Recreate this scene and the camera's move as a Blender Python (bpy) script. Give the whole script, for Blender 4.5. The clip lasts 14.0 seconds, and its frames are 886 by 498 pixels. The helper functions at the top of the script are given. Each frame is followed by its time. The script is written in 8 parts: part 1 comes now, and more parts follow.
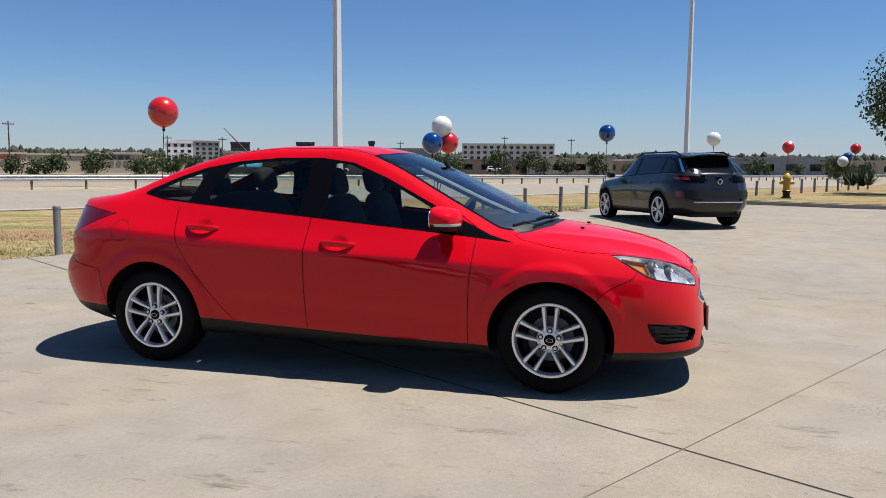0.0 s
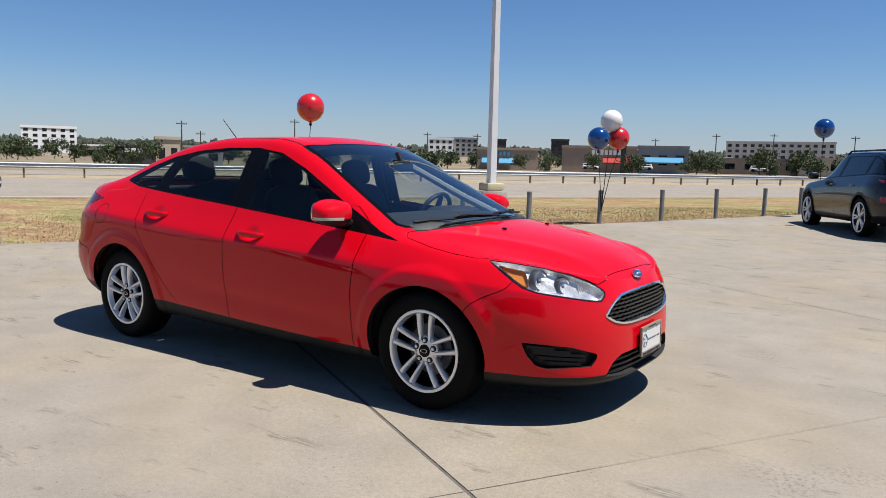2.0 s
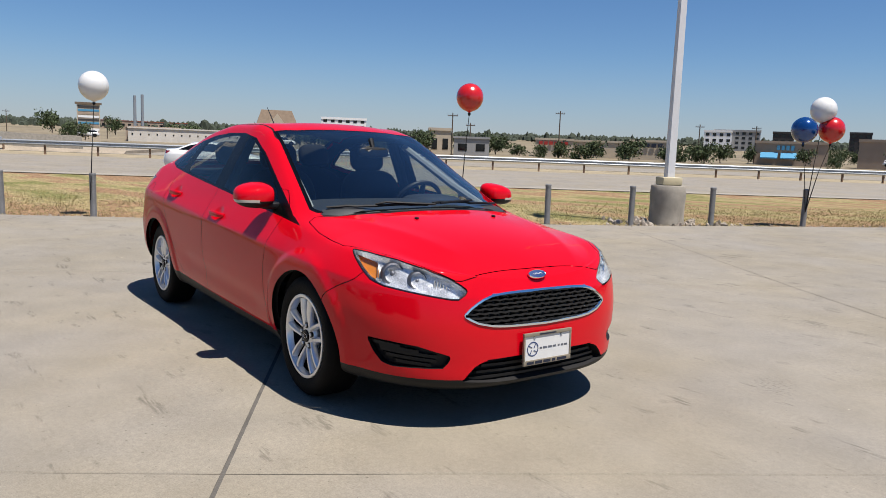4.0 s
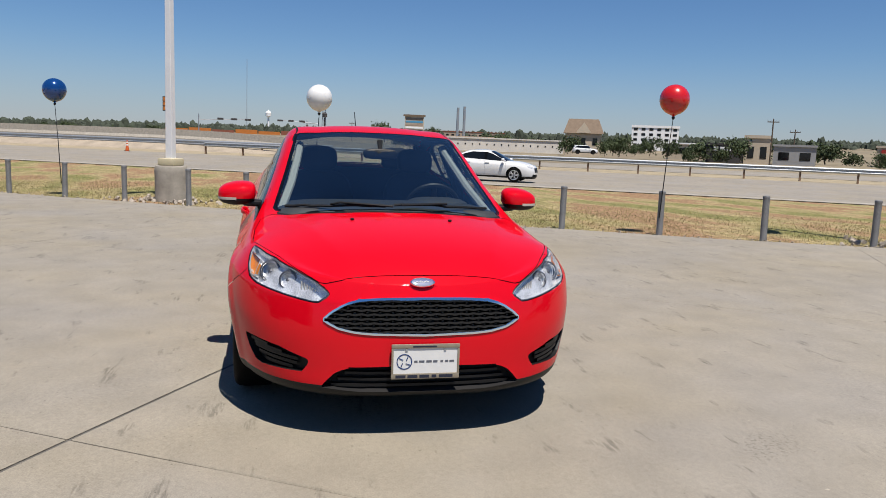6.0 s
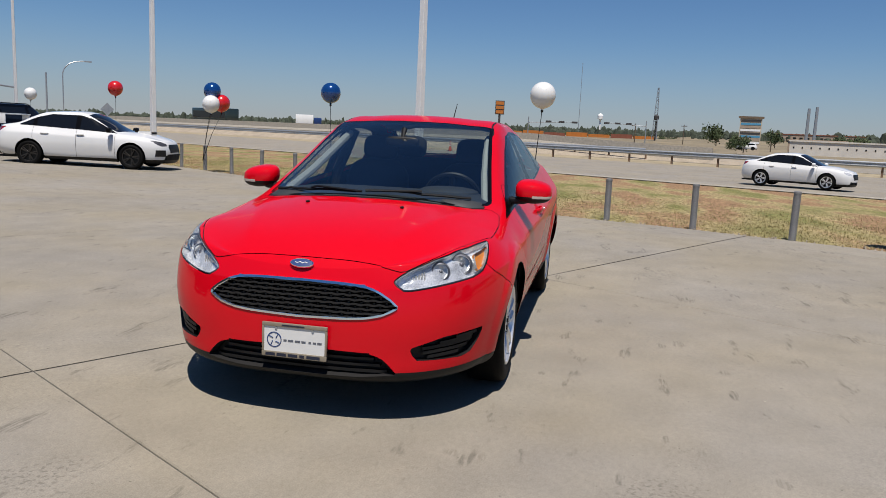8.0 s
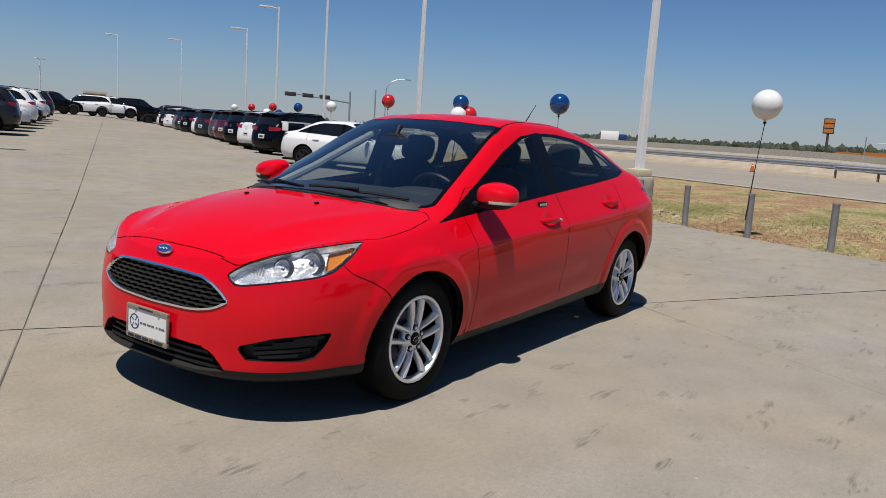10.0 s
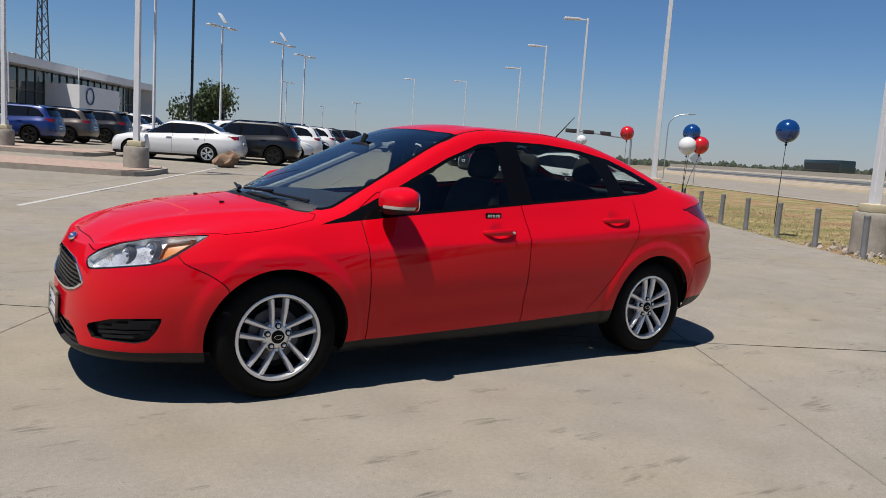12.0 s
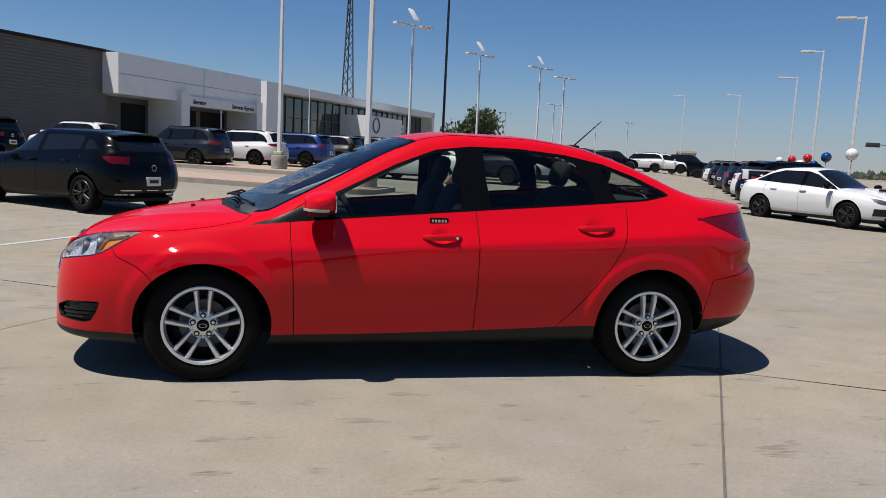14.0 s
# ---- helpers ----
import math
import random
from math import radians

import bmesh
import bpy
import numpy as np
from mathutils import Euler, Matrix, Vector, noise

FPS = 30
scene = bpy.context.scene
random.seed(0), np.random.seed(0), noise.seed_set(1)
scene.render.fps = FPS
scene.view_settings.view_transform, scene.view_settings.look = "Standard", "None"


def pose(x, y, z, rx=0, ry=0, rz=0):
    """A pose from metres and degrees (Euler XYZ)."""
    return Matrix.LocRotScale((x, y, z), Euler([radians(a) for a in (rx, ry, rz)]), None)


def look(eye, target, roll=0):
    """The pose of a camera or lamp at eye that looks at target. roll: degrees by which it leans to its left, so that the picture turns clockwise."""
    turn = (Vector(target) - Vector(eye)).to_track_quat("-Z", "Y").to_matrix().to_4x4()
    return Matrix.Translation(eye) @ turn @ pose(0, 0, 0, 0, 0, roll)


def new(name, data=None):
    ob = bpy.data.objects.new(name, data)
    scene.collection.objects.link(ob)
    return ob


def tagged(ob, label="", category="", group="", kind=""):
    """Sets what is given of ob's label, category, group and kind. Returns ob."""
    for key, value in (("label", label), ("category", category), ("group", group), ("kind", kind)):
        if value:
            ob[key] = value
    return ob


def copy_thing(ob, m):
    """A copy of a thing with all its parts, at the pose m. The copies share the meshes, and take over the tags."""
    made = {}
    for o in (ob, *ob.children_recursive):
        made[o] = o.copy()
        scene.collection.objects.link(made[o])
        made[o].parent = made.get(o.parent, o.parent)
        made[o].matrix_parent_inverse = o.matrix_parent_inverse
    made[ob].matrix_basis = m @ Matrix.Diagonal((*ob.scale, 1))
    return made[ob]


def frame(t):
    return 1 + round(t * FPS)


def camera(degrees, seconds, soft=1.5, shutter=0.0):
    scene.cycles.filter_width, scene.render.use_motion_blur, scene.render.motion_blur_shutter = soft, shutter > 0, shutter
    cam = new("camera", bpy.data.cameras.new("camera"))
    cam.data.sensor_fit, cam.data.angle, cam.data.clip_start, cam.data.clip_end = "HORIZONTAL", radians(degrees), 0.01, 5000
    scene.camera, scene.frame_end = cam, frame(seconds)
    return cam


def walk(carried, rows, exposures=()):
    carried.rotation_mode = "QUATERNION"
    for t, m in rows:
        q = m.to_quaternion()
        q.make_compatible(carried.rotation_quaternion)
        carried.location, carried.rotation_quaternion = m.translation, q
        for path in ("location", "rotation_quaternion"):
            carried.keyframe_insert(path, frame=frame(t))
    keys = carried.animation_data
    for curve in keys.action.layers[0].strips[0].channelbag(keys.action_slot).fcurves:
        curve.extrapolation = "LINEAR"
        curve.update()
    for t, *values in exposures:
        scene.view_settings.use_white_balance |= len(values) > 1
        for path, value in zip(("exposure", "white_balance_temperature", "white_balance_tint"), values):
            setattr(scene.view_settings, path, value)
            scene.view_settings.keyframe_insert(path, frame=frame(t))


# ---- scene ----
cam = camera(60.7, 14.0, 0.6)
PATH = [
    (0, (1.849, -5.19, 1.294), (1.33, -3.269, 1.088), 0.4),
    (0.5, (2.342, -4.971, 1.287), (1.668, -3.1, 1.077), 0.6),
    (1, (2.791, -4.693, 1.295), (1.96, -2.887, 1.081), 0.7),
    (1.5, (3.216, -4.386, 1.292), (2.237, -2.656, 1.074), 1.1),
    (2, (3.58, -4.028, 1.294), (2.463, -2.384, 1.071), 1.3),
    (2.5, (3.952, -3.678, 1.292), (2.707, -2.13, 1.062), 1.5),
    (2.7, (4.089, -3.538, 1.305), (2.793, -2.033, 1.068), 1.6),
    (4.8, (5.239, -1.858, 1.325), (3.469, -0.967, 1.048), 2.1),
    (5, (5.307, -1.669, 1.327), (3.503, -0.852, 1.047), 2.0),
    (5.5, (5.415, -1.184, 1.343), (3.535, -0.559, 1.065), 2.0),
    (6, (5.518, -0.671, 1.352), (3.584, -0.239, 1.079), 2.2),
    (6.5, (5.562, -0.143, 1.352), (3.594, 0.085, 1.074), 2.6),
    (7, (5.582, 0.383, 1.348), (3.602, 0.398, 1.066), 2.8),
    (7.5, (5.524, 0.852, 1.348), (3.556, 0.65, 1.06), 2.8),
    (8, (5.381, 1.336, 1.339), (3.446, 0.928, 1.038), 2.6),
    (8.5, (5.168, 1.799, 1.342), (3.284, 1.2, 1.035), 2.7),
    (9, (4.886, 2.204, 1.356), (3.07, 1.427, 1.045), 3.0),
    (9.2, (4.774, 2.376, 1.353), (2.99, 1.528, 1.043), 3.3),
    (11.3, (3.244, 3.958, 1.298), (1.963, 2.447, 1.027), 3.6),
    (11.5, (3.086, 4.084, 1.292), (1.858, 2.527, 1.027), 3.7),
    (12, (2.669, 4.366, 1.287), (1.585, 2.705, 1.031), 3.8),
    (12.5, (2.241, 4.624, 1.295), (1.317, 2.868, 1.042), 3.6),
    (13, (1.809, 4.833, 1.288), (1.06, 2.995, 1.038), 3.2),
    (13.5, (1.361, 4.971, 1.296), (0.788, 3.071, 1.048), 2.9),
    (14, (0.902, 5.112, 1.302), (0.489, 3.17, 1.06), 2.8),
]
walk(cam, [(t, look(eye, target, roll)) for t, eye, target, roll in PATH], exposures=[(0, 0.76, 6500, 12), (2.5, 0.74, 6500, 12), (5, 0.60, 6500, 12), (6.5, 0.52, 6500, 12), (7.5, 0.38, 6500, 12), (9, 0.34, 6500, 12), (11.5, 0.38, 6500, 12), (14, 0.45, 6500, 12)])

# ---- sky, sun, exposure ----
SUN_TO = Vector((0.355, 0.10, 1.0)).normalized()
scene.view_settings.exposure = 0.0
world = bpy.data.worlds.new("world")
scene.world = world
world.use_nodes = True
wt = world.node_tree
sky = wt.nodes.new("ShaderNodeTexSky")
sky.sky_type = "NISHITA"
sky.sun_disc = False
sky.sun_elevation = math.asin(SUN_TO.z)
sky.sun_rotation = math.atan2(SUN_TO.x, SUN_TO.y)
sky.air_density, sky.dust_density, sky.ozone_density = 1.0, 0.0, 3.2
wt.nodes["Background"].inputs["Strength"].default_value = 0.050
hue = wt.nodes.new("ShaderNodeHueSaturation")
hue.inputs["Saturation"].default_value = 1.10
cool = wt.nodes.new("ShaderNodeVectorMath")
cool.operation = "MULTIPLY"
cool.inputs[1].default_value = (0.86, 0.985, 1.17)
wt.links.new(sky.outputs["Color"], cool.inputs[0])
wt.links.new(cool.outputs[0], hue.inputs["Color"])
# pale dry haze low over the horizon, all round
where = wt.nodes.new("ShaderNodeTexCoord")
axes = wt.nodes.new("ShaderNodeSeparateXYZ")
low = wt.nodes.new("ShaderNodeMapRange")
low.interpolation_type = "SMOOTHSTEP"
low.inputs["From Min"].default_value, low.inputs["From Max"].default_value = -0.02, 0.13
low.inputs["To Min"].default_value, low.inputs["To Max"].default_value = 0.58, 0.0
haze = wt.nodes.new("ShaderNodeMix")
haze.data_type = "RGBA"
haze.inputs["B"].default_value = (4.1, 4.55, 6.0, 1)
wt.links.new(where.outputs["Generated"], axes.inputs[0])
wt.links.new(axes.outputs["Z"], low.inputs["Value"])
wt.links.new(low.outputs["Result"], haze.inputs["Factor"])
wt.links.new(hue.outputs["Color"], haze.inputs["A"])
wt.links.new(haze.outputs["Result"], wt.nodes["Background"].inputs["Color"])
sun = new("sun", bpy.data.lights.new("sun", "SUN"))
sun.data.energy, sun.data.angle, sun.data.color = 5.0, radians(0.53), (1.0, 0.955, 0.88)
sun.matrix_world = look(SUN_TO * 60, (0, 0, 0))

# ---- materials ----


def mat(name, color, rough=0.5, metal=0.0, var=0.0, scale=8.0, bump=0.0, bump_scale=60.0, coat=0.0, spec=0.5, trans=0.0, ior=1.45, islands=False, detail=6.0):
    """A surface: colour varied at two scales by noise, roughness, fine relief."""
    m = bpy.data.materials.new(name)
    m.use_nodes = True
    t = m.node_tree
    b = t.nodes["Principled BSDF"]
    b.inputs["Base Color"].default_value = (*color, 1)
    b.inputs["Roughness"].default_value = rough
    b.inputs["Metallic"].default_value = metal
    b.inputs["Coat Weight"].default_value = coat
    b.inputs["Coat Roughness"].default_value = 0.03
    b.inputs["Specular IOR Level"].default_value = spec
    b.inputs["Transmission Weight"].default_value = trans
    b.inputs["IOR"].default_value = ior
    co = t.nodes.new("ShaderNodeTexCoord")
    if var > 0:
        n1, n2 = t.nodes.new("ShaderNodeTexNoise"), t.nodes.new("ShaderNodeTexNoise")
        n1.inputs["Scale"].default_value, n2.inputs["Scale"].default_value = scale, scale * 11
        n1.inputs["Detail"].default_value = n2.inputs["Detail"].default_value = detail
        add = t.nodes.new("ShaderNodeMath")
        add.operation = "ADD"
        for n, k in ((n1, 0), (n2, 1)):
            t.links.new(co.outputs["Object"], n.inputs["Vector"])
            t.links.new(n.outputs["Fac"], add.inputs[k])
        rng = t.nodes.new("ShaderNodeMapRange")
        rng.inputs["From Min"].default_value, rng.inputs["From Max"].default_value = 0.7, 1.3
        rng.inputs["To Min"].default_value, rng.inputs["To Max"].default_value = 1 - var, 1 + var
        t.links.new(add.outputs[0], rng.inputs["Value"])
        mul = t.nodes.new("ShaderNodeVectorMath")
        mul.operation = "SCALE"
        mul.inputs[0].default_value = color
        t.links.new(rng.outputs[0], mul.inputs["Scale"])
        t.links.new(mul.outputs[0], b.inputs["Base Color"])
    if bump > 0:
        n3 = t.nodes.new("ShaderNodeTexNoise")
        n3.inputs["Scale"].default_value, n3.inputs["Detail"].default_value = bump_scale, 5
        t.links.new(co.outputs["Object"], n3.inputs["Vector"])
        bp = t.nodes.new("ShaderNodeBump")
        bp.inputs["Strength"].default_value, bp.inputs["Distance"].default_value = bump, 0.01
        t.links.new(n3.outputs["Fac"], bp.inputs["Height"])
        t.links.new(bp.outputs[0], b.inputs["Normal"])
    return m


def glass_mat(name, tint, clear, rough=0.0, sheen=0.05, fall=4.0):
    """Thin sheet glass: part of the light passes tinted, part is mirrored at grazing angles."""
    m = bpy.data.materials.new(name)
    m.use_nodes = True
    t = m.node_tree
    t.nodes.clear()
    out = t.nodes.new("ShaderNodeOutputMaterial")
    tr, gl = t.nodes.new("ShaderNodeBsdfTransparent"), t.nodes.new("ShaderNodeBsdfGlossy")
    tr.inputs["Color"].default_value = (tint[0] * clear, tint[1] * clear, tint[2] * clear, 1)
    gl.inputs["Roughness"].default_value = rough
    face = t.nodes.new("ShaderNodeLayerWeight")
    face.inputs["Blend"].default_value = 0.5
    fr = t.nodes.new("ShaderNodeMath")
    fr.operation = "POWER"
    fr.inputs[1].default_value = fall
    t.links.new(face.outputs["Facing"], fr.inputs[0])
    lift = t.nodes.new("ShaderNodeMath")
    lift.operation = "MULTIPLY_ADD"
    lift.inputs[1].default_value, lift.inputs[2].default_value = 0.9 - sheen, sheen
    t.links.new(fr.outputs[0], lift.inputs[0])
    fr = lift
    mix = t.nodes.new("ShaderNodeMixShader")
    t.links.new(fr.outputs[0], mix.inputs[0])
    t.links.new(tr.outputs[0], mix.inputs[1])
    t.links.new(gl.outputs[0], mix.inputs[2])
    t.links.new(mix.outputs[0], out.inputs["Surface"])
    return m


def concrete_mat(name, color, streak):
    """Poured concrete: broad cloudy patches, fine grain, small dark stains and rubbed scuffs."""
    m = bpy.data.materials.new(name)
    m.use_nodes = True
    t = m.node_tree
    b = t.nodes["Principled BSDF"]
    b.inputs["Roughness"].default_value = 0.85
    b.inputs["Specular IOR Level"].default_value = 0.25
    co = t.nodes.new("ShaderNodeTexCoord")

    def tex(scale, detail, lo, hi, a, z, stretch=None):
        n = t.nodes.new("ShaderNodeTexNoise")
        n.inputs["Scale"].default_value, n.inputs["Detail"].default_value = scale, detail
        if stretch:
            mp = t.nodes.new("ShaderNodeMapping")
            mp.inputs["Rotation"].default_value = (0, 0, radians(stretch[0]))
            mp.inputs["Scale"].default_value = (stretch[1], stretch[2], 1)
            t.links.new(co.outputs["Object"], mp.inputs["Vector"])
            t.links.new(mp.outputs[0], n.inputs["Vector"])
        else:
            t.links.new(co.outputs["Object"], n.inputs["Vector"])
        r = t.nodes.new("ShaderNodeMapRange")
        for k, v in (("From Min", lo), ("From Max", hi), ("To Min", a), ("To Max", z)):
            r.inputs[k].default_value = v
        t.links.new(n.outputs["Fac"], r.inputs["Value"])
        return r.outputs[0]

    def times(p, q):
        k = t.nodes.new("ShaderNodeMath")
        k.operation = "MULTIPLY"
        t.links.new(p, k.inputs[0])
        t.links.new(q, k.inputs[1])
        return k.outputs[0]

    def less(p, amount):
        k = t.nodes.new("ShaderNodeMath")
        k.operation = "MULTIPLY_ADD"
        t.links.new(p, k.inputs[0])
        k.inputs[1].default_value, k.inputs[2].default_value = -amount, 1.0
        return k.outputs[0]

    f = times(tex(0.35, 5, 0.35, 0.65, 0.92, 1.05), tex(3.0, 9, 0.3, 0.7, 0.91, 1.07))
    f = times(f, tex(150, 3, 0.3, 0.7, 0.84, 1.12))
    f = times(f, tex(38, 6, 0.32, 0.68, 0.93, 1.06))
    # short rubbed scuffs with a torn grain, in two sizes and directions, and a few patches of spalled crust
    grain = tex(15, 6, 0.42, 0.58, 0.0, 1.0, stretch=(streak[0] - 56, 0.45, 4.0))
    grain2 = tex(22, 6, 0.40, 0.58, 0.05, 1.0, stretch=(streak[0] + 8, 0.4, 3.6))
    f = times(f, less(times(tex(2.3, 3, 0.635, 0.675, 0.0, 1.0, stretch=(streak[0] - 50, 0.75, 1.9)), grain), 0.36))
    f = times(f, less(times(tex(4.6, 3, 0.655, 0.69, 0.0, 1.0, stretch=(streak[0] + 5, 0.7, 1.8)), grain2), 0.30))
    f = times(f, less(times(tex(0.9, 5, 0.60, 0.68, 0.0, 1.0), tex(48, 4, 0.52, 0.62, 0.0, 1.0)), 0.30))
    f = times(f, less(tex(0.22, 6, 0.55, 0.70, 0.0, 1.0), 0.07))
    # pits and pale crumbs
    f = times(f, tex(42, 2, 0.70, 0.75, 1.0, 0.60))
    f = times(f, tex(17, 2, 0.765, 0.785, 1.0, 1.5))
    mul = t.nodes.new("ShaderNodeVectorMath")
    mul.operation = "SCALE"
    two = t.nodes.new("ShaderNodeMix")
    two.data_type = "RGBA"
    two.inputs["A"].default_value = (*color, 1)
    two.inputs["B"].default_value = (color[0] * 1.03, color[1] * 0.99, color[2] * 0.88, 1)
    t.links.new(tex(0.6, 6, 0.35, 0.65, 0.0, 1.0), two.inputs["Factor"])
    t.links.new(two.outputs["Result"], mul.inputs[0])
    t.links.new(f, mul.inputs["Scale"])
    t.links.new(mul.outputs[0], b.inputs["Base Color"])
    n3 = t.nodes.new("ShaderNodeTexNoise")
    n3.inputs["Scale"].default_value, n3.inputs["Detail"].default_value = 220, 4
    t.links.new(co.outputs["Object"], n3.inputs["Vector"])
    bp = t.nodes.new("ShaderNodeBump")
    bp.inputs["Strength"].default_value, bp.inputs["Distance"].default_value = 0.25, 0.004
    t.links.new(n3.outputs["Fac"], bp.inputs["Height"])
    t.links.new(bp.outputs[0], b.inputs["Normal"])
    return m


def grass_mat(name):
    """Dry lawn: tan and faded green in long bands and small tufts."""
    m = bpy.data.materials.new(name)
    m.use_nodes = True
    t = m.node_tree
    b = t.nodes["Principled BSDF"]
    b.inputs["Roughness"].default_value = 0.95
    b.inputs["Specular IOR Level"].default_value = 0.1
    co = t.nodes.new("ShaderNodeTexCoord")
    mp = t.nodes.new("ShaderNodeMapping")
    mp.inputs["Rotation"].default_value = (0, 0, radians(-62))
    mp.inputs["Scale"].default_value = (0.35, 1.0, 1)
    t.links.new(co.outputs["Object"], mp.inputs["Vector"])
    n1, n2 = t.nodes.new("ShaderNodeTexNoise"), t.nodes.new("ShaderNodeTexNoise")
    n1.inputs["Scale"].default_value, n1.inputs["Detail"].default_value = 0.55, 7
    n2.inputs["Scale"].default_value, n2.inputs["Detail"].default_value = 14, 6
    t.links.new(mp.outputs[0], n1.inputs["Vector"])
    t.links.new(mp.outputs[0], n2.inputs["Vector"])
    ramp = t.nodes.new("ShaderNodeValToRGB")
    e = ramp.color_ramp.elements
    e[0].position, e[0].color = 0.44, (0.23, 0.144, 0.083, 1)
    e[1].position, e[1].color = 0.61, (0.155, 0.150, 0.056, 1)
    mid = ramp.color_ramp.elements.new(0.5)
    mid.color = (0.275, 0.221, 0.115, 1)
    t.links.new(n1.outputs["Fac"], ramp.inputs[0])
    rng = t.nodes.new("ShaderNodeMapRange")
    for k, v in (("From Min", 0.3), ("From Max", 0.7), ("To Min", 0.5), ("To Max", 1.35)):
        rng.inputs[k].default_value = v
    t.links.new(n2.outputs["Fac"], rng.inputs["Value"])
    mul = t.nodes.new("ShaderNodeVectorMath")
    mul.operation = "SCALE"
    t.links.new(ramp.outputs[0], mul.inputs[0])
    t.links.new(rng.outputs[0], mul.inputs["Scale"])
    t.links.new(mul.outputs[0], b.inputs["Base Color"])
    bp = t.nodes.new("ShaderNodeBump")
    bp.inputs["Strength"].default_value, bp.inputs["Distance"].default_value = 0.8, 0.05
    t.links.new(n2.outputs["Fac"], bp.inputs["Height"])
    t.links.new(bp.outputs[0], b.inputs["Normal"])
    return m


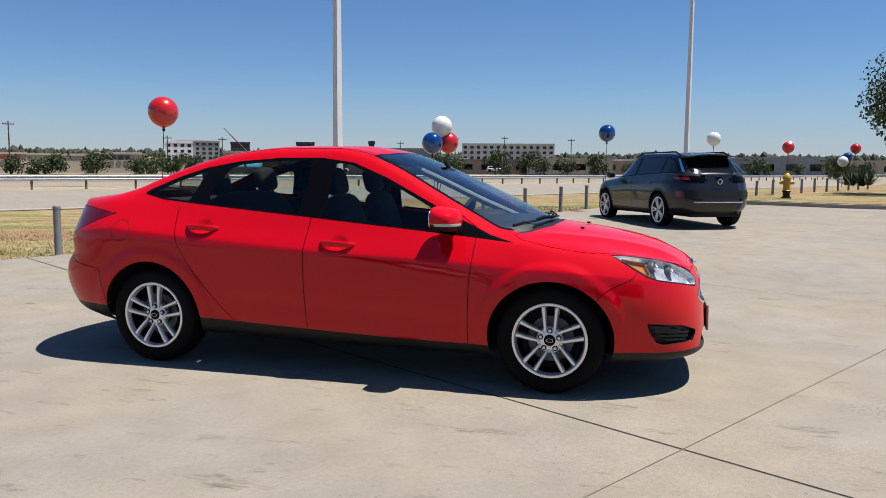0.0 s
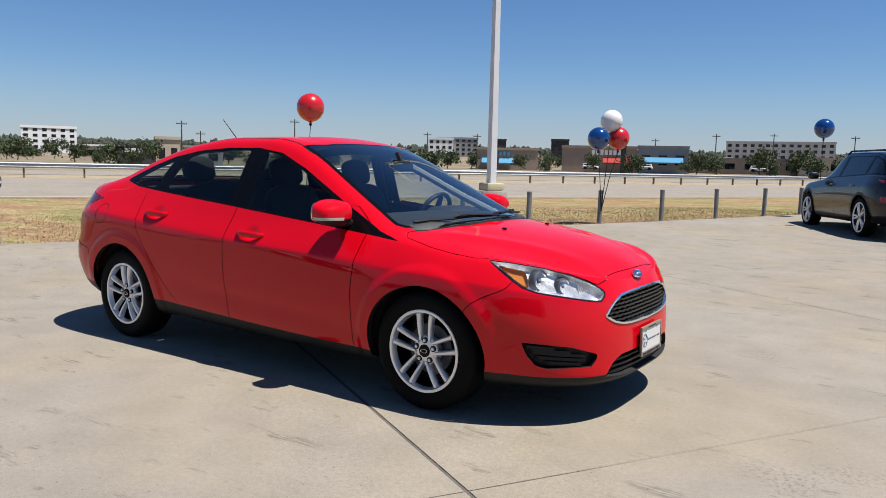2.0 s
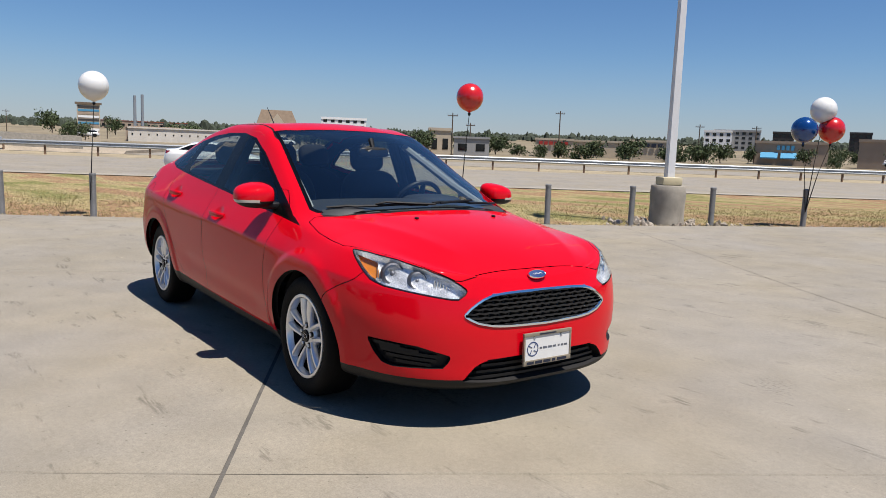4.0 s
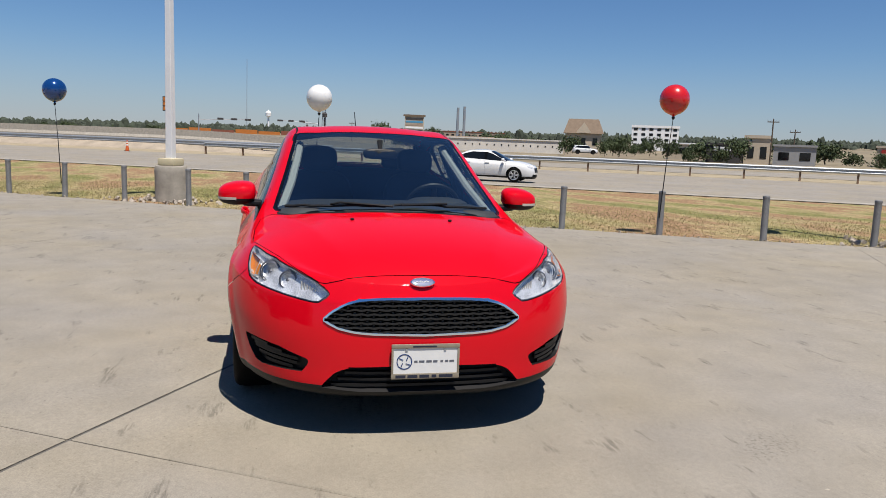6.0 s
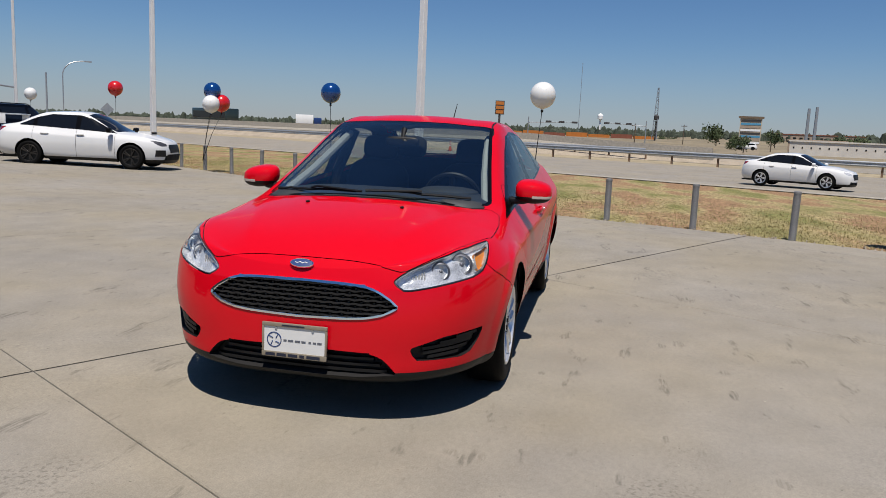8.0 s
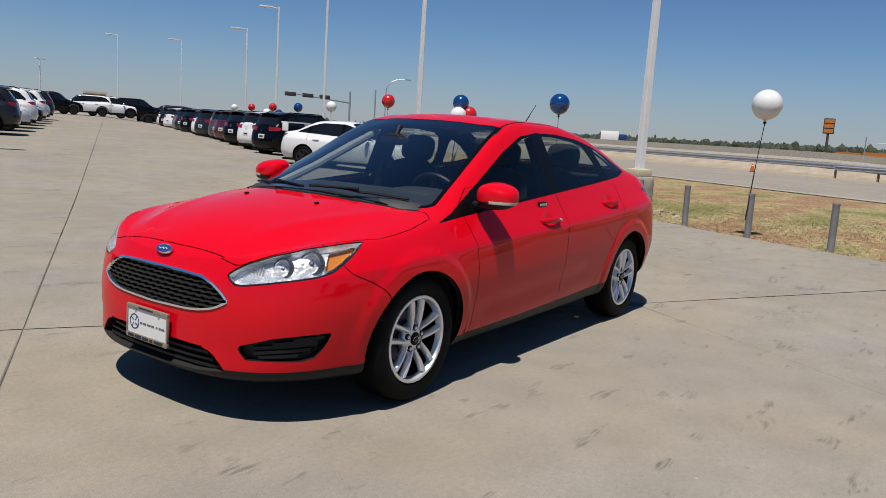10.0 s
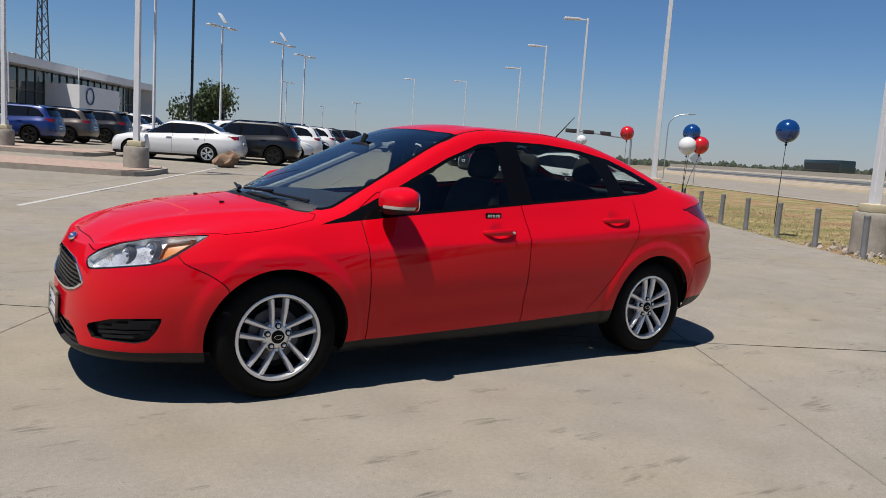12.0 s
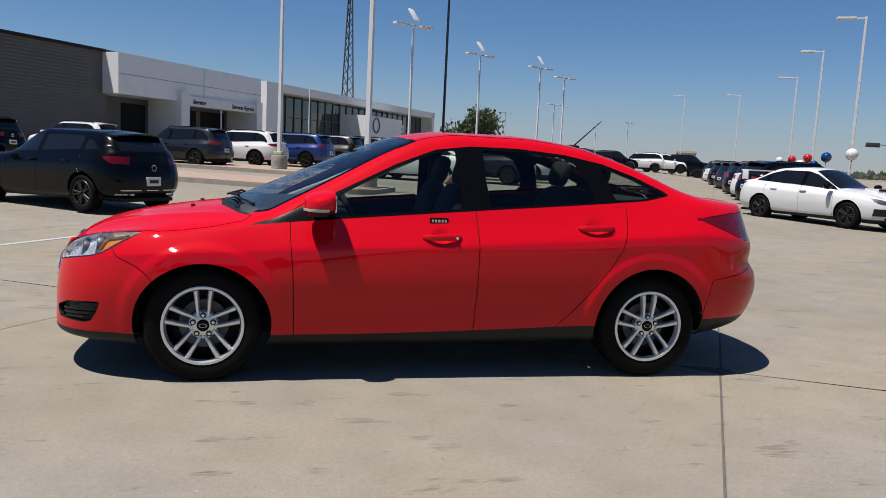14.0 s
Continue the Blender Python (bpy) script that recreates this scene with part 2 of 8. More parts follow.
M = {
    "red": mat("red_paint", (0.50, 0.0010, 0.0075), 0.5, 0.0, 0.02, 2.0, coat=0.62, spec=0.02),
    "black_plastic": mat("black_plastic", (0.0064, 0.0064, 0.00672), 0.5, spec=0.35, var=0.15, scale=20, bump=0.1, bump_scale=400),
    "black_gloss": mat("gloss_black_trim", (0.00256, 0.00256, 0.00288), 0.22, spec=0.15),
    "seam": mat("dark_gap", (0.00384, 0.0032, 0.0032), 0.8),
    "rubber": mat("tyre_rubber", (0.00256, 0.00256, 0.00256), 0.7, spec=0.14, var=0.25, scale=14, bump=0.15, bump_scale=120),
    "alloy": mat("silver_alloy", (0.72, 0.73, 0.75), 0.30, 0.75, 0.05, 15),
    # near-black for rim recesses: the shade behind the spokes put into colour
    "rim_shade": mat("black_alloy", (0.00512, 0.00512, 0.00512), 0.35, 0.3, 0.1, 12),
    "gunmetal": mat("dark_bronze_alloy", (0.034, 0.031, 0.028), 0.38, 0.5, 0.1, 12),
    "dark_metal": mat("dark_brake_metal", (0.10, 0.10, 0.11), 0.5, 0.7, 0.2, 12),
    "chrome": mat("chrome", (0.86, 0.87, 0.88), 0.08, 1.0),
    "interior": mat("dark_cabin_fabric", (0.00576, 0.00576, 0.00512), 0.85, var=0.2, scale=30, bump=0.2, bump_scale=300),
    "dash": mat("dashboard_plastic", (0.0224, 0.02432, 0.02688), 0.6, var=0.1, scale=25, bump=0.15, bump_scale=500),
    "headliner": mat("light_headliner", (0.288, 0.2944, 0.288), 0.9, var=0.05, scale=30),
    "glass": glass_mat("window_glass", (0.88, 0.95, 0.93), 0.93, sheen=0.07, fall=2.5),
    "tint": glass_mat("tinted_glass", (0.90, 0.97, 0.94), 0.80, sheen=0.035, fall=4.5),
    "lens": glass_mat("clear_lens", (0.96, 0.97, 0.98), 0.96),
    "reflector": mat("lamp_reflector", (0.70, 0.70, 0.695), 0.22, 0.5, 0.5, 15, bump=0.5, bump_scale=38),
    "amber": mat("amber_reflector", (0.544, 0.1792, 0.0192), 0.25, coat=0.6),
    "tail": mat("tail_lamp_red", (0.10, 0.002, 0.008), 0.16, var=0.3, scale=9, coat=0.12, spec=0.35),
    "tail_bright": mat("bright_tail_lamp_red", (0.19, 0.005, 0.009), 0.2, var=0.2, scale=9, coat=0.4),
    "white_lens": mat("frosted_lens", (0.448, 0.4352, 0.384), 0.3),
    "blue_enamel": mat("blue_badge_enamel", (0.00768, 0.032, 0.128), 0.45, coat=0.15),
    "grille_bar": mat("satin_grille_plastic", (0.012, 0.012, 0.0125), 0.38, var=0.1, scale=20),
    "plate": mat("white_plate", (0.5928, 0.5928, 0.5776), 0.4, var=0.03, scale=30),
    "plate_frame": mat("weathered_plate_frame", (0.256, 0.2208, 0.1664), 0.35, 0.3, 0.1, 40),
    "text_grey": mat("grey_print", (0.0896, 0.096, 0.1152), 0.6),
    "ink": mat("dark_ink", (0.0128, 0.016, 0.032), 0.6),
    "concrete": concrete_mat("lot_concrete", (0.222, 0.203, 0.174), (62, 0.5, 2.2)),
    "road": concrete_mat("road_concrete", (0.225, 0.206, 0.180), (62, 0.15, 2.0)),
    "grass": grass_mat("dry_grass"),
    "joint": mat("joint_sealant", (0.085, 0.078, 0.068), 0.9, var=0.3, scale=10),
    "steel": mat("galvanised_steel", (0.33, 0.35, 0.37), 0.45, 0.6, 0.2, 6, bump=0.1, bump_scale=40),
    "white_paint": mat("white_pole_paint", (0.608, 0.608, 0.608), 0.4, var=0.05, scale=3),
    "bollard_steel": mat("weathered_bollard_steel", (0.192, 0.1888, 0.1824), 0.5, 0.45, 0.25, 6, bump=0.1, bump_scale=40),
    "beige": mat("beige_base_cover", (0.448, 0.3904, 0.256), 0.6, var=0.08, scale=8),
    "pedestal": mat("rough_pedestal_concrete", (0.2816, 0.256, 0.2144), 0.9, var=0.28, scale=5, bump=0.4, bump_scale=60),
    "rubble": mat("pale_rubble", (0.2816, 0.2432, 0.1984), 0.95, var=0.3, scale=20, bump=0.4, bump_scale=60),
    "black_pole": mat("black_pole_paint", (0.0064, 0.0064, 0.00704), 0.4, var=0.1, scale=3),
    "white_line": mat("worn_white_line", (0.3584, 0.352, 0.3328), 0.85, var=0.12, scale=5),
}

# ---- tools ----


def link_mesh(name, bm, material, parent=None, label="", smooth=True):
    me = bpy.data.meshes.new(name)
    bm.to_mesh(me)
    bm.free()
    for mm in material if isinstance(material, (list, tuple)) else [material]:
        me.materials.append(mm)
    if smooth:
        me.polygons.foreach_set("use_smooth", [True] * len(me.polygons))
        me.set_sharp_from_angle(angle=radians(38))
    ob = new(name, me)
    if parent:
        ob.parent = parent
    if label:
        ob["label"] = label
    return ob


def part(name, bm, material, parent, label="", smooth=True):
    return link_mesh(name, bm, material, parent, label, smooth)


def thing(name, m, label, category, group="", kind=""):
    ob = new(name)
    ob.matrix_world = m
    ob.empty_display_size = 0.2
    return tagged(ob, label, category, group, kind)


def box(bm, x0, x1, y0, y1, z0, z1, bevel=0.0):
    r = bmesh.ops.create_cube(bm, size=1.0, matrix=Matrix.Translation(((x0 + x1) / 2, (y0 + y1) / 2, (z0 + z1) / 2)) @ Matrix.Diagonal((x1 - x0, y1 - y0, z1 - z0, 1)))
    if bevel:
        es = {e for v in r["verts"] for e in v.link_edges}
        bmesh.ops.bevel(bm, geom=list(es), offset=bevel, segments=2, affect="EDGES", profile=0.6)
    return bm


def tube(bm, a, b, r0, r1=None, n=16, caps=True):
    """A straight tapered rod from a to b."""
    a, b = Vector(a), Vector(b)
    r1 = r0 if r1 is None else r1
    q = (b - a).to_track_quat("Z", "Y").to_matrix()
    rings = []
    for p, r in ((a, r0), (b, r1)):
        rings.append([bm.verts.new(p + q @ Vector((r * math.cos(2 * math.pi * k / n), r * math.sin(2 * math.pi * k / n), 0))) for k in range(n)])
    for k in range(n):
        bm.faces.new((rings[0][k], rings[0][(k + 1) % n], rings[1][(k + 1) % n], rings[1][k]))
    if caps:
        bm.faces.new(rings[0][::-1])
        bm.faces.new(rings[1])
    return bm


def pipe(bm, pts, r, n=8):
    """A round bar along points."""
    pts = [Vector(p) for p in pts]
    rings = []
    for k, p in enumerate(pts):
        d = (pts[min(k + 1, len(pts) - 1)] - pts[max(k - 1, 0)]).normalized()
        s = d.cross(Vector((0.13, 0.21, 0.97))).normalized()
        w = d.cross(s)
        rings.append([bm.verts.new(p + (s * math.cos(2 * math.pi * i / n) + w * math.sin(2 * math.pi * i / n)) * r) for i in range(n)])
    for p, q in zip(rings, rings[1:]):
        for i in range(n):
            bm.faces.new((p[i], p[(i + 1) % n], q[(i + 1) % n], q[i]))
    bm.faces.new(rings[0][::-1])
    bm.faces.new(rings[-1])
    return bm


def lathe(bm, profile, n=32, m=None, close=False):
    """Turn (radius, height) pairs round z."""
    m = m or Matrix.Identity(4)
    rings = [[bm.verts.new(m @ Vector((r * math.cos(2 * math.pi * k / n), r * math.sin(2 * math.pi * k / n), h))) for k in range(n)] for r, h in profile]
    pairs = list(zip(rings, rings[1:])) + ([(rings[-1], rings[0])] if close else [])
    for p, q in pairs:
        for k in range(n):
            bm.faces.new((p[k], p[(k + 1) % n], q[(k + 1) % n], q[k]))
    return bm


def prism(bm, outline, h0, h1, m=None):
    """A plate: a flat outline (x, y) raised from h0 to h1."""
    m = m or Matrix.Identity(4)
    lo = [bm.verts.new(m @ Vector((x, y, h0))) for x, y in outline]
    hi = [bm.verts.new(m @ Vector((x, y, h1))) for x, y in outline]
    n = len(outline)
    for k in range(n):
        bm.faces.new((lo[k], lo[(k + 1) % n], hi[(k + 1) % n], hi[k]))
    bm.faces.new(lo[::-1])
    bm.faces.new(hi)
    return bm


def pchip(xs, ys, q):
    """Smooth curve through points that never overshoots."""
    xs, ys, q = np.asarray(xs, float), np.asarray(ys, float), np.asarray(q, float)
    if xs[0] > xs[-1]:
        xs, ys = xs[::-1], ys[::-1]
    h, d = np.diff(xs), np.diff(ys) / np.diff(xs)
    m = np.zeros(len(xs))
    m[0], m[-1] = d[0], d[-1]
    for k in range(1, len(xs) - 1):
        if d[k - 1] * d[k] > 0:
            w1, w2 = 2 * h[k] + h[k - 1], h[k] + 2 * h[k - 1]
            m[k] = (w1 + w2) / (w1 / d[k - 1] + w2 / d[k])
    k = np.clip(np.searchsorted(xs, q) - 1, 0, len(xs) - 2)
    u = np.clip((q - xs[k]) / h[k], 0, 1)
    return ys[k] * (1 + 2 * u) * (1 - u) ** 2 + m[k] * h[k] * u * (1 - u) ** 2 + ys[k + 1] * u * u * (3 - 2 * u) + m[k + 1] * h[k] * u * u * (u - 1)


ALONG = radians(61.3)
UX, UY = math.cos(ALONG), math.sin(ALONG)


def uv(u, v, z=0.0):
    """A place by metres along the road and metres towards it."""
    return Vector((UX * u - UY * v, UY * u + UX * v, z))


def smooth01(q):
    q = np.clip(q, 0, 1)
    return q * q * (3 - 2 * q)


def ground_z(x, y):
    """Height of the land: level round the car, rising gently to the building, the lot's end and the far horizon."""
    r = np.hypot(x, y)
    u, v = UX * x + UY * y, -UY * x + UX * y
    far = smooth01((r - 150) / 450)
    lift = far * (0.0131 * (x * math.cos(radians(115)) + y * math.sin(radians(115))) + 0.0061 * r)
    lot = 0.018 * np.clip(-8 - y, 0, 60) * smooth01((8 - v) / 6)
    end = 0.011 * np.clip(u - 3, 0, 30) * smooth01((20 - v) / 12)
    swell = 0.045 * smooth01((u + 4) / 4) * smooth01((v - 2.5) / 5) * (1 - smooth01((v - 12) / 8))
    dip = -0.25 * smooth01((v - 9) / 17)
    return lift * smooth01(v / 40 + 0.5) + lot + dip + end + swell

# ---- car bodies ----


class Shell:
    """Half of a car's skin (y >= 0), lofted through rails, that can be split along curves."""

    def __init__(self, spec, step=0.02, sub=6):
        xf, xr = spec["front"], spec["rear"]
        fan = 40 if step < 0.03 else 12
        phi = np.radians(np.linspace(0, 90, fan + 1))
        mid = np.linspace(xr, xf, int((xf - xr) / step) + 1)
        rows = []
        edge = spec["edge"]
        ex = ey = None
        for j, rail in enumerate(spec["rails"]):
            pts = np.array(rail["mid"], float)
            y, z = pchip(pts[:, 0], pts[:, 1], mid), pchip(pts[:, 0], pts[:, 2], mid)
            nx, tx = rail["nose"][0], rail["tail"][0]
            pw, pm = spec.get("pow", (0.85, 0.95))
            fx, fy = xf + (nx - xf) * np.sin(phi) ** pm, y[-1] * np.cos(phi) ** pw
            rx, ry = xr + (tx - xr) * np.sin(phi) ** pm, y[0] * np.cos(phi) ** spec.get("rpow", 0.7)
            q = np.linspace(0, 1, fan + 1)
            fz = pchip(np.linspace(0, 1, len(rail["nose"])), [z[-1], *rail["nose"][1:]], q)
            rz = pchip(np.linspace(0, 1, len(rail["tail"])), [z[0], *rail["tail"][1:]], q)
            X = np.r_[rx[:0:-1], mid, fx[1:]]
            Y = np.r_[ry[:0:-1], y, fy[1:]]
            Z = np.r_[rz[:0:-1], z, fz[1:]]
            rows.append(np.stack([X, Y, Z], 1))
            if j == edge:
                ex, ey = X, Y
        for top in spec["tops"]:
            t = np.array(top["line"], float)
            z = pchip(t[:, 0], t[:, 2], ex)
            if top.get("centre"):
                y = ex * 0
            else:
                wide = pchip(t[:, 0], t[:, 1], ex)
                y = np.where(ex > xf, wide[np.argmin(abs(ex - xf))] / ey[np.argmin(abs(ex - xf))] * ey, wide)
                y = np.where(ex < xr, wide[np.argmin(abs(ex - xr))] / ey[np.argmin(abs(ex - xr))] * ey, y)
            rows.append(np.stack([ex, y, z], 1))
        R = np.array(rows)
        out = [R[0]]
        for j in range(len(R) - 1):
            a, b = R[j], R[j + 1]
            la = R[j - 1] if j else 2 * a - b
            lb = R[j + 2] if j + 2 < len(R) else b * np.array([1, -1, 1]) if False else (R[j] * np.array([1, -1, 1]) if j + 2 == len(R) else b)
            k = spec.get("tight", {})
            ta, tb = (b - la) * 0.5 * k.get(j, 1.0), (lb - a) * 0.5 * k.get(j + 1, 1.0)
            for n in range(1, sub + 1):
                u = n / sub
                out.append(a * (1 + 2 * u) * (1 - u) ** 2 + ta * u * (1 - u) ** 2 + b * u * u * (3 - 2 * u) + tb * u * u * (u - 1))
        G = np.array(out)
        G[-1, :, 1] = 0
        G[:, :, 1] = np.maximum(G[:, :, 1], 0)
        G[:, 0, 1] = G[:, -1, 1] = 0
        if "relief" in spec:
            spec["relief"](G)
        if "ridge" in spec:
            (xa, ya), (xb, yb), hi, wd = spec["ridge"]
            yr = ya + (yb - ya) * (G[:, :, 0] - xa) / (xb - xa)
            on = (G[:, :, 0] > xa) & (G[:, :, 2] > 0.72)
            fade = np.clip((G[:, :, 0] - xa) / 0.15, 0, 1) * np.clip((xb + 0.05 - G[:, :, 0]) / 0.2, 0, 1)
            G[:, :, 2] += on * hi * fade * np.clip(1 - abs(G[:, :, 1] - yr) / wd, 0, 1) ** 1.5
            lo = np.clip((0.85 - abs(G[:, :, 0] - 0.05)) / 0.25, 0, 1) * (G[:, :, 1] > 0.6)
            G[:, :, 1] -= lo * 0.010 * np.exp(-(((G[:, :, 2] - 0.425 + 0.05 * G[:, :, 0]) / 0.06) ** 2))
        self.nr, self.ns = G.shape[:2]
        self.V = [tuple(p) for p in G.reshape(-1, 3)]
        du, dv = np.gradient(G, axis=1), np.gradient(G, axis=0)
        N = np.cross(du, dv)
        ln = np.linalg.norm(N, axis=2, keepdims=True)
        N = np.where(ln > 1e-9, N / np.maximum(ln, 1e-12), 0)
        if N[self.nr // 4, self.ns // 2, 1] < 0:
            N = -N
        N[:, 0] = N[:, 2]
        N[:, -1] = N[:, -3]
        N[:, 0, 1] = N[:, -1, 1] = 0
        N[-1, :, 1] = 0
        self.N = [tuple(p) for p in N.reshape(-1, 3)]
        self.F, self.L = [], []
        for r in range(self.nr - 1):
            for s in range(self.ns - 1):
                a = r * self.ns + s
                self.F.append([a, a + 1, a + 1 + self.ns, a + self.ns])
                self.L.append("body")

    def values(self, f):
        return f(np.array(self.V))

    def split(self, f, only=None):
        """Cut every face where f changes sign. only: labels that are cut."""
        w = self.values(f)
        w[abs(w) < 2e-4] = 0
        new_at, F, L = {}, [], []
        val = list(w)
        for face, lab in zip(self.F, self.L):
            s = [val[i] for i in face]
            if (only and lab not in only) or not (min(s) < 0 < max(s)):
                F.append(face)
                L.append(lab)
                continue
            ring = []
            n = len(face)
            for k in range(n):
                i, j = face[k], face[(k + 1) % n]
                ring.append(i)
                if val[i] * val[j] < 0:
                    key = (min(i, j), max(i, j))
                    if key not in new_at:
                        u = val[i] / (val[i] - val[j])
                        p, q = np.array(self.V[i]), np.array(self.V[j])
                        m = np.array(self.N[i]) * (1 - u) + np.array(self.N[j]) * u
                        new_at[key] = len(self.V)
                        self.V.append(tuple(p + (q - p) * u))
                        self.N.append(tuple(m / max(np.linalg.norm(m), 1e-9)))
                        val.append(0.0)
                    ring.append(new_at[key])
            for sign in (1, -1):
                piece = [i for i in ring if val[i] * sign >= 0]
                if len(piece) >= 3 and any(val[i] * sign > 0 for i in piece):
                    F.append(piece)
                    L.append(lab)
        self.F, self.L = F, L

    def centres(self):
        V = np.array(self.V)
        return np.array([V[f].mean(0) for f in self.F])

    def relabel(self, test, label, only=None):
        """Name the faces whose centre passes the test."""
        c = self.centres()
        ok = test(c)
        for k, lab in enumerate(self.L):
            if ok[k] and (not only or lab in only):
                self.L[k] = label

    def islands(self, label):
        """Give each connected patch of a label a name of its own; returns (name, touches the middle) pairs."""
        mine = [k for k, l in enumerate(self.L) if l == label]
        up = {}

        def root(i):
            while up.setdefault(i, i) != i:
                up[i] = up[up[i]]
                i = up[i]
            return i

        for k in mine:
            for i in self.F[k][1:]:
                up[root(i)] = root(self.F[k][0])
        out = {}
        for k in mine:
            r = root(self.F[k][0])
            nm = out.setdefault(r, [f"{label}{len(out)}", False])
            self.L[k] = nm[0]
            nm[1] = nm[1] or min(self.V[i][1] for i in self.F[k]) < 0.004
        return list(out.values())

    def true(self, f, where, only=None):
        """The same cut as a true distance along the skin from the curve f = 0."""
        w = np.where(where(np.array(self.V)), self.values(f), 1.0)
        segs = []
        for face, lab in zip(self.F, self.L):
            if only and lab not in only:
                continue
            hit = []
            for i, j in zip(face, face[1:] + face[:1]):
                if w[i] * w[j] < 0:
                    u = w[i] / (w[i] - w[j])
                    p, q = np.array(self.V[i]), np.array(self.V[j])
                    hit.append(p + (q - p) * u)
            if len(hit) >= 2:
                segs.append((hit[0], hit[1]))

        def g(P):
            v = f(P)
            best = np.full(len(P), 1e9)
            near = np.nonzero(abs(v) < 0.12)[0]
            Q = P[near]
            b = np.full(len(near), 0.12)
            for p, q in segs:
                d = q - p
                u = np.clip(((Q - p) @ d) / max(d @ d, 1e-12), 0, 1)
                b = np.minimum(b, np.linalg.norm(Q - (p + u[:, None] * d), axis=1))
            best[near] = b
            return np.where(v < 0, -best, best)

        return g

    def carve(self, f, label, where, only=None, seam=0.0, seam_label="seam"):
        """Split along f = 0 and name the inside (f < 0); with seam, name a strip that wide round it."""
        g = lambda P: np.where(where(P), f(P), 1.0)  # noqa: E731
        f = self.true(f, where, only) if seam else f
        if seam:
            for o in (-seam / 2, seam / 2):
                self.split(lambda P, o=o: np.where(where(P), f(P) - o, 1.0), only)
        else:
            self.split(g, only)
        self.relabel(lambda C: where(C) & (f(C) < 0), label, only)
        if seam:
            self.relabel(lambda C: where(C) & (abs(f(C)) < seam / 2), seam_label, (only or []) and [*only, label])

    def mesh(self, name, labels, side, material, parent, shift=0.0, label="", thick=0.0, wall=0.0):
        """One object from the faces so named. side: 1 left, -1 right, 0 both."""
        faces = []
        for f, l in zip(self.F, self.L):
            if l in labels:
                a, b, c = (np.array(self.V[f[k]]) for k in (0, len(f) // 3, 2 * len(f) // 3)) if len(f) > 4 else (np.array(self.V[f[k]]) for k in (0, 1, 2))
                d = np.array(self.V[f[-1]])
                nn = np.cross(b - a, c - a) + np.cross(c - a, d - a) * (len(f) == 4)
                faces.append(f if nn @ np.array(self.N[f[1]]) >= 0 else f[::-1])
        if not faces:
            return None
        ids = sorted({i for f in faces for i in f})
        at = {i: k for k, i in enumerate(ids)}
        V, N = np.array([self.V[i] for i in ids]), np.array([self.N[i] for i in ids])
        vs, ns, fs = [], [], []
        for sg in ((1, -1) if side == 0 else (side,)):
            o = len(vs)
            flip = np.array([1, sg, 1])
            vs += list((V + N * shift) * flip)
            ns += list(N * flip)
            fs += [[at[i] + o for i in (f if sg > 0 else f[::-1])] for f in faces]
        if thick:
            o = len(vs)
            vs += [p - q * thick for p, q in zip(vs, ns)]
            ns += [-q for q in ns]
            count = {}
            for f in fs:
                for a, b in zip(f, f[1:] + f[:1]):
                    count[(a, b)] = 1
            rim = [(a, b) for a, b in count if (b, a) not in count]
            fs = fs + [[i + o for i in f[::-1]] for f in fs] + [[b, a, a + o, b + o] for a, b in rim]
        if wall:
            count = {}
            for f in fs:
                for a, b in zip(f, f[1:] + f[:1]):
                    count[(a, b)] = 1
            for a, b in [(a, b) for a, b in count if (b, a) not in count and max(abs(vs[a][1]), abs(vs[b][1])) > 0.006]:
                o = len(vs)
                vs += [vs[a], vs[b], vs[b] + ns[b] * wall, vs[a] + ns[a] * wall]
                side_n = np.cross(vs[b] - vs[a], ns[a])
                side_n = -side_n / max(np.linalg.norm(side_n), 1e-9)
                ns += [side_n] * 4
                fs.append([o + 1, o, o + 3, o + 2])
        me = bpy.data.meshes.new(name)
        me.from_pydata([tuple(v) for v in vs], [], fs)
        me.polygons.foreach_set("use_smooth", [True] * len(me.polygons))
        me.materials.append(material)
        me.normals_split_custom_set_from_vertices([tuple(n) for n in ns])
        ob = new(name, me)
        ob.parent = parent
        if label:
            ob["label"] = label
        return ob


def polygon(points, ax=(0, 2), smooth_n=0, tilt=None):
    """Signed distance to a flat outline: negative inside. ax: which coordinates it is drawn in."""
    P = np.array(points, float)
    if smooth_n:
        n = len(P)
        out = []
        for k in range(n):
            a, b, c, d = P[k - 1], P[k], P[(k + 1) % n], P[(k + 2) % n]
            for i in range(smooth_n):
                u = i / smooth_n
                out.append(0.5 * ((2 * b) + (c - a) * u + (2 * a - 5 * b + 4 * c - d) * u * u + (3 * b - a - 3 * c + d) * u ** 3))
        P = np.array(out)
    A, B = P, np.roll(P, -1, 0)

    def f(V):
        Q = tilt(V) if tilt else V[:, list(ax)]
        best, inside = np.full(len(Q), 1e9), np.zeros(len(Q), bool)
        for a, b in zip(A, B):
            d = b - a
            u = np.clip(((Q - a) @ d) / max(d @ d, 1e-12), 0, 1)
            best = np.minimum(best, np.linalg.norm(Q - (a + u[:, None] * d), axis=1))
            if a[1] != b[1]:
                inside ^= ((Q[:, 1] < a[1]) != (Q[:, 1] < b[1])) & (Q[:, 0] < (b[0] - a[0]) * (Q[:, 1] - a[1]) / (b[1] - a[1]) + a[0])
        return np.where(inside, -best, best)

    return f


def line(points, ax=(2, 0)):
    """f = second coordinate minus a smooth curve of the first."""
    p = np.array(sorted(points), float)
    return lambda V: V[:, ax[1]] - pchip(p[:, 0], p[:, 1], V[:, ax[0]])


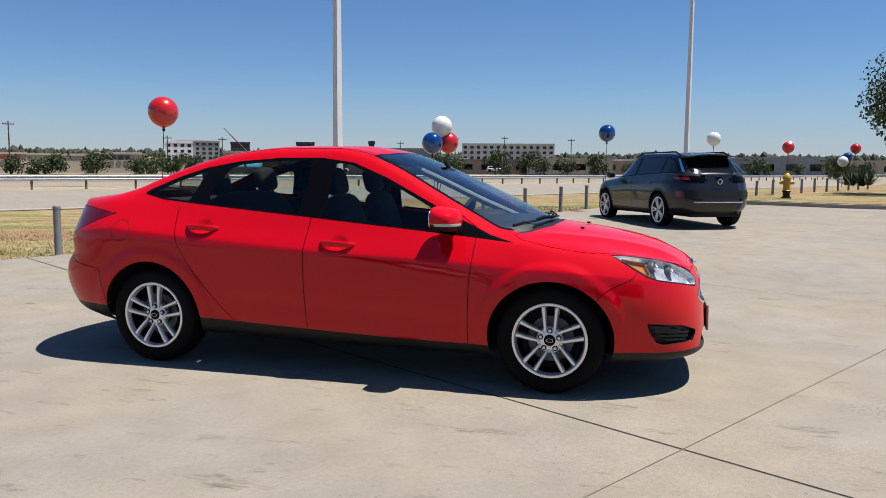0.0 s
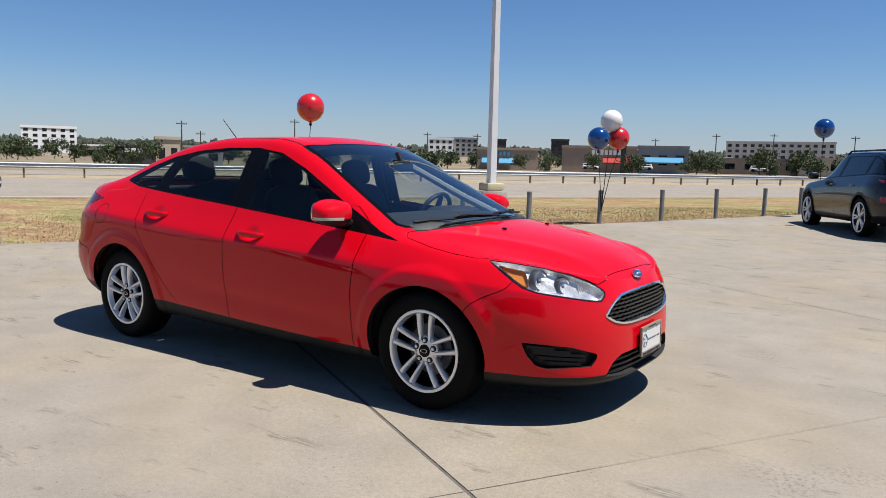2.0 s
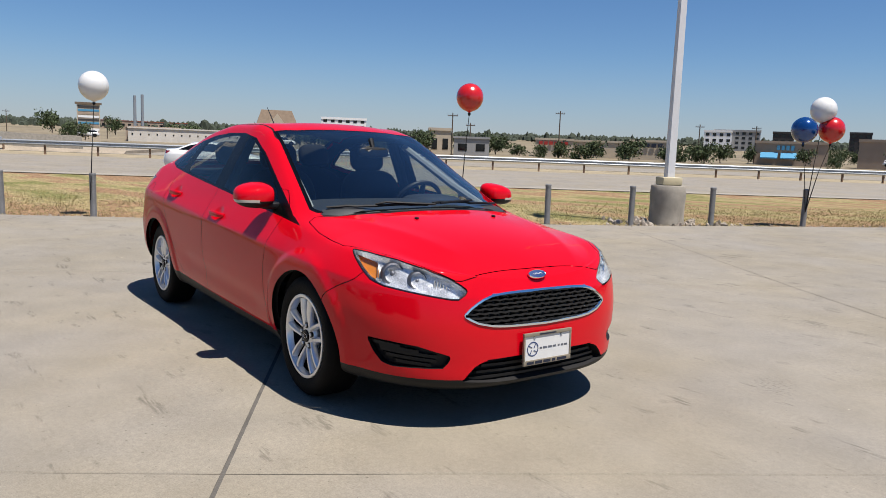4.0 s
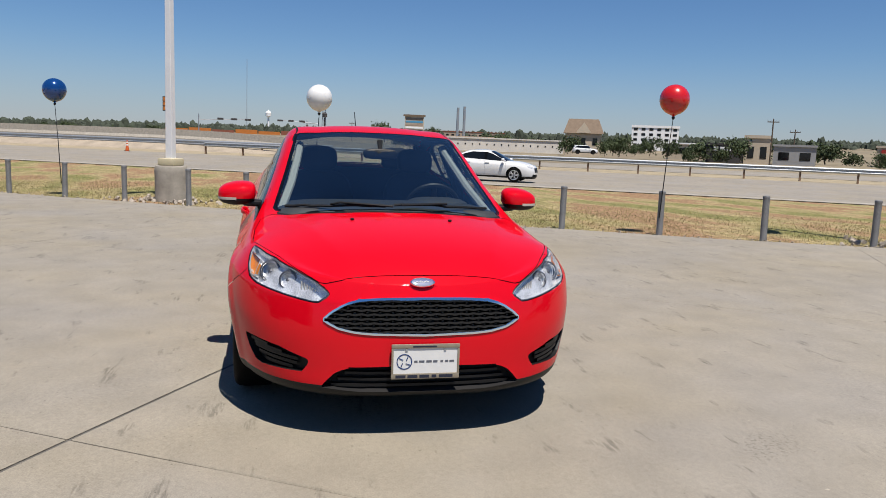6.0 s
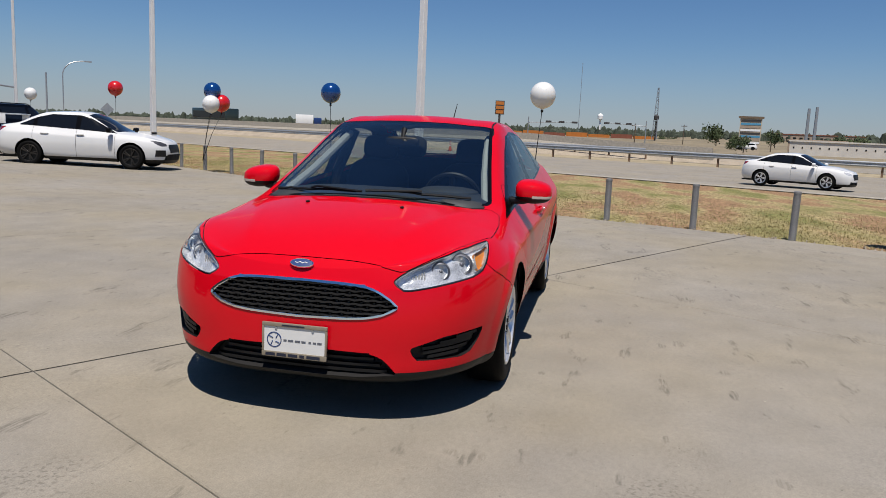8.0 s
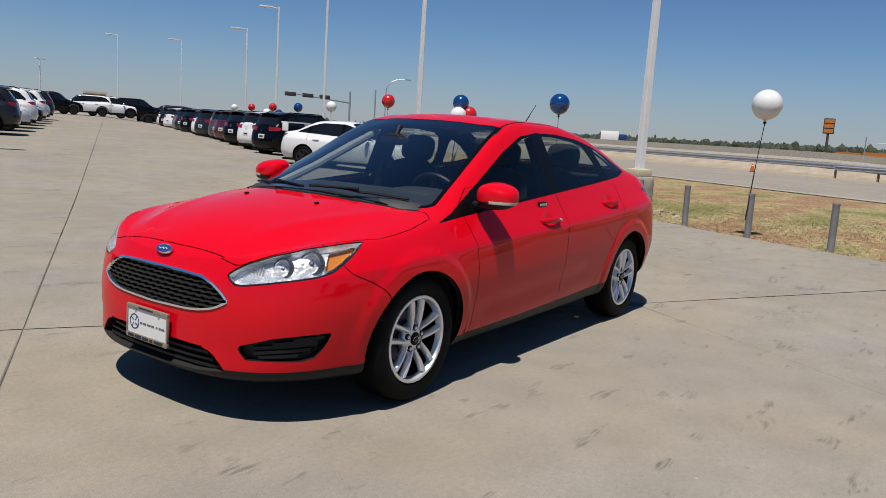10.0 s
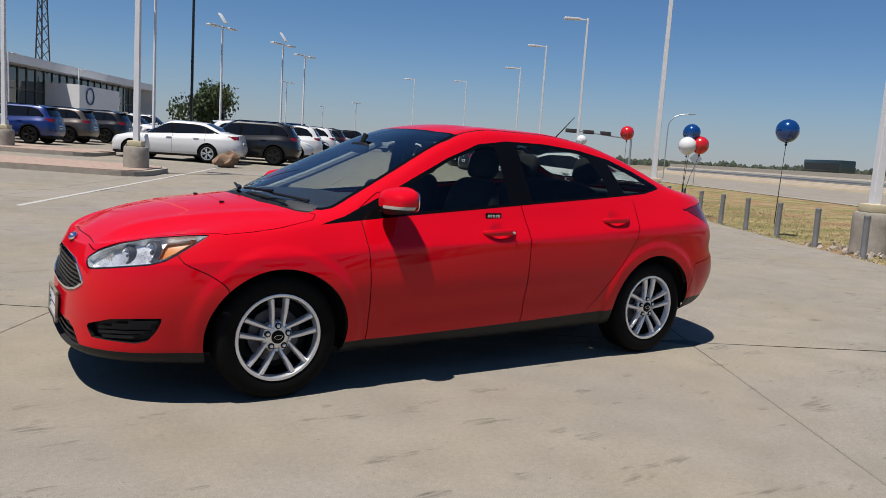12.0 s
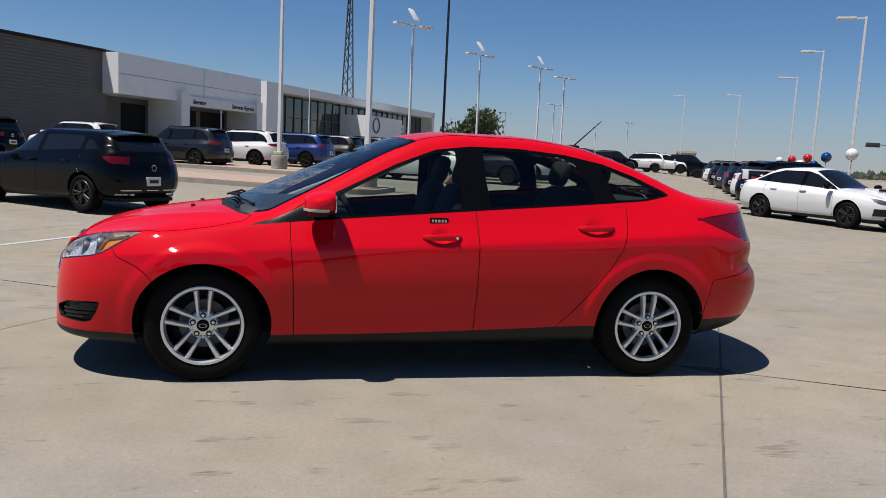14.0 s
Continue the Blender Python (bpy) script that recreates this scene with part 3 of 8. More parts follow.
def circle(cx, cz, r):
    return lambda V: np.hypot(V[:, 0] - cx, V[:, 2] - cz) - r


def wheel(parent, x, y, side, radius, rim, width, style, dark=False, turn=0.0):
    """Tyre, rim with spokes, hub cap, nuts, brake disc; its outer face looks along +y for side 1."""
    w = new("wheel")
    w.parent = parent
    w.matrix_basis = pose(x, y, radius, 0, turn, 0) @ pose(0, 0, 0, -90 * side, 0, 0)
    bm = bmesh.new()
    h = width / 2
    prof = [(rim, -h * 0.8), (rim + 0.012, -h * 0.98), (radius - 0.055, -h * 1.04), (radius - 0.02, -h * 0.98), (radius - 0.004, -h * 0.80), (radius, -h * 0.5), (radius, 0), (radius, h * 0.5), (radius - 0.004, h * 0.80),
            (radius - 0.02, h * 0.98), (radius - 0.04, h * 1.03), (radius - 0.055, h * 1.045), (rim + 0.022, h * 1.0), (rim + 0.010, h * 0.96), (rim, h * 0.86)]
    lathe(bm, prof, 56)
    part("tyre", bm, M["rubber"], w)
    if style == "far":
        # black dish behind the spokes, the shade between them in its colour
        bm = bmesh.new()
        lathe(bm, [(rim + 0.004, h * 0.9), (rim - 0.02, h * 0.94), (rim - 0.03, h * 0.6), (0.001, h * 0.55)], 28)
        part("rim_well", bm, M["rim_shade"], w)
        bm = bmesh.new()
        for k in range(5):
            a = 2 * math.pi * k / 5
            for o in (-0.16, 0.16):
                tube(bm, (0.03 * math.cos(a), 0.03 * math.sin(a), h * 0.75), ((rim - 0.01) * math.cos(a + o), (rim - 0.01) * math.sin(a + o), h * 0.9), 0.022, 0.016, 6)
        lathe(bm, [(rim + 0.002, h * 0.9), (rim - 0.004, h * 0.97), (rim - 0.022, h * 0.94), (rim - 0.026, h * 0.8)], 32)
        part("rim", bm, M["gunmetal"] if dark else M["alloy"], w)
        return w
    bm = bmesh.new()
    lathe(bm, [(rim + 0.006, h * 0.9), (rim + 0.005, h * 0.99), (rim - 0.002, h * 1.01), (rim - 0.010, h * 0.99), (rim - 0.014, h * 0.90), (rim - 0.020, h * 0.66)], 64)
    for k in range(5):
        a = (math.pi / 2 if side < 0 else -math.pi / 2) + 2 * math.pi * k / 5
        for o in (-1, 1):
            # a slightly curved pair of bars from the hub to the rim
            rows = []
            for i in range(7):
                u = i / 6
                r = 0.060 + (rim - 0.016 - 0.060) * u
                ang = a + o * math.asin(min(0.95, (0.027 + 0.013 * u) / r))
                wd = 0.0095 + 0.0035 * u
                z = h * (0.80 + 0.06 * math.sin(math.pi * u) + 0.12 * u)
                t = Vector((-math.sin(ang), math.cos(ang), 0))
                c = Vector((r * math.cos(ang), r * math.sin(ang), 0))
                rows.append([bm.verts.new(c + t * s * wd * q + Vector((0, 0, z + dz))) for s, q, dz in ((-1, 1.25, -0.028), (-1, 1.0, -0.004), (-0.55, 1, 0.003), (0.55, 1, 0.003), (1, 1.0, -0.004), (1, 1.25, -0.028))])
            for p, q in zip(rows, rows[1:]):
                for i in range(5):
                    bm.faces.new((p[i], p[i + 1], q[i + 1], q[i]))
    lathe(bm, [(0.083, h * 0.40), (0.080, h * 0.66), (0.074, h * 0.74), (0.050, h * 0.80), (0.036, h * 0.83), (0.033, h * 0.82)], 40)
    bmesh.ops.recalc_face_normals(bm, faces=bm.faces)
    part("rim", bm, M["alloy"], w)
    # the barrel's shade is in its black colour, unlike the silver rim
    bm = bmesh.new()
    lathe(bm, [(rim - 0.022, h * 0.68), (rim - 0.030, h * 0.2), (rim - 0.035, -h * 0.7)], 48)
    part("rim_barrel", bm, M["rim_shade"], w, "inner rim barrel coloured black for the shade inside")
    bm = bmesh.new()
    lathe(bm, [(0.034, h * 0.80), (0.033, h * 0.87), (0.029, h * 0.89), (0.001, h * 0.895)], 28)
    cap = part("centre_cap", bm, M["black_gloss"], w, "black centre cap with a small silver oval")
    bm = bmesh.new()
    lathe(bm, [(0.0215, 0), (0.0215, 0.0018), (0.019, 0.0018), (0.019, 0)], 28, Matrix.Translation((0, 0, h * 0.893)) @ Matrix.Diagonal((1, 0.5, 1, 1)))
    part("cap_oval", bm, M["alloy"], cap)
    for k in range(5):
        a = (math.pi / 2 if side < 0 else -math.pi / 2) + 2 * math.pi * k / 5
        bm = bmesh.new()
        m = Matrix.Translation((0.056 * math.cos(a), 0.056 * math.sin(a), 0))
        # flat black plug, painting the shade of the nut hole
        lathe(bm, [(0.0165, h * 0.66), (0.0162, h * 0.835), (0.0005, h * 0.836)], 16, m)
        well = part("nut_recess", bm, M["rim_shade"], w)
        bm = bmesh.new()
        lathe(bm, [(0.0095, h * 0.82), (0.0095, h * 0.875), (0.006, h * 0.895), (0.0005, h * 0.895)], 6, m)
        part("wheel_nut", bm, M["alloy"], well)
    bm = bmesh.new()
    lathe(bm, [(0.07, h * 0.25), (0.135, h * 0.25), (0.138, h * 0.18), (0.138, h * 0.05)], 40)
    lathe(bm, [(0.001, h * 0.5), (0.07, h * 0.45), (0.072, h * 0.2)], 24)
    part("brake_disc", bm, M["dark_metal"], w)
    bm = bmesh.new()
    lathe(bm, [(0.14, -h * 0.1), (rim - 0.03, -h * 0.1), (rim - 0.03, -h * 0.5), (0.001, -h * 0.5)], 32)
    part("dust_shield", bm, M["seam"], w)
    return w

# ---- the red saloon ----
HANDLES = ((0.01, 0.842), (-0.935, 0.918))


def saloon_relief(G):
    """Pressed shapes of the side: shoulder crease, arch flares, cups behind the handles, the step over the rear bumper."""
    X, Y, Z = G[:, :, 0].copy(), G[:, :, 1].copy(), G[:, :, 2].copy()
    side = smooth01((Y - 0.55) / 0.15)
    crease = pchip([-2.2, -1.5, -1.0, 0.0, 0.9, 1.7], [0.90, 0.835, 0.80, 0.782, 0.768, 0.75], X)
    up = Z - crease
    tent = np.where(up > 0, np.clip(1 - up / 0.13, 0, 1), np.clip(1 + up / 0.24, 0, 1))
    G[:, :, 1] += side * 0.013 * tent * smooth01((1.12 - X) / 0.25) * smooth01((X + 1.85) / 0.5)
    for cx in (1.3245, -1.3245):
        r = np.hypot(X - cx, Z - 0.325)
        G[:, :, 1] += side * 0.012 * smooth01((0.462 - r) / 0.045)
    haunch = np.exp(-(((X + 1.35) / 0.42) ** 2) - ((Z - 0.86) / 0.10) ** 2)
    G[:, :, 1] += side * 0.012 * haunch
    for hx, hz in HANDLES:
        d = ((X - hx) / 0.060) ** 2 + ((Z - hz) / 0.044) ** 2
        G[:, :, 1] -= side * 0.015 * np.clip(1 - d, 0, 1) ** 0.8
    step = np.exp(-(((Z - 0.715) / 0.055) ** 2)) * smooth01((-1.80 - X) / 0.35)
    G[:, :, 0] += 0.035 * step


SALOON = {
    "front": 1.45, "rear": -1.62, "edge": 5, "ridge": ((1.15, 0.62), (2.07, 0.34), 0.009, 0.11), "pow": (0.64, 0.92), "rpow": 0.70,
    "rails": [
        {"mid": [(-1.62, 0.74, 0.235), (-0.9, 0.765, 0.205), (0.9, 0.765, 0.185), (1.45, 0.75, 0.185)], "nose": (2.17, 0.185, 0.185, 0.19), "tail": (-2.16, 0.255, 0.265, 0.27)},
        {"mid": [(-1.62, 0.83, 0.30), (-0.9, 0.835, 0.25), (0.9, 0.835, 0.225), (1.45, 0.84, 0.23)], "nose": (2.225, 0.225, 0.225, 0.225), "tail": (-2.265, 0.32, 0.335, 0.34)},
        {"mid": [(-1.62, 0.885, 0.42), (-0.9, 0.882, 0.385), (0.9, 0.88, 0.36), (1.45, 0.876, 0.36)], "nose": (2.222, 0.345, 0.335, 0.33), "tail": (-2.315, 0.44, 0.45, 0.455)},
        {"mid": [(-1.62, 0.91, 0.63), (-0.9, 0.905, 0.60), (0.0, 0.905, 0.57), (0.9, 0.905, 0.56), (1.45, 0.903, 0.56)], "nose": (2.212, 0.53, 0.49, 0.475), "tail": (-2.325, 0.59, 0.58, 0.575)},
        {"mid": [(-1.62, 0.885, 0.90), (-0.9, 0.895, 0.845), (-0.2, 0.895, 0.80), (0.86, 0.885, 0.745), (1.45, 0.888, 0.72)], "nose": (2.188, 0.685, 0.64, 0.62), "tail": (-2.26, 0.86, 0.83, 0.82)},
        {"mid": [(-1.62, 0.765, 1.075), (-1.1, 0.785, 1.045), (-0.25, 0.80, 0.985), (0.4, 0.805, 0.93), (0.86, 0.80, 0.89), (1.1, 0.80, 0.868), (1.45, 0.80, 0.825)], "nose": (2.148, 0.80, 0.745, 0.698), "tail": (-2.20, 1.05, 1.06, 1.065)},
    ],
    "tops": [
        {"line": [(-2.20, 0.62, 1.072), (-1.95, 0.645, 1.092), (-1.75, 0.645, 1.115), (-1.6, 0.64, 1.15), (-1.4, 0.625, 1.225), (-1.15, 0.60, 1.31), (-0.9, 0.585, 1.365), (-0.5, 0.575, 1.405), (-0.15, 0.58, 1.405),
                  (0.1, 0.59, 1.365), (0.3, 0.61, 1.285), (0.6, 0.655, 1.13), (0.85, 0.695, 1.005), (1.0, 0.715, 0.935), (1.15, 0.70, 0.905), (1.45, 0.66, 0.872), (1.75, 0.6, 0.826), (1.95, 0.5, 0.777), (2.08, 0.45, 0.735), (2.148, 0.4, 0.695)]},
        {"line": [(-2.20, 0.35, 1.085), (-1.95, 0.34, 1.108), (-1.75, 0.34, 1.135), (-1.6, 0.34, 1.185), (-1.4, 0.34, 1.265), (-1.15, 0.34, 1.355), (-0.95, 0.34, 1.41), (-0.5, 0.34, 1.452), (-0.1, 0.34, 1.45),
                  (0.1, 0.34, 1.425), (0.3, 0.345, 1.365), (0.6, 0.36, 1.235), (0.9, 0.38, 1.095), (1.05, 0.39, 1.02), (1.15, 0.39, 0.965), (1.2, 0.39, 0.955), (1.45, 0.36, 0.924), (1.75, 0.33, 0.872), (1.95, 0.28, 0.818), (2.08, 0.2, 0.752), (2.148, 0.2, 0.702)]},
        {"centre": True, "line": [(-2.20, 0, 1.088), (-1.95, 0, 1.113), (-1.75, 0, 1.145), (-1.6, 0, 1.20), (-1.4, 0, 1.285), (-1.15, 0, 1.375), (-0.95, 0, 1.425), (-0.5, 0, 1.466), (-0.1, 0, 1.464),
                                  (0.15, 0, 1.43), (0.3, 0, 1.385), (0.6, 0, 1.26), (0.9, 0, 1.125), (1.15, 0, 1.015), (1.25, 0, 0.972), (1.32, 0, 0.957), (1.45, 0, 0.94), (1.75, 0, 0.889), (1.95, 0, 0.833), (2.08, 0, 0.768), (2.148, 0, 0.706)]},
    ],
    "tight": {4: 0.3, 5: 0.75, 6: 0.7},
    "relief": saloon_relief,
}


def build_saloon():
    car = thing("saloon_car", pose(0, 0, 0), "glossy red four-door saloon car parked on pale concrete", "car")
    S = Shell(SALOON, 0.014, 14)
    low = lambda P: P[:, 2] < 1.2  # noqa: E731
    side = lambda P: (P[:, 1] > 0.45)  # noqa: E731
    every = lambda P: P[:, 2] > -1  # noqa: E731
    # wheel arches, a little flatter than round
    for cx, rx, rz in ((1.3245, 0.386, 0.360), (-1.3245, 0.376, 0.378)):
        oval = lambda P, g, cx=cx, rx=rx, rz=rz: (np.hypot((P[:, 0] - cx) / (rx + g), (P[:, 2] - 0.325) / (rz + g)) - 1) * rx  # noqa: E731
        S.carve(lambda P: oval(P, -0.018), "gone", lambda P: (P[:, 1] > 0.5) & (P[:, 2] < 0.72))
        S.carve(lambda P: oval(P, 0.0), "arch_lip", lambda P: (P[:, 1] > 0.5) & (P[:, 2] < 0.74), ["body"])
    S.relabel(lambda C: (np.hypot(abs(C[:, 0]) - 1.3245, C[:, 2] - 0.325) < 0.387) & (C[:, 1] > 0.5), "body", ["arch_lip"])
    # black lower band: sills, front lip, rear apron
    S.carve(line([(-2.4, 0.36), (-1.7, 0.37), (-0.95, 0.325), (0.95, 0.265), (1.7, 0.268), (2.0, 0.258), (2.3, 0.248)], (0, 2)), "lower", low, ["body"])
    # side glass and its black frame
    dlo = [(1.10, 0.872), (0.86, 0.897), (0.4, 0.94), (-0.25, 0.997), (-1.0, 1.06), (-1.30, 1.088), (-1.47, 1.125), (-1.44, 1.15), (-1.25, 1.235), (-1.05, 1.302), (-0.8, 1.348), (-0.5, 1.372), (-0.2, 1.372), (0.02, 1.342), (0.25, 1.25), (0.6, 1.075), (0.95, 0.915)]
    up = lambda P: (P[:, 1] > 0.45) & (P[:, 2] > 0.84) & (P[:, 0] < 1.2) & (P[:, 0] > -1.6)  # noqa: E731
    S.carve(polygon(dlo), "frame", up, ["body"])
    panes = {
        "pane_front": [(0.74, 0.925), (0.4, 0.955), (-0.12, 1.002), (-0.115, 1.1), (-0.095, 1.345), (0.0, 1.328), (0.24, 1.235), (0.52, 1.09), (0.70, 0.985)],
        "pane_rear": [(-0.30, 1.016), (-0.6, 1.042), (-0.93, 1.068), (-0.955, 1.10), (-0.93, 1.19), (-0.85, 1.30), (-0.75, 1.335), (-0.5, 1.355), (-0.27, 1.355), (-0.275, 1.2)],
        "pane_quarter": [(-1.10, 1.083), (-1.28, 1.098), (-1.43, 1.127), (-1.40, 1.145), (-1.2, 1.235), (-1.05, 1.285), (-1.03, 1.27), (-1.07, 1.16)],
    }
    for name, pts in panes.items():
        S.carve(polygon(pts), name, up, ["frame"])
    # windscreen: drawn in plan; back window too
    top = lambda P: (P[:, 2] > 0.9) & (P[:, 1] < 0.80)  # noqa: E731
    screen = polygon([(1.26, -0.3), (1.26, 0), (1.25, 0.2), (1.20, 0.42), (1.115, 0.60), (1.05, 0.675), (0.99, 0.69), (0.6, 0.618), (0.3, 0.568), (0.13, 0.545), (0.17, 0.4), (0.20, 0.2), (0.21, 0), (0.21, -0.3)], (0, 1))
    S.carve(screen, "screen_rim", lambda P: (P[:, 2] > 0.88) & (P[:, 0] > 0.0) & (P[:, 0] < 1.4), ["body"])
    S.carve(lambda P: screen(P) + 0.022, "screen", lambda P: (P[:, 2] > 0.88) & (P[:, 0] > 0.0) & (P[:, 0] < 1.4), ["screen_rim"])
    back = polygon([(-0.99, -0.3), (-0.99, 0), (-1.0, 0.3), (-1.06, 0.5), (-1.12, 0.54), (-1.62, 0.60), (-1.70, 0.5), (-1.73, 0.25), (-1.74, 0), (-1.74, -0.3)], (0, 1))
    S.carve(back, "back_rim", lambda P: (P[:, 2] > 1.05) & (P[:, 0] < -0.8), ["body"])
    S.carve(lambda P: back(P) + 0.03, "back_glass", lambda P: (P[:, 2] > 1.05) & (P[:, 0] < -0.8), ["back_rim"])
    # lamps and front openings
    nose = lambda P: (P[:, 0] > 1.4)  # noqa: E731
    q = lambda P: np.stack([P[:, 0] - P[:, 1], P[:, 2]], 1)  # noqa: E731
    lamp = polygon([(1.708, 0.667), (1.66, 0.692), (1.584, 0.720), (1.414, 0.763), (1.221, 0.795), (1.012, 0.814), (0.874, 0.820), (0.905, 0.793), (0.993, 0.736), (1.063, 0.700), (1.155, 0.679), (1.37, 0.655), (1.609, 0.627), (1.655, 0.625), (1.695, 0.648)], tilt=q)
    S.carve(lamp, "headlamp", lambda P: nose(P) & (P[:, 2] > 0.5) & (P[:, 2] < 0.9) & (P[:, 1] > 0.3), ["body"], seam=0.004)
    in_lamp = lambda P: nose(P) & (P[:, 2] > 0.5) & (P[:, 2] < 0.9) & (P[:, 1] > 0.3)  # noqa: E731
    lamp3 = S.true(lamp, in_lamp, ["headlamp", "seam"])
    S.carve(lambda P: lamp3(P) + 0.007, "lamp_inner", in_lamp, ["headlamp"])
    amber = polygon([(0.93, 0.80), (1.10, 0.776), (1.118, 0.68), (1.065, 0.69), (0.99, 0.735)], tilt=q)
    S.carve(lambda P: np.maximum(amber(P), lamp3(P) + 0.014), "headlamp_amber", in_lamp, ["lamp_inner"])
    front = lambda P: P[:, 0] > 1.9  # noqa: E731
    grille = polygon([(0.0, 0.653), (0.2, 0.652), (0.30, 0.646), (0.37, 0.626), (0.43, 0.588), (0.466, 0.554), (0.452, 0.540), (0.40, 0.513), (0.33, 0.496), (0.25, 0.488), (0.0, 0.481), (-0.25, 0.488), (-0.25, 0.652)], (1, 2))
    S.carve(grille, "grille_frame", lambda P: front(P) & (P[:, 1] < 0.6), ["body"])
    S.carve(lambda P: grille(P) + 0.009, "grille", lambda P: front(P) & (P[:, 1] < 0.6), ["grille_frame"])
    intake = polygon([(-0.2, 0.225), (0.0, 0.225), (0.30, 0.228), (0.47, 0.243), (0.44, 0.28), (0.40, 0.320), (0.33, 0.341), (0.0, 0.348), (-0.2, 0.348)], (1, 2))
    S.carve(intake, "intake", lambda P: front(P) & (P[:, 2] < 0.42), ["body", "lower"])
    fog = polygon([(1.632, 0.366), (1.41, 0.413), (1.22, 0.428), (1.055, 0.436), (1.10, 0.370), (1.165, 0.319), (1.24, 0.305), (1.575, 0.307), (1.608, 0.328)], tilt=q)
    S.carve(fog, "fog", lambda P: (P[:, 0] > 1.7) & (P[:, 2] < 0.55) & (P[:, 1] > 0.35), ["body"])
    # tail lamp
    tl = polygon([(-1.63, 0.992), (-1.72, 1.008), (-1.9, 1.028), (-2.4, 1.04), (-2.4, 0.825), (-2.15, 0.835), (-1.98, 0.865), (-1.80, 0.93)])
    S.carve(tl, "tail_lamp", lambda P: (P[:, 0] < -1.5) & (P[:, 1] > 0.28) & (P[:, 2] < 1.09) & (P[:, 2] > 0.7), ["body"], seam=0.004)
    # shut lines
    doors = lambda P: (P[:, 1] > 0.5) & (P[:, 0] < 1.2) & (P[:, 0] > -1.5) & (P[:, 2] < 1.05)  # noqa: E731
    sw = 0.0046
    rear_cut = polygon([(0.845, 0.05), (0.835, 0.3), (0.845, 0.6), (0.862, 0.8), (0.868, 0.95), (0.5, 1.2), (-0.5, 1.2), (-1.15, 1.2), (-1.155, 1.02), (-1.14, 0.93), (-1.10, 0.80), (-1.03, 0.68), (-0.93, 0.55), (-0.80, 0.40), (-0.73, 0.33), (-0.6, 0.05)])
    S.carve(rear_cut, "door", doors, ["body"], sw)
    S.carve(line([(0.1, -0.20), (0.3, -0.205), (0.6, -0.21), (0.8, -0.21), (1.05, -0.20)]), "door_rear", doors, ["door"], sw)
    S.relabel(lambda C: C[:, 0] > -0.5, "door_front", ["door"])
    hood = polygon([(1.15, -0.2), (1.30, 0.0), (1.27, 0.35), (1.16, 0.60), (1.085, 0.702), (1.12, 0.755), (1.3, 0.782), (1.5, 0.785), (1.66, 0.783), (2.4, 0.783), (2.4, -0.2)], (0, 1))
    brow = line([(0.0, 0.745), (0.17, 0.742), (0.317, 0.732), (0.40, 0.720), (0.445, 0.708), (0.47, 0.709), (0.508, 0.727), (0.598, 0.771), (0.669, 0.802), (0.738, 0.821), (0.79, 0.828)], (1, 2))
    S.carve(lambda P: np.maximum(hood(P), np.where(P[:, 0] > 1.6, -brow(P), -1.0)), "hood", lambda P: (P[:, 2] > 0.66) & (P[:, 0] > 1.0), ["body"], sw)
    S.relabel(lambda C: (C[:, 0] > 0.95) & (C[:, 2] > 0.9) & (C[:, 1] < 0.66), "cowl", ["body"])
    S.carve(lambda P: -line([(0.25, 1.55), (0.45, 1.56), (0.58, 1.595), (0.64, 1.67), (0.70, 1.785), (0.80, 1.83)])(P), "front_bumper", lambda P: nose(P), ["body"], sw)
    S.carve(polygon([(-1.68, 0.2), (-1.68, 0.45), (-1.72, 0.62), (-1.95, 0.655), (-2.08, 0.69), (-2.13, 0.80), (-2.6, 0.80), (-2.6, 0.2)]), "rear_bumper", lambda P: P[:, 0] < -1.4, ["body"], sw)
    S.carve(polygon([(-1.75, -0.2), (-1.75, 0.3), (-1.72, 0.52), (-1.78, 0.60), (-2.0, 0.64), (-2.4, 0.66), (-2.4, -0.2)], (0, 1)), "boot_lid", lambda P: (P[:, 0] < -1.6) & (P[:, 2] > 0.8), ["body"], sw)
    S.carve(line([(-2.4, 0.56), (-1.0, 0.56), (-0.9, 0.53), (0.05, 0.53), (0.2, 0.56)], (0, 1)), "roof", lambda P: (P[:, 2] > 1.15) & (P[:, 0] < 0.3) & (P[:, 0] > -1.05), ["body"], 0.012, "roof_strip")
    # skin parts
    both = {"hood": "hood", "front_bumper": "front_bumper", "rear_bumper": "rear_bumper", "boot_lid": "boot_lid", "roof": "roof_panel"}
    for lab, name in both.items():
        S.mesh(name, [lab], 0, M["red"], car)
    for sg in (1, -1):
        S.mesh("side_panel", ["body", "arch_lip"], sg, M["red"], car)
        fd = S.mesh("front_door", ["door_front"], sg, M["red"], car)
        rd = S.mesh("rear_door", ["door_rear"], sg, M["red"], car)
        S.mesh("window_trim", ["frame"], sg, M["black_gloss"], car, label="gloss black window surround")
        S.mesh("door_glass", ["pane_front"], sg, M["tint"], fd, label="tinted door window")
        S.mesh("door_glass", ["pane_rear"], sg, M["tint"], rd, label="tinted door window")
        S.mesh("quarter_glass", ["pane_quarter"], sg, M["tint"], car, label="small tinted quarter window")
        S.mesh("roof_strip", ["roof_strip"], sg, M["black_plastic"], car, -0.002, "black roof drip strip")
        S.mesh("sill", ["lower"], sg, M["black_plastic"], car, label="black plastic sill and lower apron")
        hl = S.mesh("headlamp", ["headlamp", "headlamp_amber", "lamp_inner"], sg, M["lens"], car, label="clear headlamp with chrome reflector and amber corner")
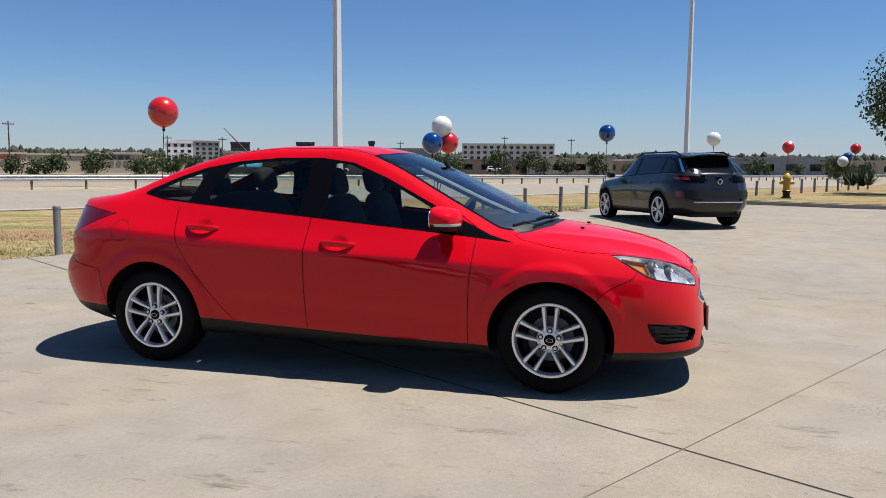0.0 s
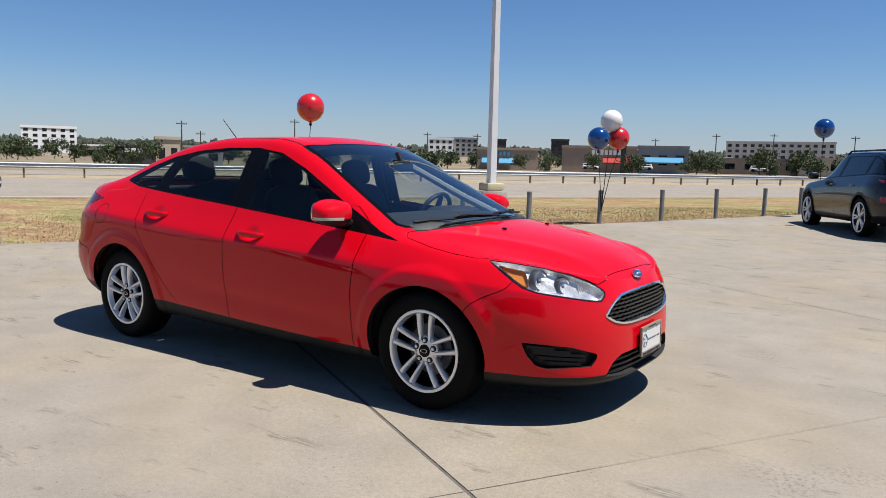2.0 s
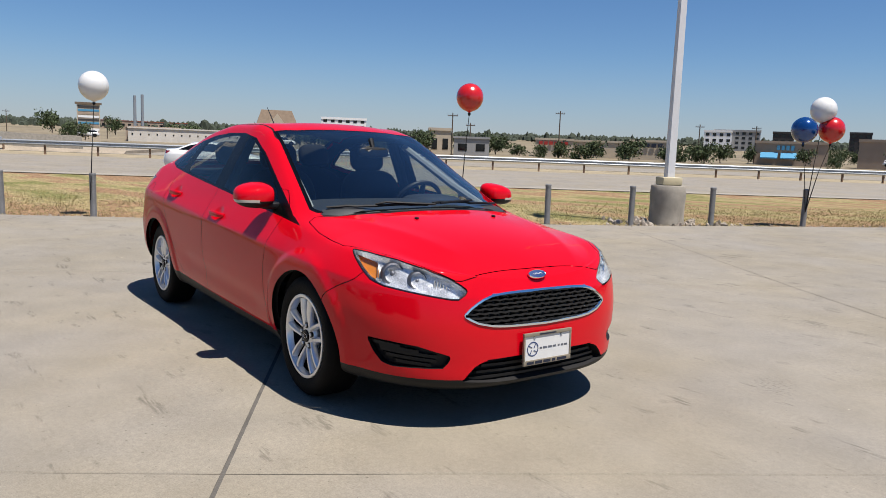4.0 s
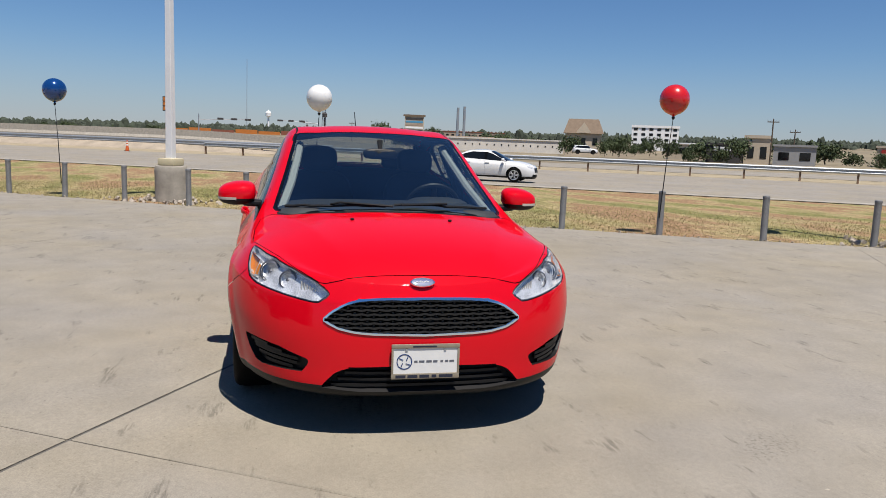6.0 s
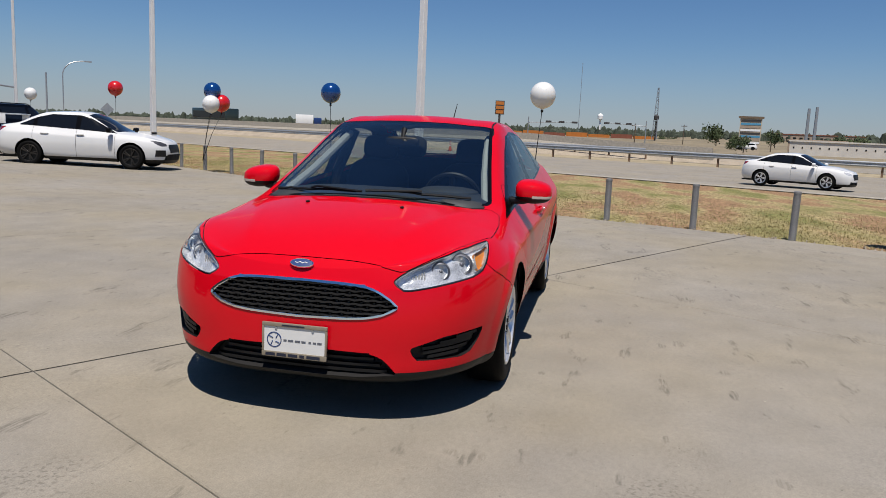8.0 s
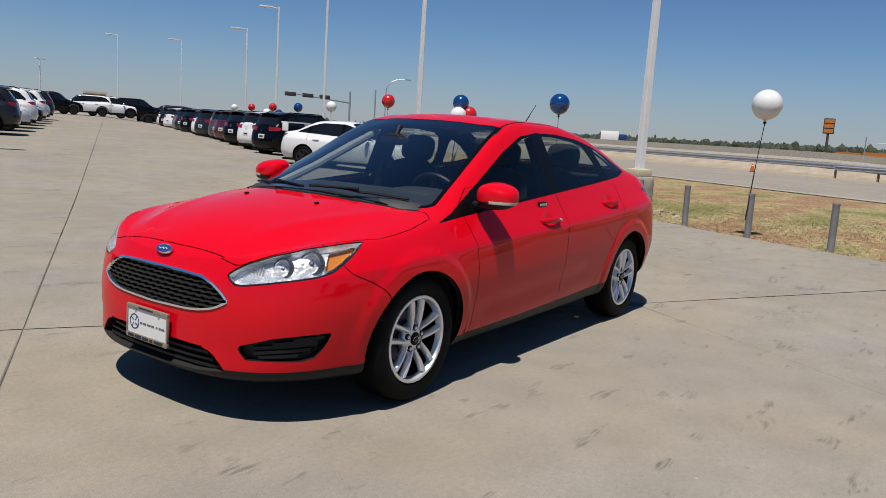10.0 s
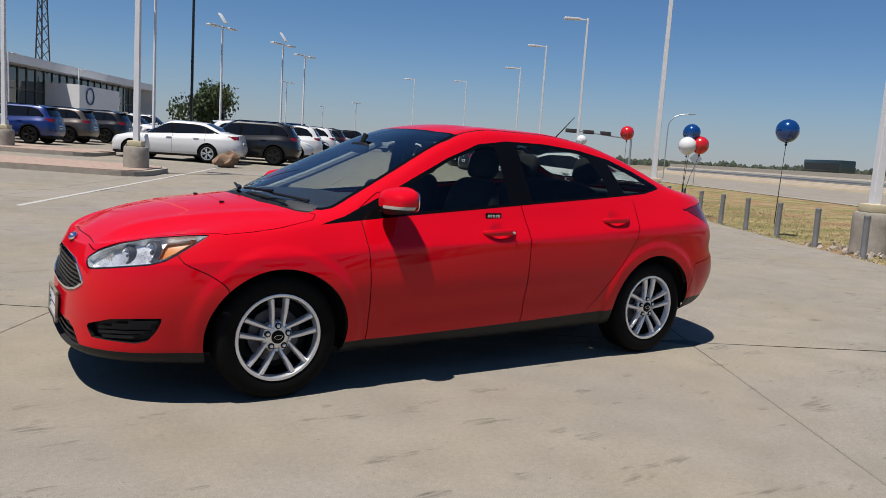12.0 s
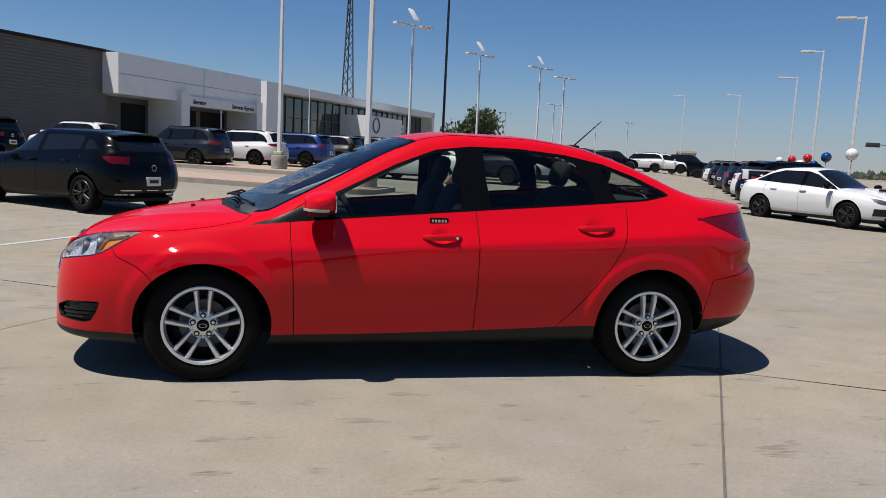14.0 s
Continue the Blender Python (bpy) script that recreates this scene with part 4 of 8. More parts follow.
        S.mesh("lamp_rim", ["headlamp"], sg, M["dark_metal"], hl, -0.006, "dark lamp rim")
        S.mesh("reflector_bowl", ["lamp_inner"], sg, M["reflector"], hl, -0.034, wall=0.033)
        S.mesh("amber_corner", ["headlamp_amber"], sg, M["amber"], hl, -0.018, "amber corner reflector", wall=0.014)
        for (px, py, pz, r) in ((2.005, 0.615, 0.697, 0.036), (1.915, 0.695, 0.722, 0.043)):
            bm = bmesh.new()
            lathe(bm, [(r, 0.035), (r * 0.92, 0.03), (r * 0.75, 0.0), (r * 0.4, -0.03), (0.001, -0.04)], 24, Matrix.Translation((px - 0.04, (py - 0.01) * sg, pz)) @ pose(0, 0, 0, 0, 80, 18 * sg))
            part("lamp_bowl", bm, M["chrome"], hl)
            bm = bmesh.new()
            lathe(bm, [(r * 1.02, 0.036), (r * 1.20, 0.033), (r * 1.34, 0.018), (r * 1.34, 0.0)], 24, Matrix.Translation((px - 0.04, (py - 0.01) * sg, pz)) @ pose(0, 0, 0, 0, 80, 18 * sg))
            part("bowl_ring", bm, M["dark_metal"], hl, "dark ring round the lamp bowl")
            bm = bmesh.new()
            lathe(bm, [(r * 0.3, 0.0), (r * 0.28, 0.03), (0.001, 0.036)], 14, Matrix.Translation((px - 0.045, (py - 0.01) * sg, pz)) @ pose(0, 0, 0, 0, 80, 18 * sg))
            part("bulb_shield", bm, M["dark_metal"], hl)
        for k in range(7):
            u = k / 6
            x, y, z = 2.112 - 0.036 * u, 0.478 + 0.075 * u, 0.652 + 0.028 * u
            bm = bmesh.new()
            tube(bm, (x - 0.030, y * sg, z - 0.028 - 0.006 * u), (x - 0.034, y * sg, z + 0.016 + 0.012 * u), 0.0042, 0.0042, 8)
            part("lamp_flute", bm, M["chrome"], hl)
        S.mesh("tail_lamp", ["tail_lamp"], sg, M["tail"], car, label="dark red tail lamp")
        S.mesh("fog_bezel", ["fog"], sg, M["black_plastic"], car, -0.035, "black slatted bumper insert", wall=0.034)
    for lab, mid in S.islands("seam"):
        for sg in ((0,) if mid else (1, -1)):
            S.mesh("shut_line", [lab], sg, M["seam"], car, -0.006)
    ws = S.mesh("windscreen", ["screen"], 0, M["glass"], car, label="clear windscreen")
    S.mesh("windscreen_border", ["screen_rim"], 0, M["black_gloss"], car)
    S.mesh("back_window", ["back_glass"], 0, M["tint"], car, label="tinted back window")
    S.mesh("back_window_border", ["back_rim"], 0, M["black_gloss"], car)
    S.mesh("cowl", ["cowl"], 0, M["black_plastic"], car, -0.004)
    S.mesh("grille_frame", ["grille_frame"], 0, M["chrome"], car, 0.006, "chrome grille surround", thick=0.03)
    S.mesh("grille_back", ["grille"], 0, M["seam"], car, -0.05, wall=0.05)
    S.mesh("intake_back", ["intake"], 0, M["seam"], car, -0.05, wall=0.05)
    S.mesh("cabin_lining", ["body", "door_front", "door_rear"], 0, M["interior"], car, -0.035)
    S.mesh("headliner", ["roof"], 0, M["headliner"], car, -0.03)
    for ob in car.children_recursive:
        if ob.type == "MESH" and ob.name.split(".")[0] in ("door_glass", "windscreen", "back_window", "quarter_glass", "headlamp"):
            ob.visible_shadow = True
    return car, S



saloon, skin = build_saloon()
for fx, fy in ((1.3245, 0.775), (-1.3245, 0.77)):
    for sg in (1, -1):
        wheel(saloon, fx, fy * sg, sg, 0.318, 0.2155, 0.205, "alloy")
SV = np.array(skin.V)


def skin_x(y, z):
    """How far forward the nose skin lies at (y, z)."""
    P = SV[SV[:, 0] > 1.7]
    d = np.hypot(P[:, 1] - abs(y), P[:, 2] - z) + 1e-5
    k = np.argsort(d)[:4]
    return float((P[k, 0] / d[k]).sum() / (1 / d[k]).sum())


def skin_q(q, z):
    """The place on the nose's corner where x - y = q at height z."""
    P = SV[SV[:, 0] > 1.6]
    d = np.hypot(P[:, 0] - P[:, 1] - q, P[:, 2] - z) + 1e-5
    k = np.argsort(d)[:4]
    w = (1 / d[k]) / (1 / d[k]).sum()
    return float((P[k, 0] * w).sum()), float((P[k, 1] * w).sum())


def skin_y(x, z):
    """How far out the side skin lies at (x, z)."""
    P = SV[SV[:, 1] > 0.5]
    d = np.hypot(P[:, 0] - x, P[:, 2] - z) + 1e-5
    k = np.argsort(d)[:4]
    return float((P[k, 1] / d[k]).sum() / (1 / d[k]).sum())


def ribbon(bm, pts, half, depth):
    """A bar along points in the nose: half its height, depth its thickness along x."""
    rows = []
    for p in pts:
        p = Vector(p)
        rows.append([bm.verts.new(p + Vector(o)) for o in ((0, 0, half), (0, 0, -half), (-depth, 0, -half), (-depth, 0, half))])
    for a, b in zip(rows, rows[1:]):
        for k in range(4):
            bm.faces.new((a[k], a[(k + 1) % 4], b[(k + 1) % 4], b[k]))
    for r in (rows[0], rows[-1][::-1]):
        bm.faces.new(r)


def blob(bm, c, r, e=0.7, n=20, m=10, flat=None):
    """A rounded block: a superellipsoid."""
    sp = lambda w, p: math.copysign(abs(w) ** p, w)  # noqa: E731
    rings = []
    for i in range(m + 1):
        a = -math.pi / 2 + math.pi * i / m
        rings.append([])
        for k in range(n):
            b = 2 * math.pi * k / n
            p = Vector((r[0] * sp(math.cos(a), e) * sp(math.cos(b), e), r[1] * sp(math.cos(a), e) * sp(math.sin(b), e), r[2] * sp(math.sin(a), e)))
            if flat:
                p = flat(p)
            rings[-1].append(bm.verts.new(p + Vector(c)))
    for a, b in zip(rings, rings[1:]):
        for k in range(n):
            bm.faces.new((a[k], a[(k + 1) % n], b[(k + 1) % n], b[k]))
    bmesh.ops.remove_doubles(bm, verts=bm.verts, dist=1e-5)
    return bm


def split_z(bm, z, keep):
    """Keep what lies above (1) or below (-1) a level."""
    bmesh.ops.bisect_plane(bm, geom=bm.verts[:] + bm.edges[:] + bm.faces[:], plane_co=(0, 0, z), plane_no=(0, 0, 1), clear_inner=keep > 0, clear_outer=keep < 0)
    return bm


def saloon_details():
    car = saloon
    for sg in (1, -1):
        # mirrors
        mir = new("wing_mirror")
        mir.parent = car
        mir.matrix_basis = pose(0.70, 0.905 * sg, 1.012)

        def taper(p, sg=sg):
            out = p.y * sg / 0.095
            k = 1 - 0.16 * max(0, out)
            return Vector((max(p.x * (1 - 0.22 * max(0, out)), -0.075), p.y, p.z * k - 0.012 * p.x / 0.09 - 0.006 * out))

        for lo, mt, nm, lb in ((1, M["red"], "mirror_cap", ""), (-1, M["black_plastic"], "mirror_base", "black mirror underside")):
            bm = blob(bmesh.new(), (0, 0, 0), (0.098, 0.112, 0.068), 0.66, 32, 18, taper)
            split_z(bm, -0.030, lo)
            part(nm, bm, mt, mir, lb)
        bm = blob(bmesh.new(), (0, 0, 0), (0.0995, 0.1135, 0.0692), 0.66, 32, 18, taper)
        split_z(bm, -0.039, 1)
        split_z(bm, -0.023, -1)
        bmesh.ops.delete(bm, geom=[f for f in bm.faces if f.calc_center_median().y * sg < 0.012 or f.calc_center_median().x < -0.035], context="FACES")
        part("indicator", bm, M["white_lens"], mir, "white indicator strip")
        bm = bmesh.new()
        blob(bm, (-0.074, 0.005 * sg, 0), (0.006, 0.078, 0.056), 0.6, 20, 8)
        part("mirror_glass", bm, M["chrome"], mir)
        bm = bmesh.new()
        blob(bm, (0.0, -0.10 * sg, -0.06), (0.045, 0.075, 0.022), 0.7, 16, 8)
        part("mirror_foot", bm, M["black_plastic"], mir)
        # door handles
        for (hx, hz), keyed in zip(HANDLES, (sg > 0, False)):
            y0, y1 = skin_y(hx - 0.114, hz), skin_y(hx + 0.114, hz)
            y = (y0 + y1) / 2
            door = [o for o in car.children if o.name.startswith("front_door" if hx > -0.2 else "rear_door") and sum(v.co.y for v in o.data.vertices) * sg > 0][0]
            hd = new("door_handle")
            hd.parent = door
            hd.matrix_basis = pose(hx, (y + 0.004) * sg, hz)
            bm = bmesh.new()
            rings = []
            for s in np.linspace(-1, 1, 21):
                rise, tall = 0.030 * (1 - abs(s) ** 3.5) - 0.004, 0.0185 * (1 - 0.45 * abs(s) ** 4)
                rings.append([bm.verts.new((0.114 * s, (rise + (y1 - y0) * s / 2 + 0.0095 * math.cos(w)) * sg, tall * math.sin(w) - 0.004 * s)) for w in np.linspace(0, 2 * math.pi, 15)[:-1]])
            for r0, r1 in zip(rings, rings[1:]):
                for k in range(14):
                    bm.faces.new((r0[k], r0[(k + 1) % 14], r1[(k + 1) % 14], r1[k]))
            bm.faces.new(rings[0])
            bm.faces.new(rings[-1])
            bmesh.ops.recalc_face_normals(bm, faces=bm.faces)
            part("grip", bm, M["red"], hd)
            if keyed:
                bm = bmesh.new()
                tube(bm, (-0.083, 0.028 * sg, 0), (-0.083, 0.041 * sg, 0), 0.0075, 0.0075, 14)
                part("key_barrel", bm, M["alloy"], hd)
        # amber corner inside the lamp, bezel and slats
        lamp_of = [o for o in car.children if o.name.startswith("headlamp") and sum(v.co.y for v in o.data.vertices) * sg > 0][0]
        bez = [o for o in car.children if o.name.startswith("fog_bezel") and sum(v.co.y for v in o.data.vertices) * sg > 0][0]
        for k in range(5):
            z = 0.318 + 0.021 * k
            q0, q1 = (1.52, 1.54, 1.55, 1.43, 1.30)[k], (1.26, 1.20, 1.165, 1.14, 1.12)[k]
            bm = bmesh.new()
            ribbon(bm, [(skin_q(w, z)[0] - 0.012, (skin_q(w, z)[1] - 0.007) * sg, z + 0.06 * (q0 - w)) for w in np.linspace(q0, q1, 9)], 0.0075, 0.03)
            part("slat", bm, M["black_plastic"], bez)
    # tray that closes the nose from below
    bm = bmesh.new()
    edge_ = [(1.60, 0.77), (1.80, 0.745), (1.95, 0.65), (2.07, 0.46), (2.13, 0.2)]
    prism(bm, edge_ + [(x, -y) for x, y in reversed(edge_)], 0.225, 0.245)
    part("undertray", bm, M["seam"], car)
    # keypad above the driver's handle
    bm = bmesh.new()
    y = skin_y(0.02, 0.93)
    box(bm, -0.035, 0.075, y - 0.004, y + 0.007, 0.912, 0.948, 0.004)
    pad = part("door_keypad", bm, M["black_gloss"], car, "black keypad with pale buttons above the handle")
    for k in range(5):
        bm = bmesh.new()
        box(bm, -0.024 + 0.019 * k, -0.012 + 0.019 * k, y + 0.006, y + 0.009, 0.922, 0.938, 0.001)
        part("key", bm, M["white_lens"], pad)
    # fuel flap, drawn as a thin dark ring
    bm = bmesh.new()
    n = 40
    for k in range(n):
        a0, a1 = 2 * math.pi * k / n, 2 * math.pi * (k + 1) / n
        q = []
        for a, r in ((a0, 0.072), (a1, 0.072), (a1, 0.0685), (a0, 0.0685)):
            x, z = -1.54 + r * math.cos(a), 0.885 + r * math.sin(a)
            q.append(bm.verts.new((x, -skin_y(x, z) - 0.0015, z)))
        bm.faces.new(q)
    part("fuel_flap_gap", bm, M["seam"], car)
    # grille lattice
    lattice = [o for o in car.children if o.name.startswith("grille_frame")][0]
    half = lambda z: np.interp(z, [0.492, 0.50, 0.515, 0.54, 0.553, 0.588, 0.626, 0.64], [0.25, 0.33, 0.39, 0.435, 0.448, 0.415, 0.355, 0.28])  # noqa: E731
    for r in range(8):
        z = 0.497 + 0.0198 * r
        w = float(half(z))
        n = max(6, int(w / 0.0135))
        bm = bmesh.new()
        pts = []
        for k in range(-n, n + 1):
            y = w * k / n
            ph = abs(((y / 0.058 + 0.5 * (r % 2)) % 1.0) - 0.5) * 2
            pts.append((skin_x(y, z) - 0.010, y, z + 0.0065 * (ph - 0.5)))
        ribbon(bm, pts, 0.0042, 0.03)
        for k in range(int(-w / 0.058), int(w / 0.058) + 1):
            y = (k - 0.5 * (r % 2) + 0.5) * 0.058
            if abs(y) < w - 0.02 and r < 7:
                x = skin_x(y, z)
                ribbon(bm, [(x - 0.026, y - 0.005, z + 0.001), (x - 0.026, y + 0.005, z + 0.001)], 0.010, 0.02)
        part("grille_bar", bm, M["grille_bar"], lattice)
    for k in range(3):
        z = 0.252 + 0.028 * k
        bm = bmesh.new()
        ribbon(bm, [(skin_x(y, z) - 0.025, y, z) for y in np.linspace(-0.42 + 0.03 * k, 0.42 - 0.03 * k, 25)], 0.006, 0.03)
        part("intake_bar", bm, M["black_plastic"], car)
    # badge
    bm = bmesh.new()
    tilt = Matrix.Translation((2.143, -0.008, 0.716)) @ pose(0, 0, 0, 0, 45, 0) @ Matrix.Diagonal((0.42, 1, 1, 1))
    lathe(bm, [(0.058, 0.0), (0.058, 0.008), (0.0545, 0.011), (0.051, 0.0095)], 40, tilt)
    badge = part("badge", bm, M["chrome"], car, "chrome-rimmed blue oval badge")
    bm = bmesh.new()
    lathe(bm, [(0.051, 0.0090), (0.03, 0.0105), (0.0005, 0.011)], 40, tilt)
    part("badge_field", bm, M["blue_enamel"], badge)
    bm = bmesh.new()
    pts = [(0.0, -0.032), (0.2, -0.02), (-0.15, -0.008), (0.2, 0.004), (-0.15, 0.016), (0.1, 0.03)]
    pipe(bm, [tilt @ Vector((a * 0.05, b, 0.0115)) for a, b in pts], 0.0022, 6)
    part("badge_stroke", bm, M["white_paint"], badge)
    # dealer plate and frame
    plate = new("licence_plate")
    plate.parent = car
    plate.matrix_basis = pose(2.238, 0, 0.372, 0, -1, 0)
    plate["label"] = "white dealer plate in a pale worn frame"
    bm = bmesh.new()
    for y0, y1, z0, z1 in ((-0.158, 0.158, 0.062, 0.080), (-0.158, 0.158, -0.080, -0.055), (-0.158, -0.148, -0.055, 0.062), (0.148, 0.158, -0.055, 0.062)):
        box(bm, -0.006, 0.008, y0, y1, z0, z1, 0.003)
    part("plate_frame", bm, M["plate_frame"], plate)
    bm = bmesh.new()
    box(bm, -0.004, 0.003, -0.149, 0.149, -0.057, 0.064)
    part("plate_panel", bm, M["plate"], plate)
    bm = bmesh.new()
    box(bm, -0.03, -0.006, -0.12, 0.12, -0.06, 0.06, 0.004)
    part("plate_bracket", bm, M["black_plastic"], plate)
    bm = bmesh.new()
    ringm = Matrix.Translation((0.0035, -0.098, 0.0)) @ pose(0, 0, 0, 0, 90, 0)
    lathe(bm, [(0.036, 0), (0.036, 0.001), (0.0315, 0.001), (0.0315, 0)], 36, ringm)
    for a in (0.6, 2.2, 3.8, 5.4):
        tube(bm, (0.004, -0.098 + 0.010 * math.cos(a), 0.010 * math.sin(a)), (0.004, -0.098 + 0.029 * math.cos(a + 0.35), 0.029 * math.sin(a + 0.35)), 0.002, 0.002, 6)
    part("round_mark", bm, M["blue_enamel"], plate, "dark blue round mark")
    bm = bmesh.new()
    for k, (y, w) in enumerate(((-0.045, 0.018), (-0.018, 0.03), (0.016, 0.03), (0.045, 0.024), (0.075, 0.014), (0.098, 0.018), (0.122, 0.026))):
        box(bm, 0.003, 0.0042, y - w * 0.42, y + w * 0.42, -0.0045, 0.0045)
    part("text_bar", bm, M["text_grey"], plate)
    bm = bmesh.new()
    for y, w in ((-0.115, 0.05), (-0.06, 0.05), (-0.005, 0.05), (0.04, 0.024), (0.095, 0.07)):
        box(bm, 0.008, 0.0092, y - w * 0.46, y + w * 0.46, -0.075, -0.061)
    part("frame_text_bar", bm, M["ink"], plate)
    bm = bmesh.new()
    box(bm, 0.008, 0.0092, -0.06, 0.05, 0.067, 0.074)
    part("frame_text_bar", bm, M["ink"], plate)
    for y in (-0.089, 0.089):
        bm = bmesh.new()
        tube(bm, (0.002, y, 0.055), (0.0065, y, 0.055), 0.007, 0.006, 12)
        part("screw", bm, M["steel"], plate)
    # wipers, washer jets, aerial
    for y0, y1, x0, x1 in ((-0.62, -0.06, 1.06, 1.245), (-0.01, 0.58, 1.225, 1.075)):
        wp = new("wiper")
        wp.parent = car
        ys = np.linspace(y0, y1, 12)
        xs = [x0 + (x1 - x0) * u + 0.02 * math.sin(math.pi * u) for u in np.linspace(0, 1, 12)]

        def zs(x, y):
            P = SV[(SV[:, 2] > 0.85) & (SV[:, 1] < 0.75)]
            return float(P[np.argmin(np.hypot(P[:, 0] - x, P[:, 1] - abs(y))), 2])
        bm = bmesh.new()
        pipe(bm, [(x, y, zs(x, y) + 0.017) for x, y in zip(xs, ys)], 0.008, 6)
        part("wiper_blade", bm, M["black_plastic"], wp)
        bm = bmesh.new()
        k0 = 11 if y0 < -0.1 else 0
        arm = [(xs[k0] + 0.02, ys[k0] + 0.04, zs(xs[k0], ys[k0]) + 0.02), (xs[6] + 0.015, ys[6], zs(xs[6], ys[6]) + 0.036), (xs[5], ys[5], zs(xs[5], ys[5]) + 0.026)]
        pipe(bm, arm, 0.007, 6)
        part("wiper_arm", bm, M["black_plastic"], wp)
    for y in (-0.27, 0.27):
        bm = bmesh.new()
        blob(bm, (1.448, y, 0.936), (0.014, 0.010, 0.007), 0.7, 12, 6)
        part("washer_jet", bm, M["black_plastic"], car)
    bm = bmesh.new()
    blob(bm, (-1.08, 0, 1.408), (0.06, 0.028, 0.022), 0.8, 16, 8)
    aer = part("aerial_base", bm, M["black_plastic"], car)
    bm = bmesh.new()
    tube(bm, (-1.09, 0, 1.42), (-1.29, 0, 1.605), 0.006, 0.0028, 8)
    part("aerial_rod", bm, M["black_plastic"], aer)
    # underside and wheel wells
    bm = bmesh.new()
    low = SV[:skin.ns]
    rows = []
    for x in np.unique(np.r_[np.linspace(-2.12, 2.13, 60), -1.70, -1.694, -0.957, -0.951, 0.951, 0.957, 1.694, 1.70]):
        k = np.argsort(abs(low[:, 0] - x))[:2]
        w, z = float(low[k, 1].mean()) - 0.015, float(low[k, 2].mean()) + 0.02
        w = min(w, 0.56) if abs(abs(x) - 1.3245) < 0.371 else w
        rows.append([bm.verts.new((x, y, q)) for y, q in ((-w, z), (w, z), (w, z + 0.03), (-w, z + 0.03))])
    for p, q in zip(rows, rows[1:]):
        for k in range(4):
            bm.faces.new((p[k], p[(k + 1) % 4], q[(k + 1) % 4], q[k]))
    bm.faces.new(rows[0][::-1])
    bm.faces.new(rows[-1])
    part("floor_pan", bm, M["seam"], car)
    for fx in (1.3245, -1.3245):
        for sg in (1, -1):
            bm = bmesh.new()
            n, rows = 28, []
            for y in (0.55, 0.835):
                rows.append([bm.verts.new((fx + 0.372 * math.cos(a), y * sg, 0.325 + 0.372 * math.sin(a))) for a in np.linspace(-0.10, math.pi + 0.10, n)])
            for k in range(n - 1):
                bm.faces.new((rows[0][k], rows[0][k + 1], rows[1][k + 1], rows[1][k]))
            bm.faces.new(rows[0])
            part("wheel_arch_liner", bm, M["seam"], car)
    # cabin
    bm = bmesh.new()
    box(bm, -1.7, 1.1, -0.64, 0.64, 0.25, 0.33)
    box(bm, -0.93, 0.93, -0.822, 0.822, 0.255, 0.325)
    part("cabin_floor", bm, M["interior"], car)
    bm = bmesh.new()
    blob(bm, (0.84, 0, 0.86), (0.36, 0.70, 0.125), 0.45, 32, 12)
    blob(bm, (0.68, 0.36, 0.955), (0.16, 0.20, 0.055), 0.7, 20, 8)
    dash = part("dashboard", bm, M["dash"], car)
    bm = bmesh.new()
    rr, tr = 0.185, 0.016
    m = Matrix.Translation((0.50, 0.36, 0.915)) @ pose(0, 0, 0, 0, -65, 0)
    n1, n2 = 36, 8
    ring = [[bm.verts.new(m @ Vector(((rr + tr * math.cos(b)) * math.cos(a), (rr + tr * math.cos(b)) * math.sin(a), tr * math.sin(b)))) for b in np.linspace(0, 2 * math.pi, n2, endpoint=False)] for a in np.linspace(0, 2 * math.pi, n1, endpoint=False)]
    for i in range(n1):
        for k in range(n2):
            bm.faces.new((ring[i][k], ring[(i + 1) % n1][k], ring[(i + 1) % n1][(k + 1) % n2], ring[i][(k + 1) % n2]))
    for a in (0, math.pi, -math.pi / 2):
        tube(bm, m @ Vector((0, 0, -0.02)), m @ Vector((rr * math.sin(a + math.pi / 2) * 0.98, rr * math.cos(a + math.pi / 2) * 0.98, 0)), 0.03, 0.016, 8)
    tube(bm, m @ Vector((0, 0, 0.02)), m @ Vector((0, 0, -0.2)), 0.06, 0.04, 14)
    part("steering_wheel", bm, M["black_plastic"], car)

    def seat(x, y, w, hr):
        st = new("seat")
        st.parent = car
        st.matrix_basis = pose(x, y, 0)
        bm = blob(bmesh.new(), (0.12, 0, 0.50), (0.28, w, 0.10), 0.5, 24, 10)
        part("cushion", bm, M["interior"], st)
        lean = pose(-0.20, 0, 0.80, 0, -14, 0)
        bm = blob(bmesh.new(), (0, 0, 0), (0.075, w, 0.34), 0.55, 24, 14)
        bm.transform(lean)
        part("backrest", bm, M["interior"], st)
        for k in hr:
            bm = blob(bmesh.new(), (-0.012, k, 0.43), (0.05, 0.135, 0.095), 0.6, 20, 10)
            tube(bm, (0, k - 0.05, 0.30), (0, k - 0.05, 0.40), 0.007, 0.007, 6)
            tube(bm, (0, k + 0.05, 0.30), (0, k + 0.05, 0.40), 0.007, 0.007, 6)
            bm.transform(lean)
            part("headrest", bm, M["interior"], st)
    seat(0.10, 0.36, 0.25, (0,))
    seat(0.10, -0.36, 0.25, (0,))
    seat(-0.82, 0, 0.62, (-0.36, 0.36))
    bm = bmesh.new()
    blob(bm, (-1.38, 0, 1.05), (0.33, 0.62, 0.03), 0.4, 20, 6)
    part("parcel_shelf", bm, M["interior"], car)
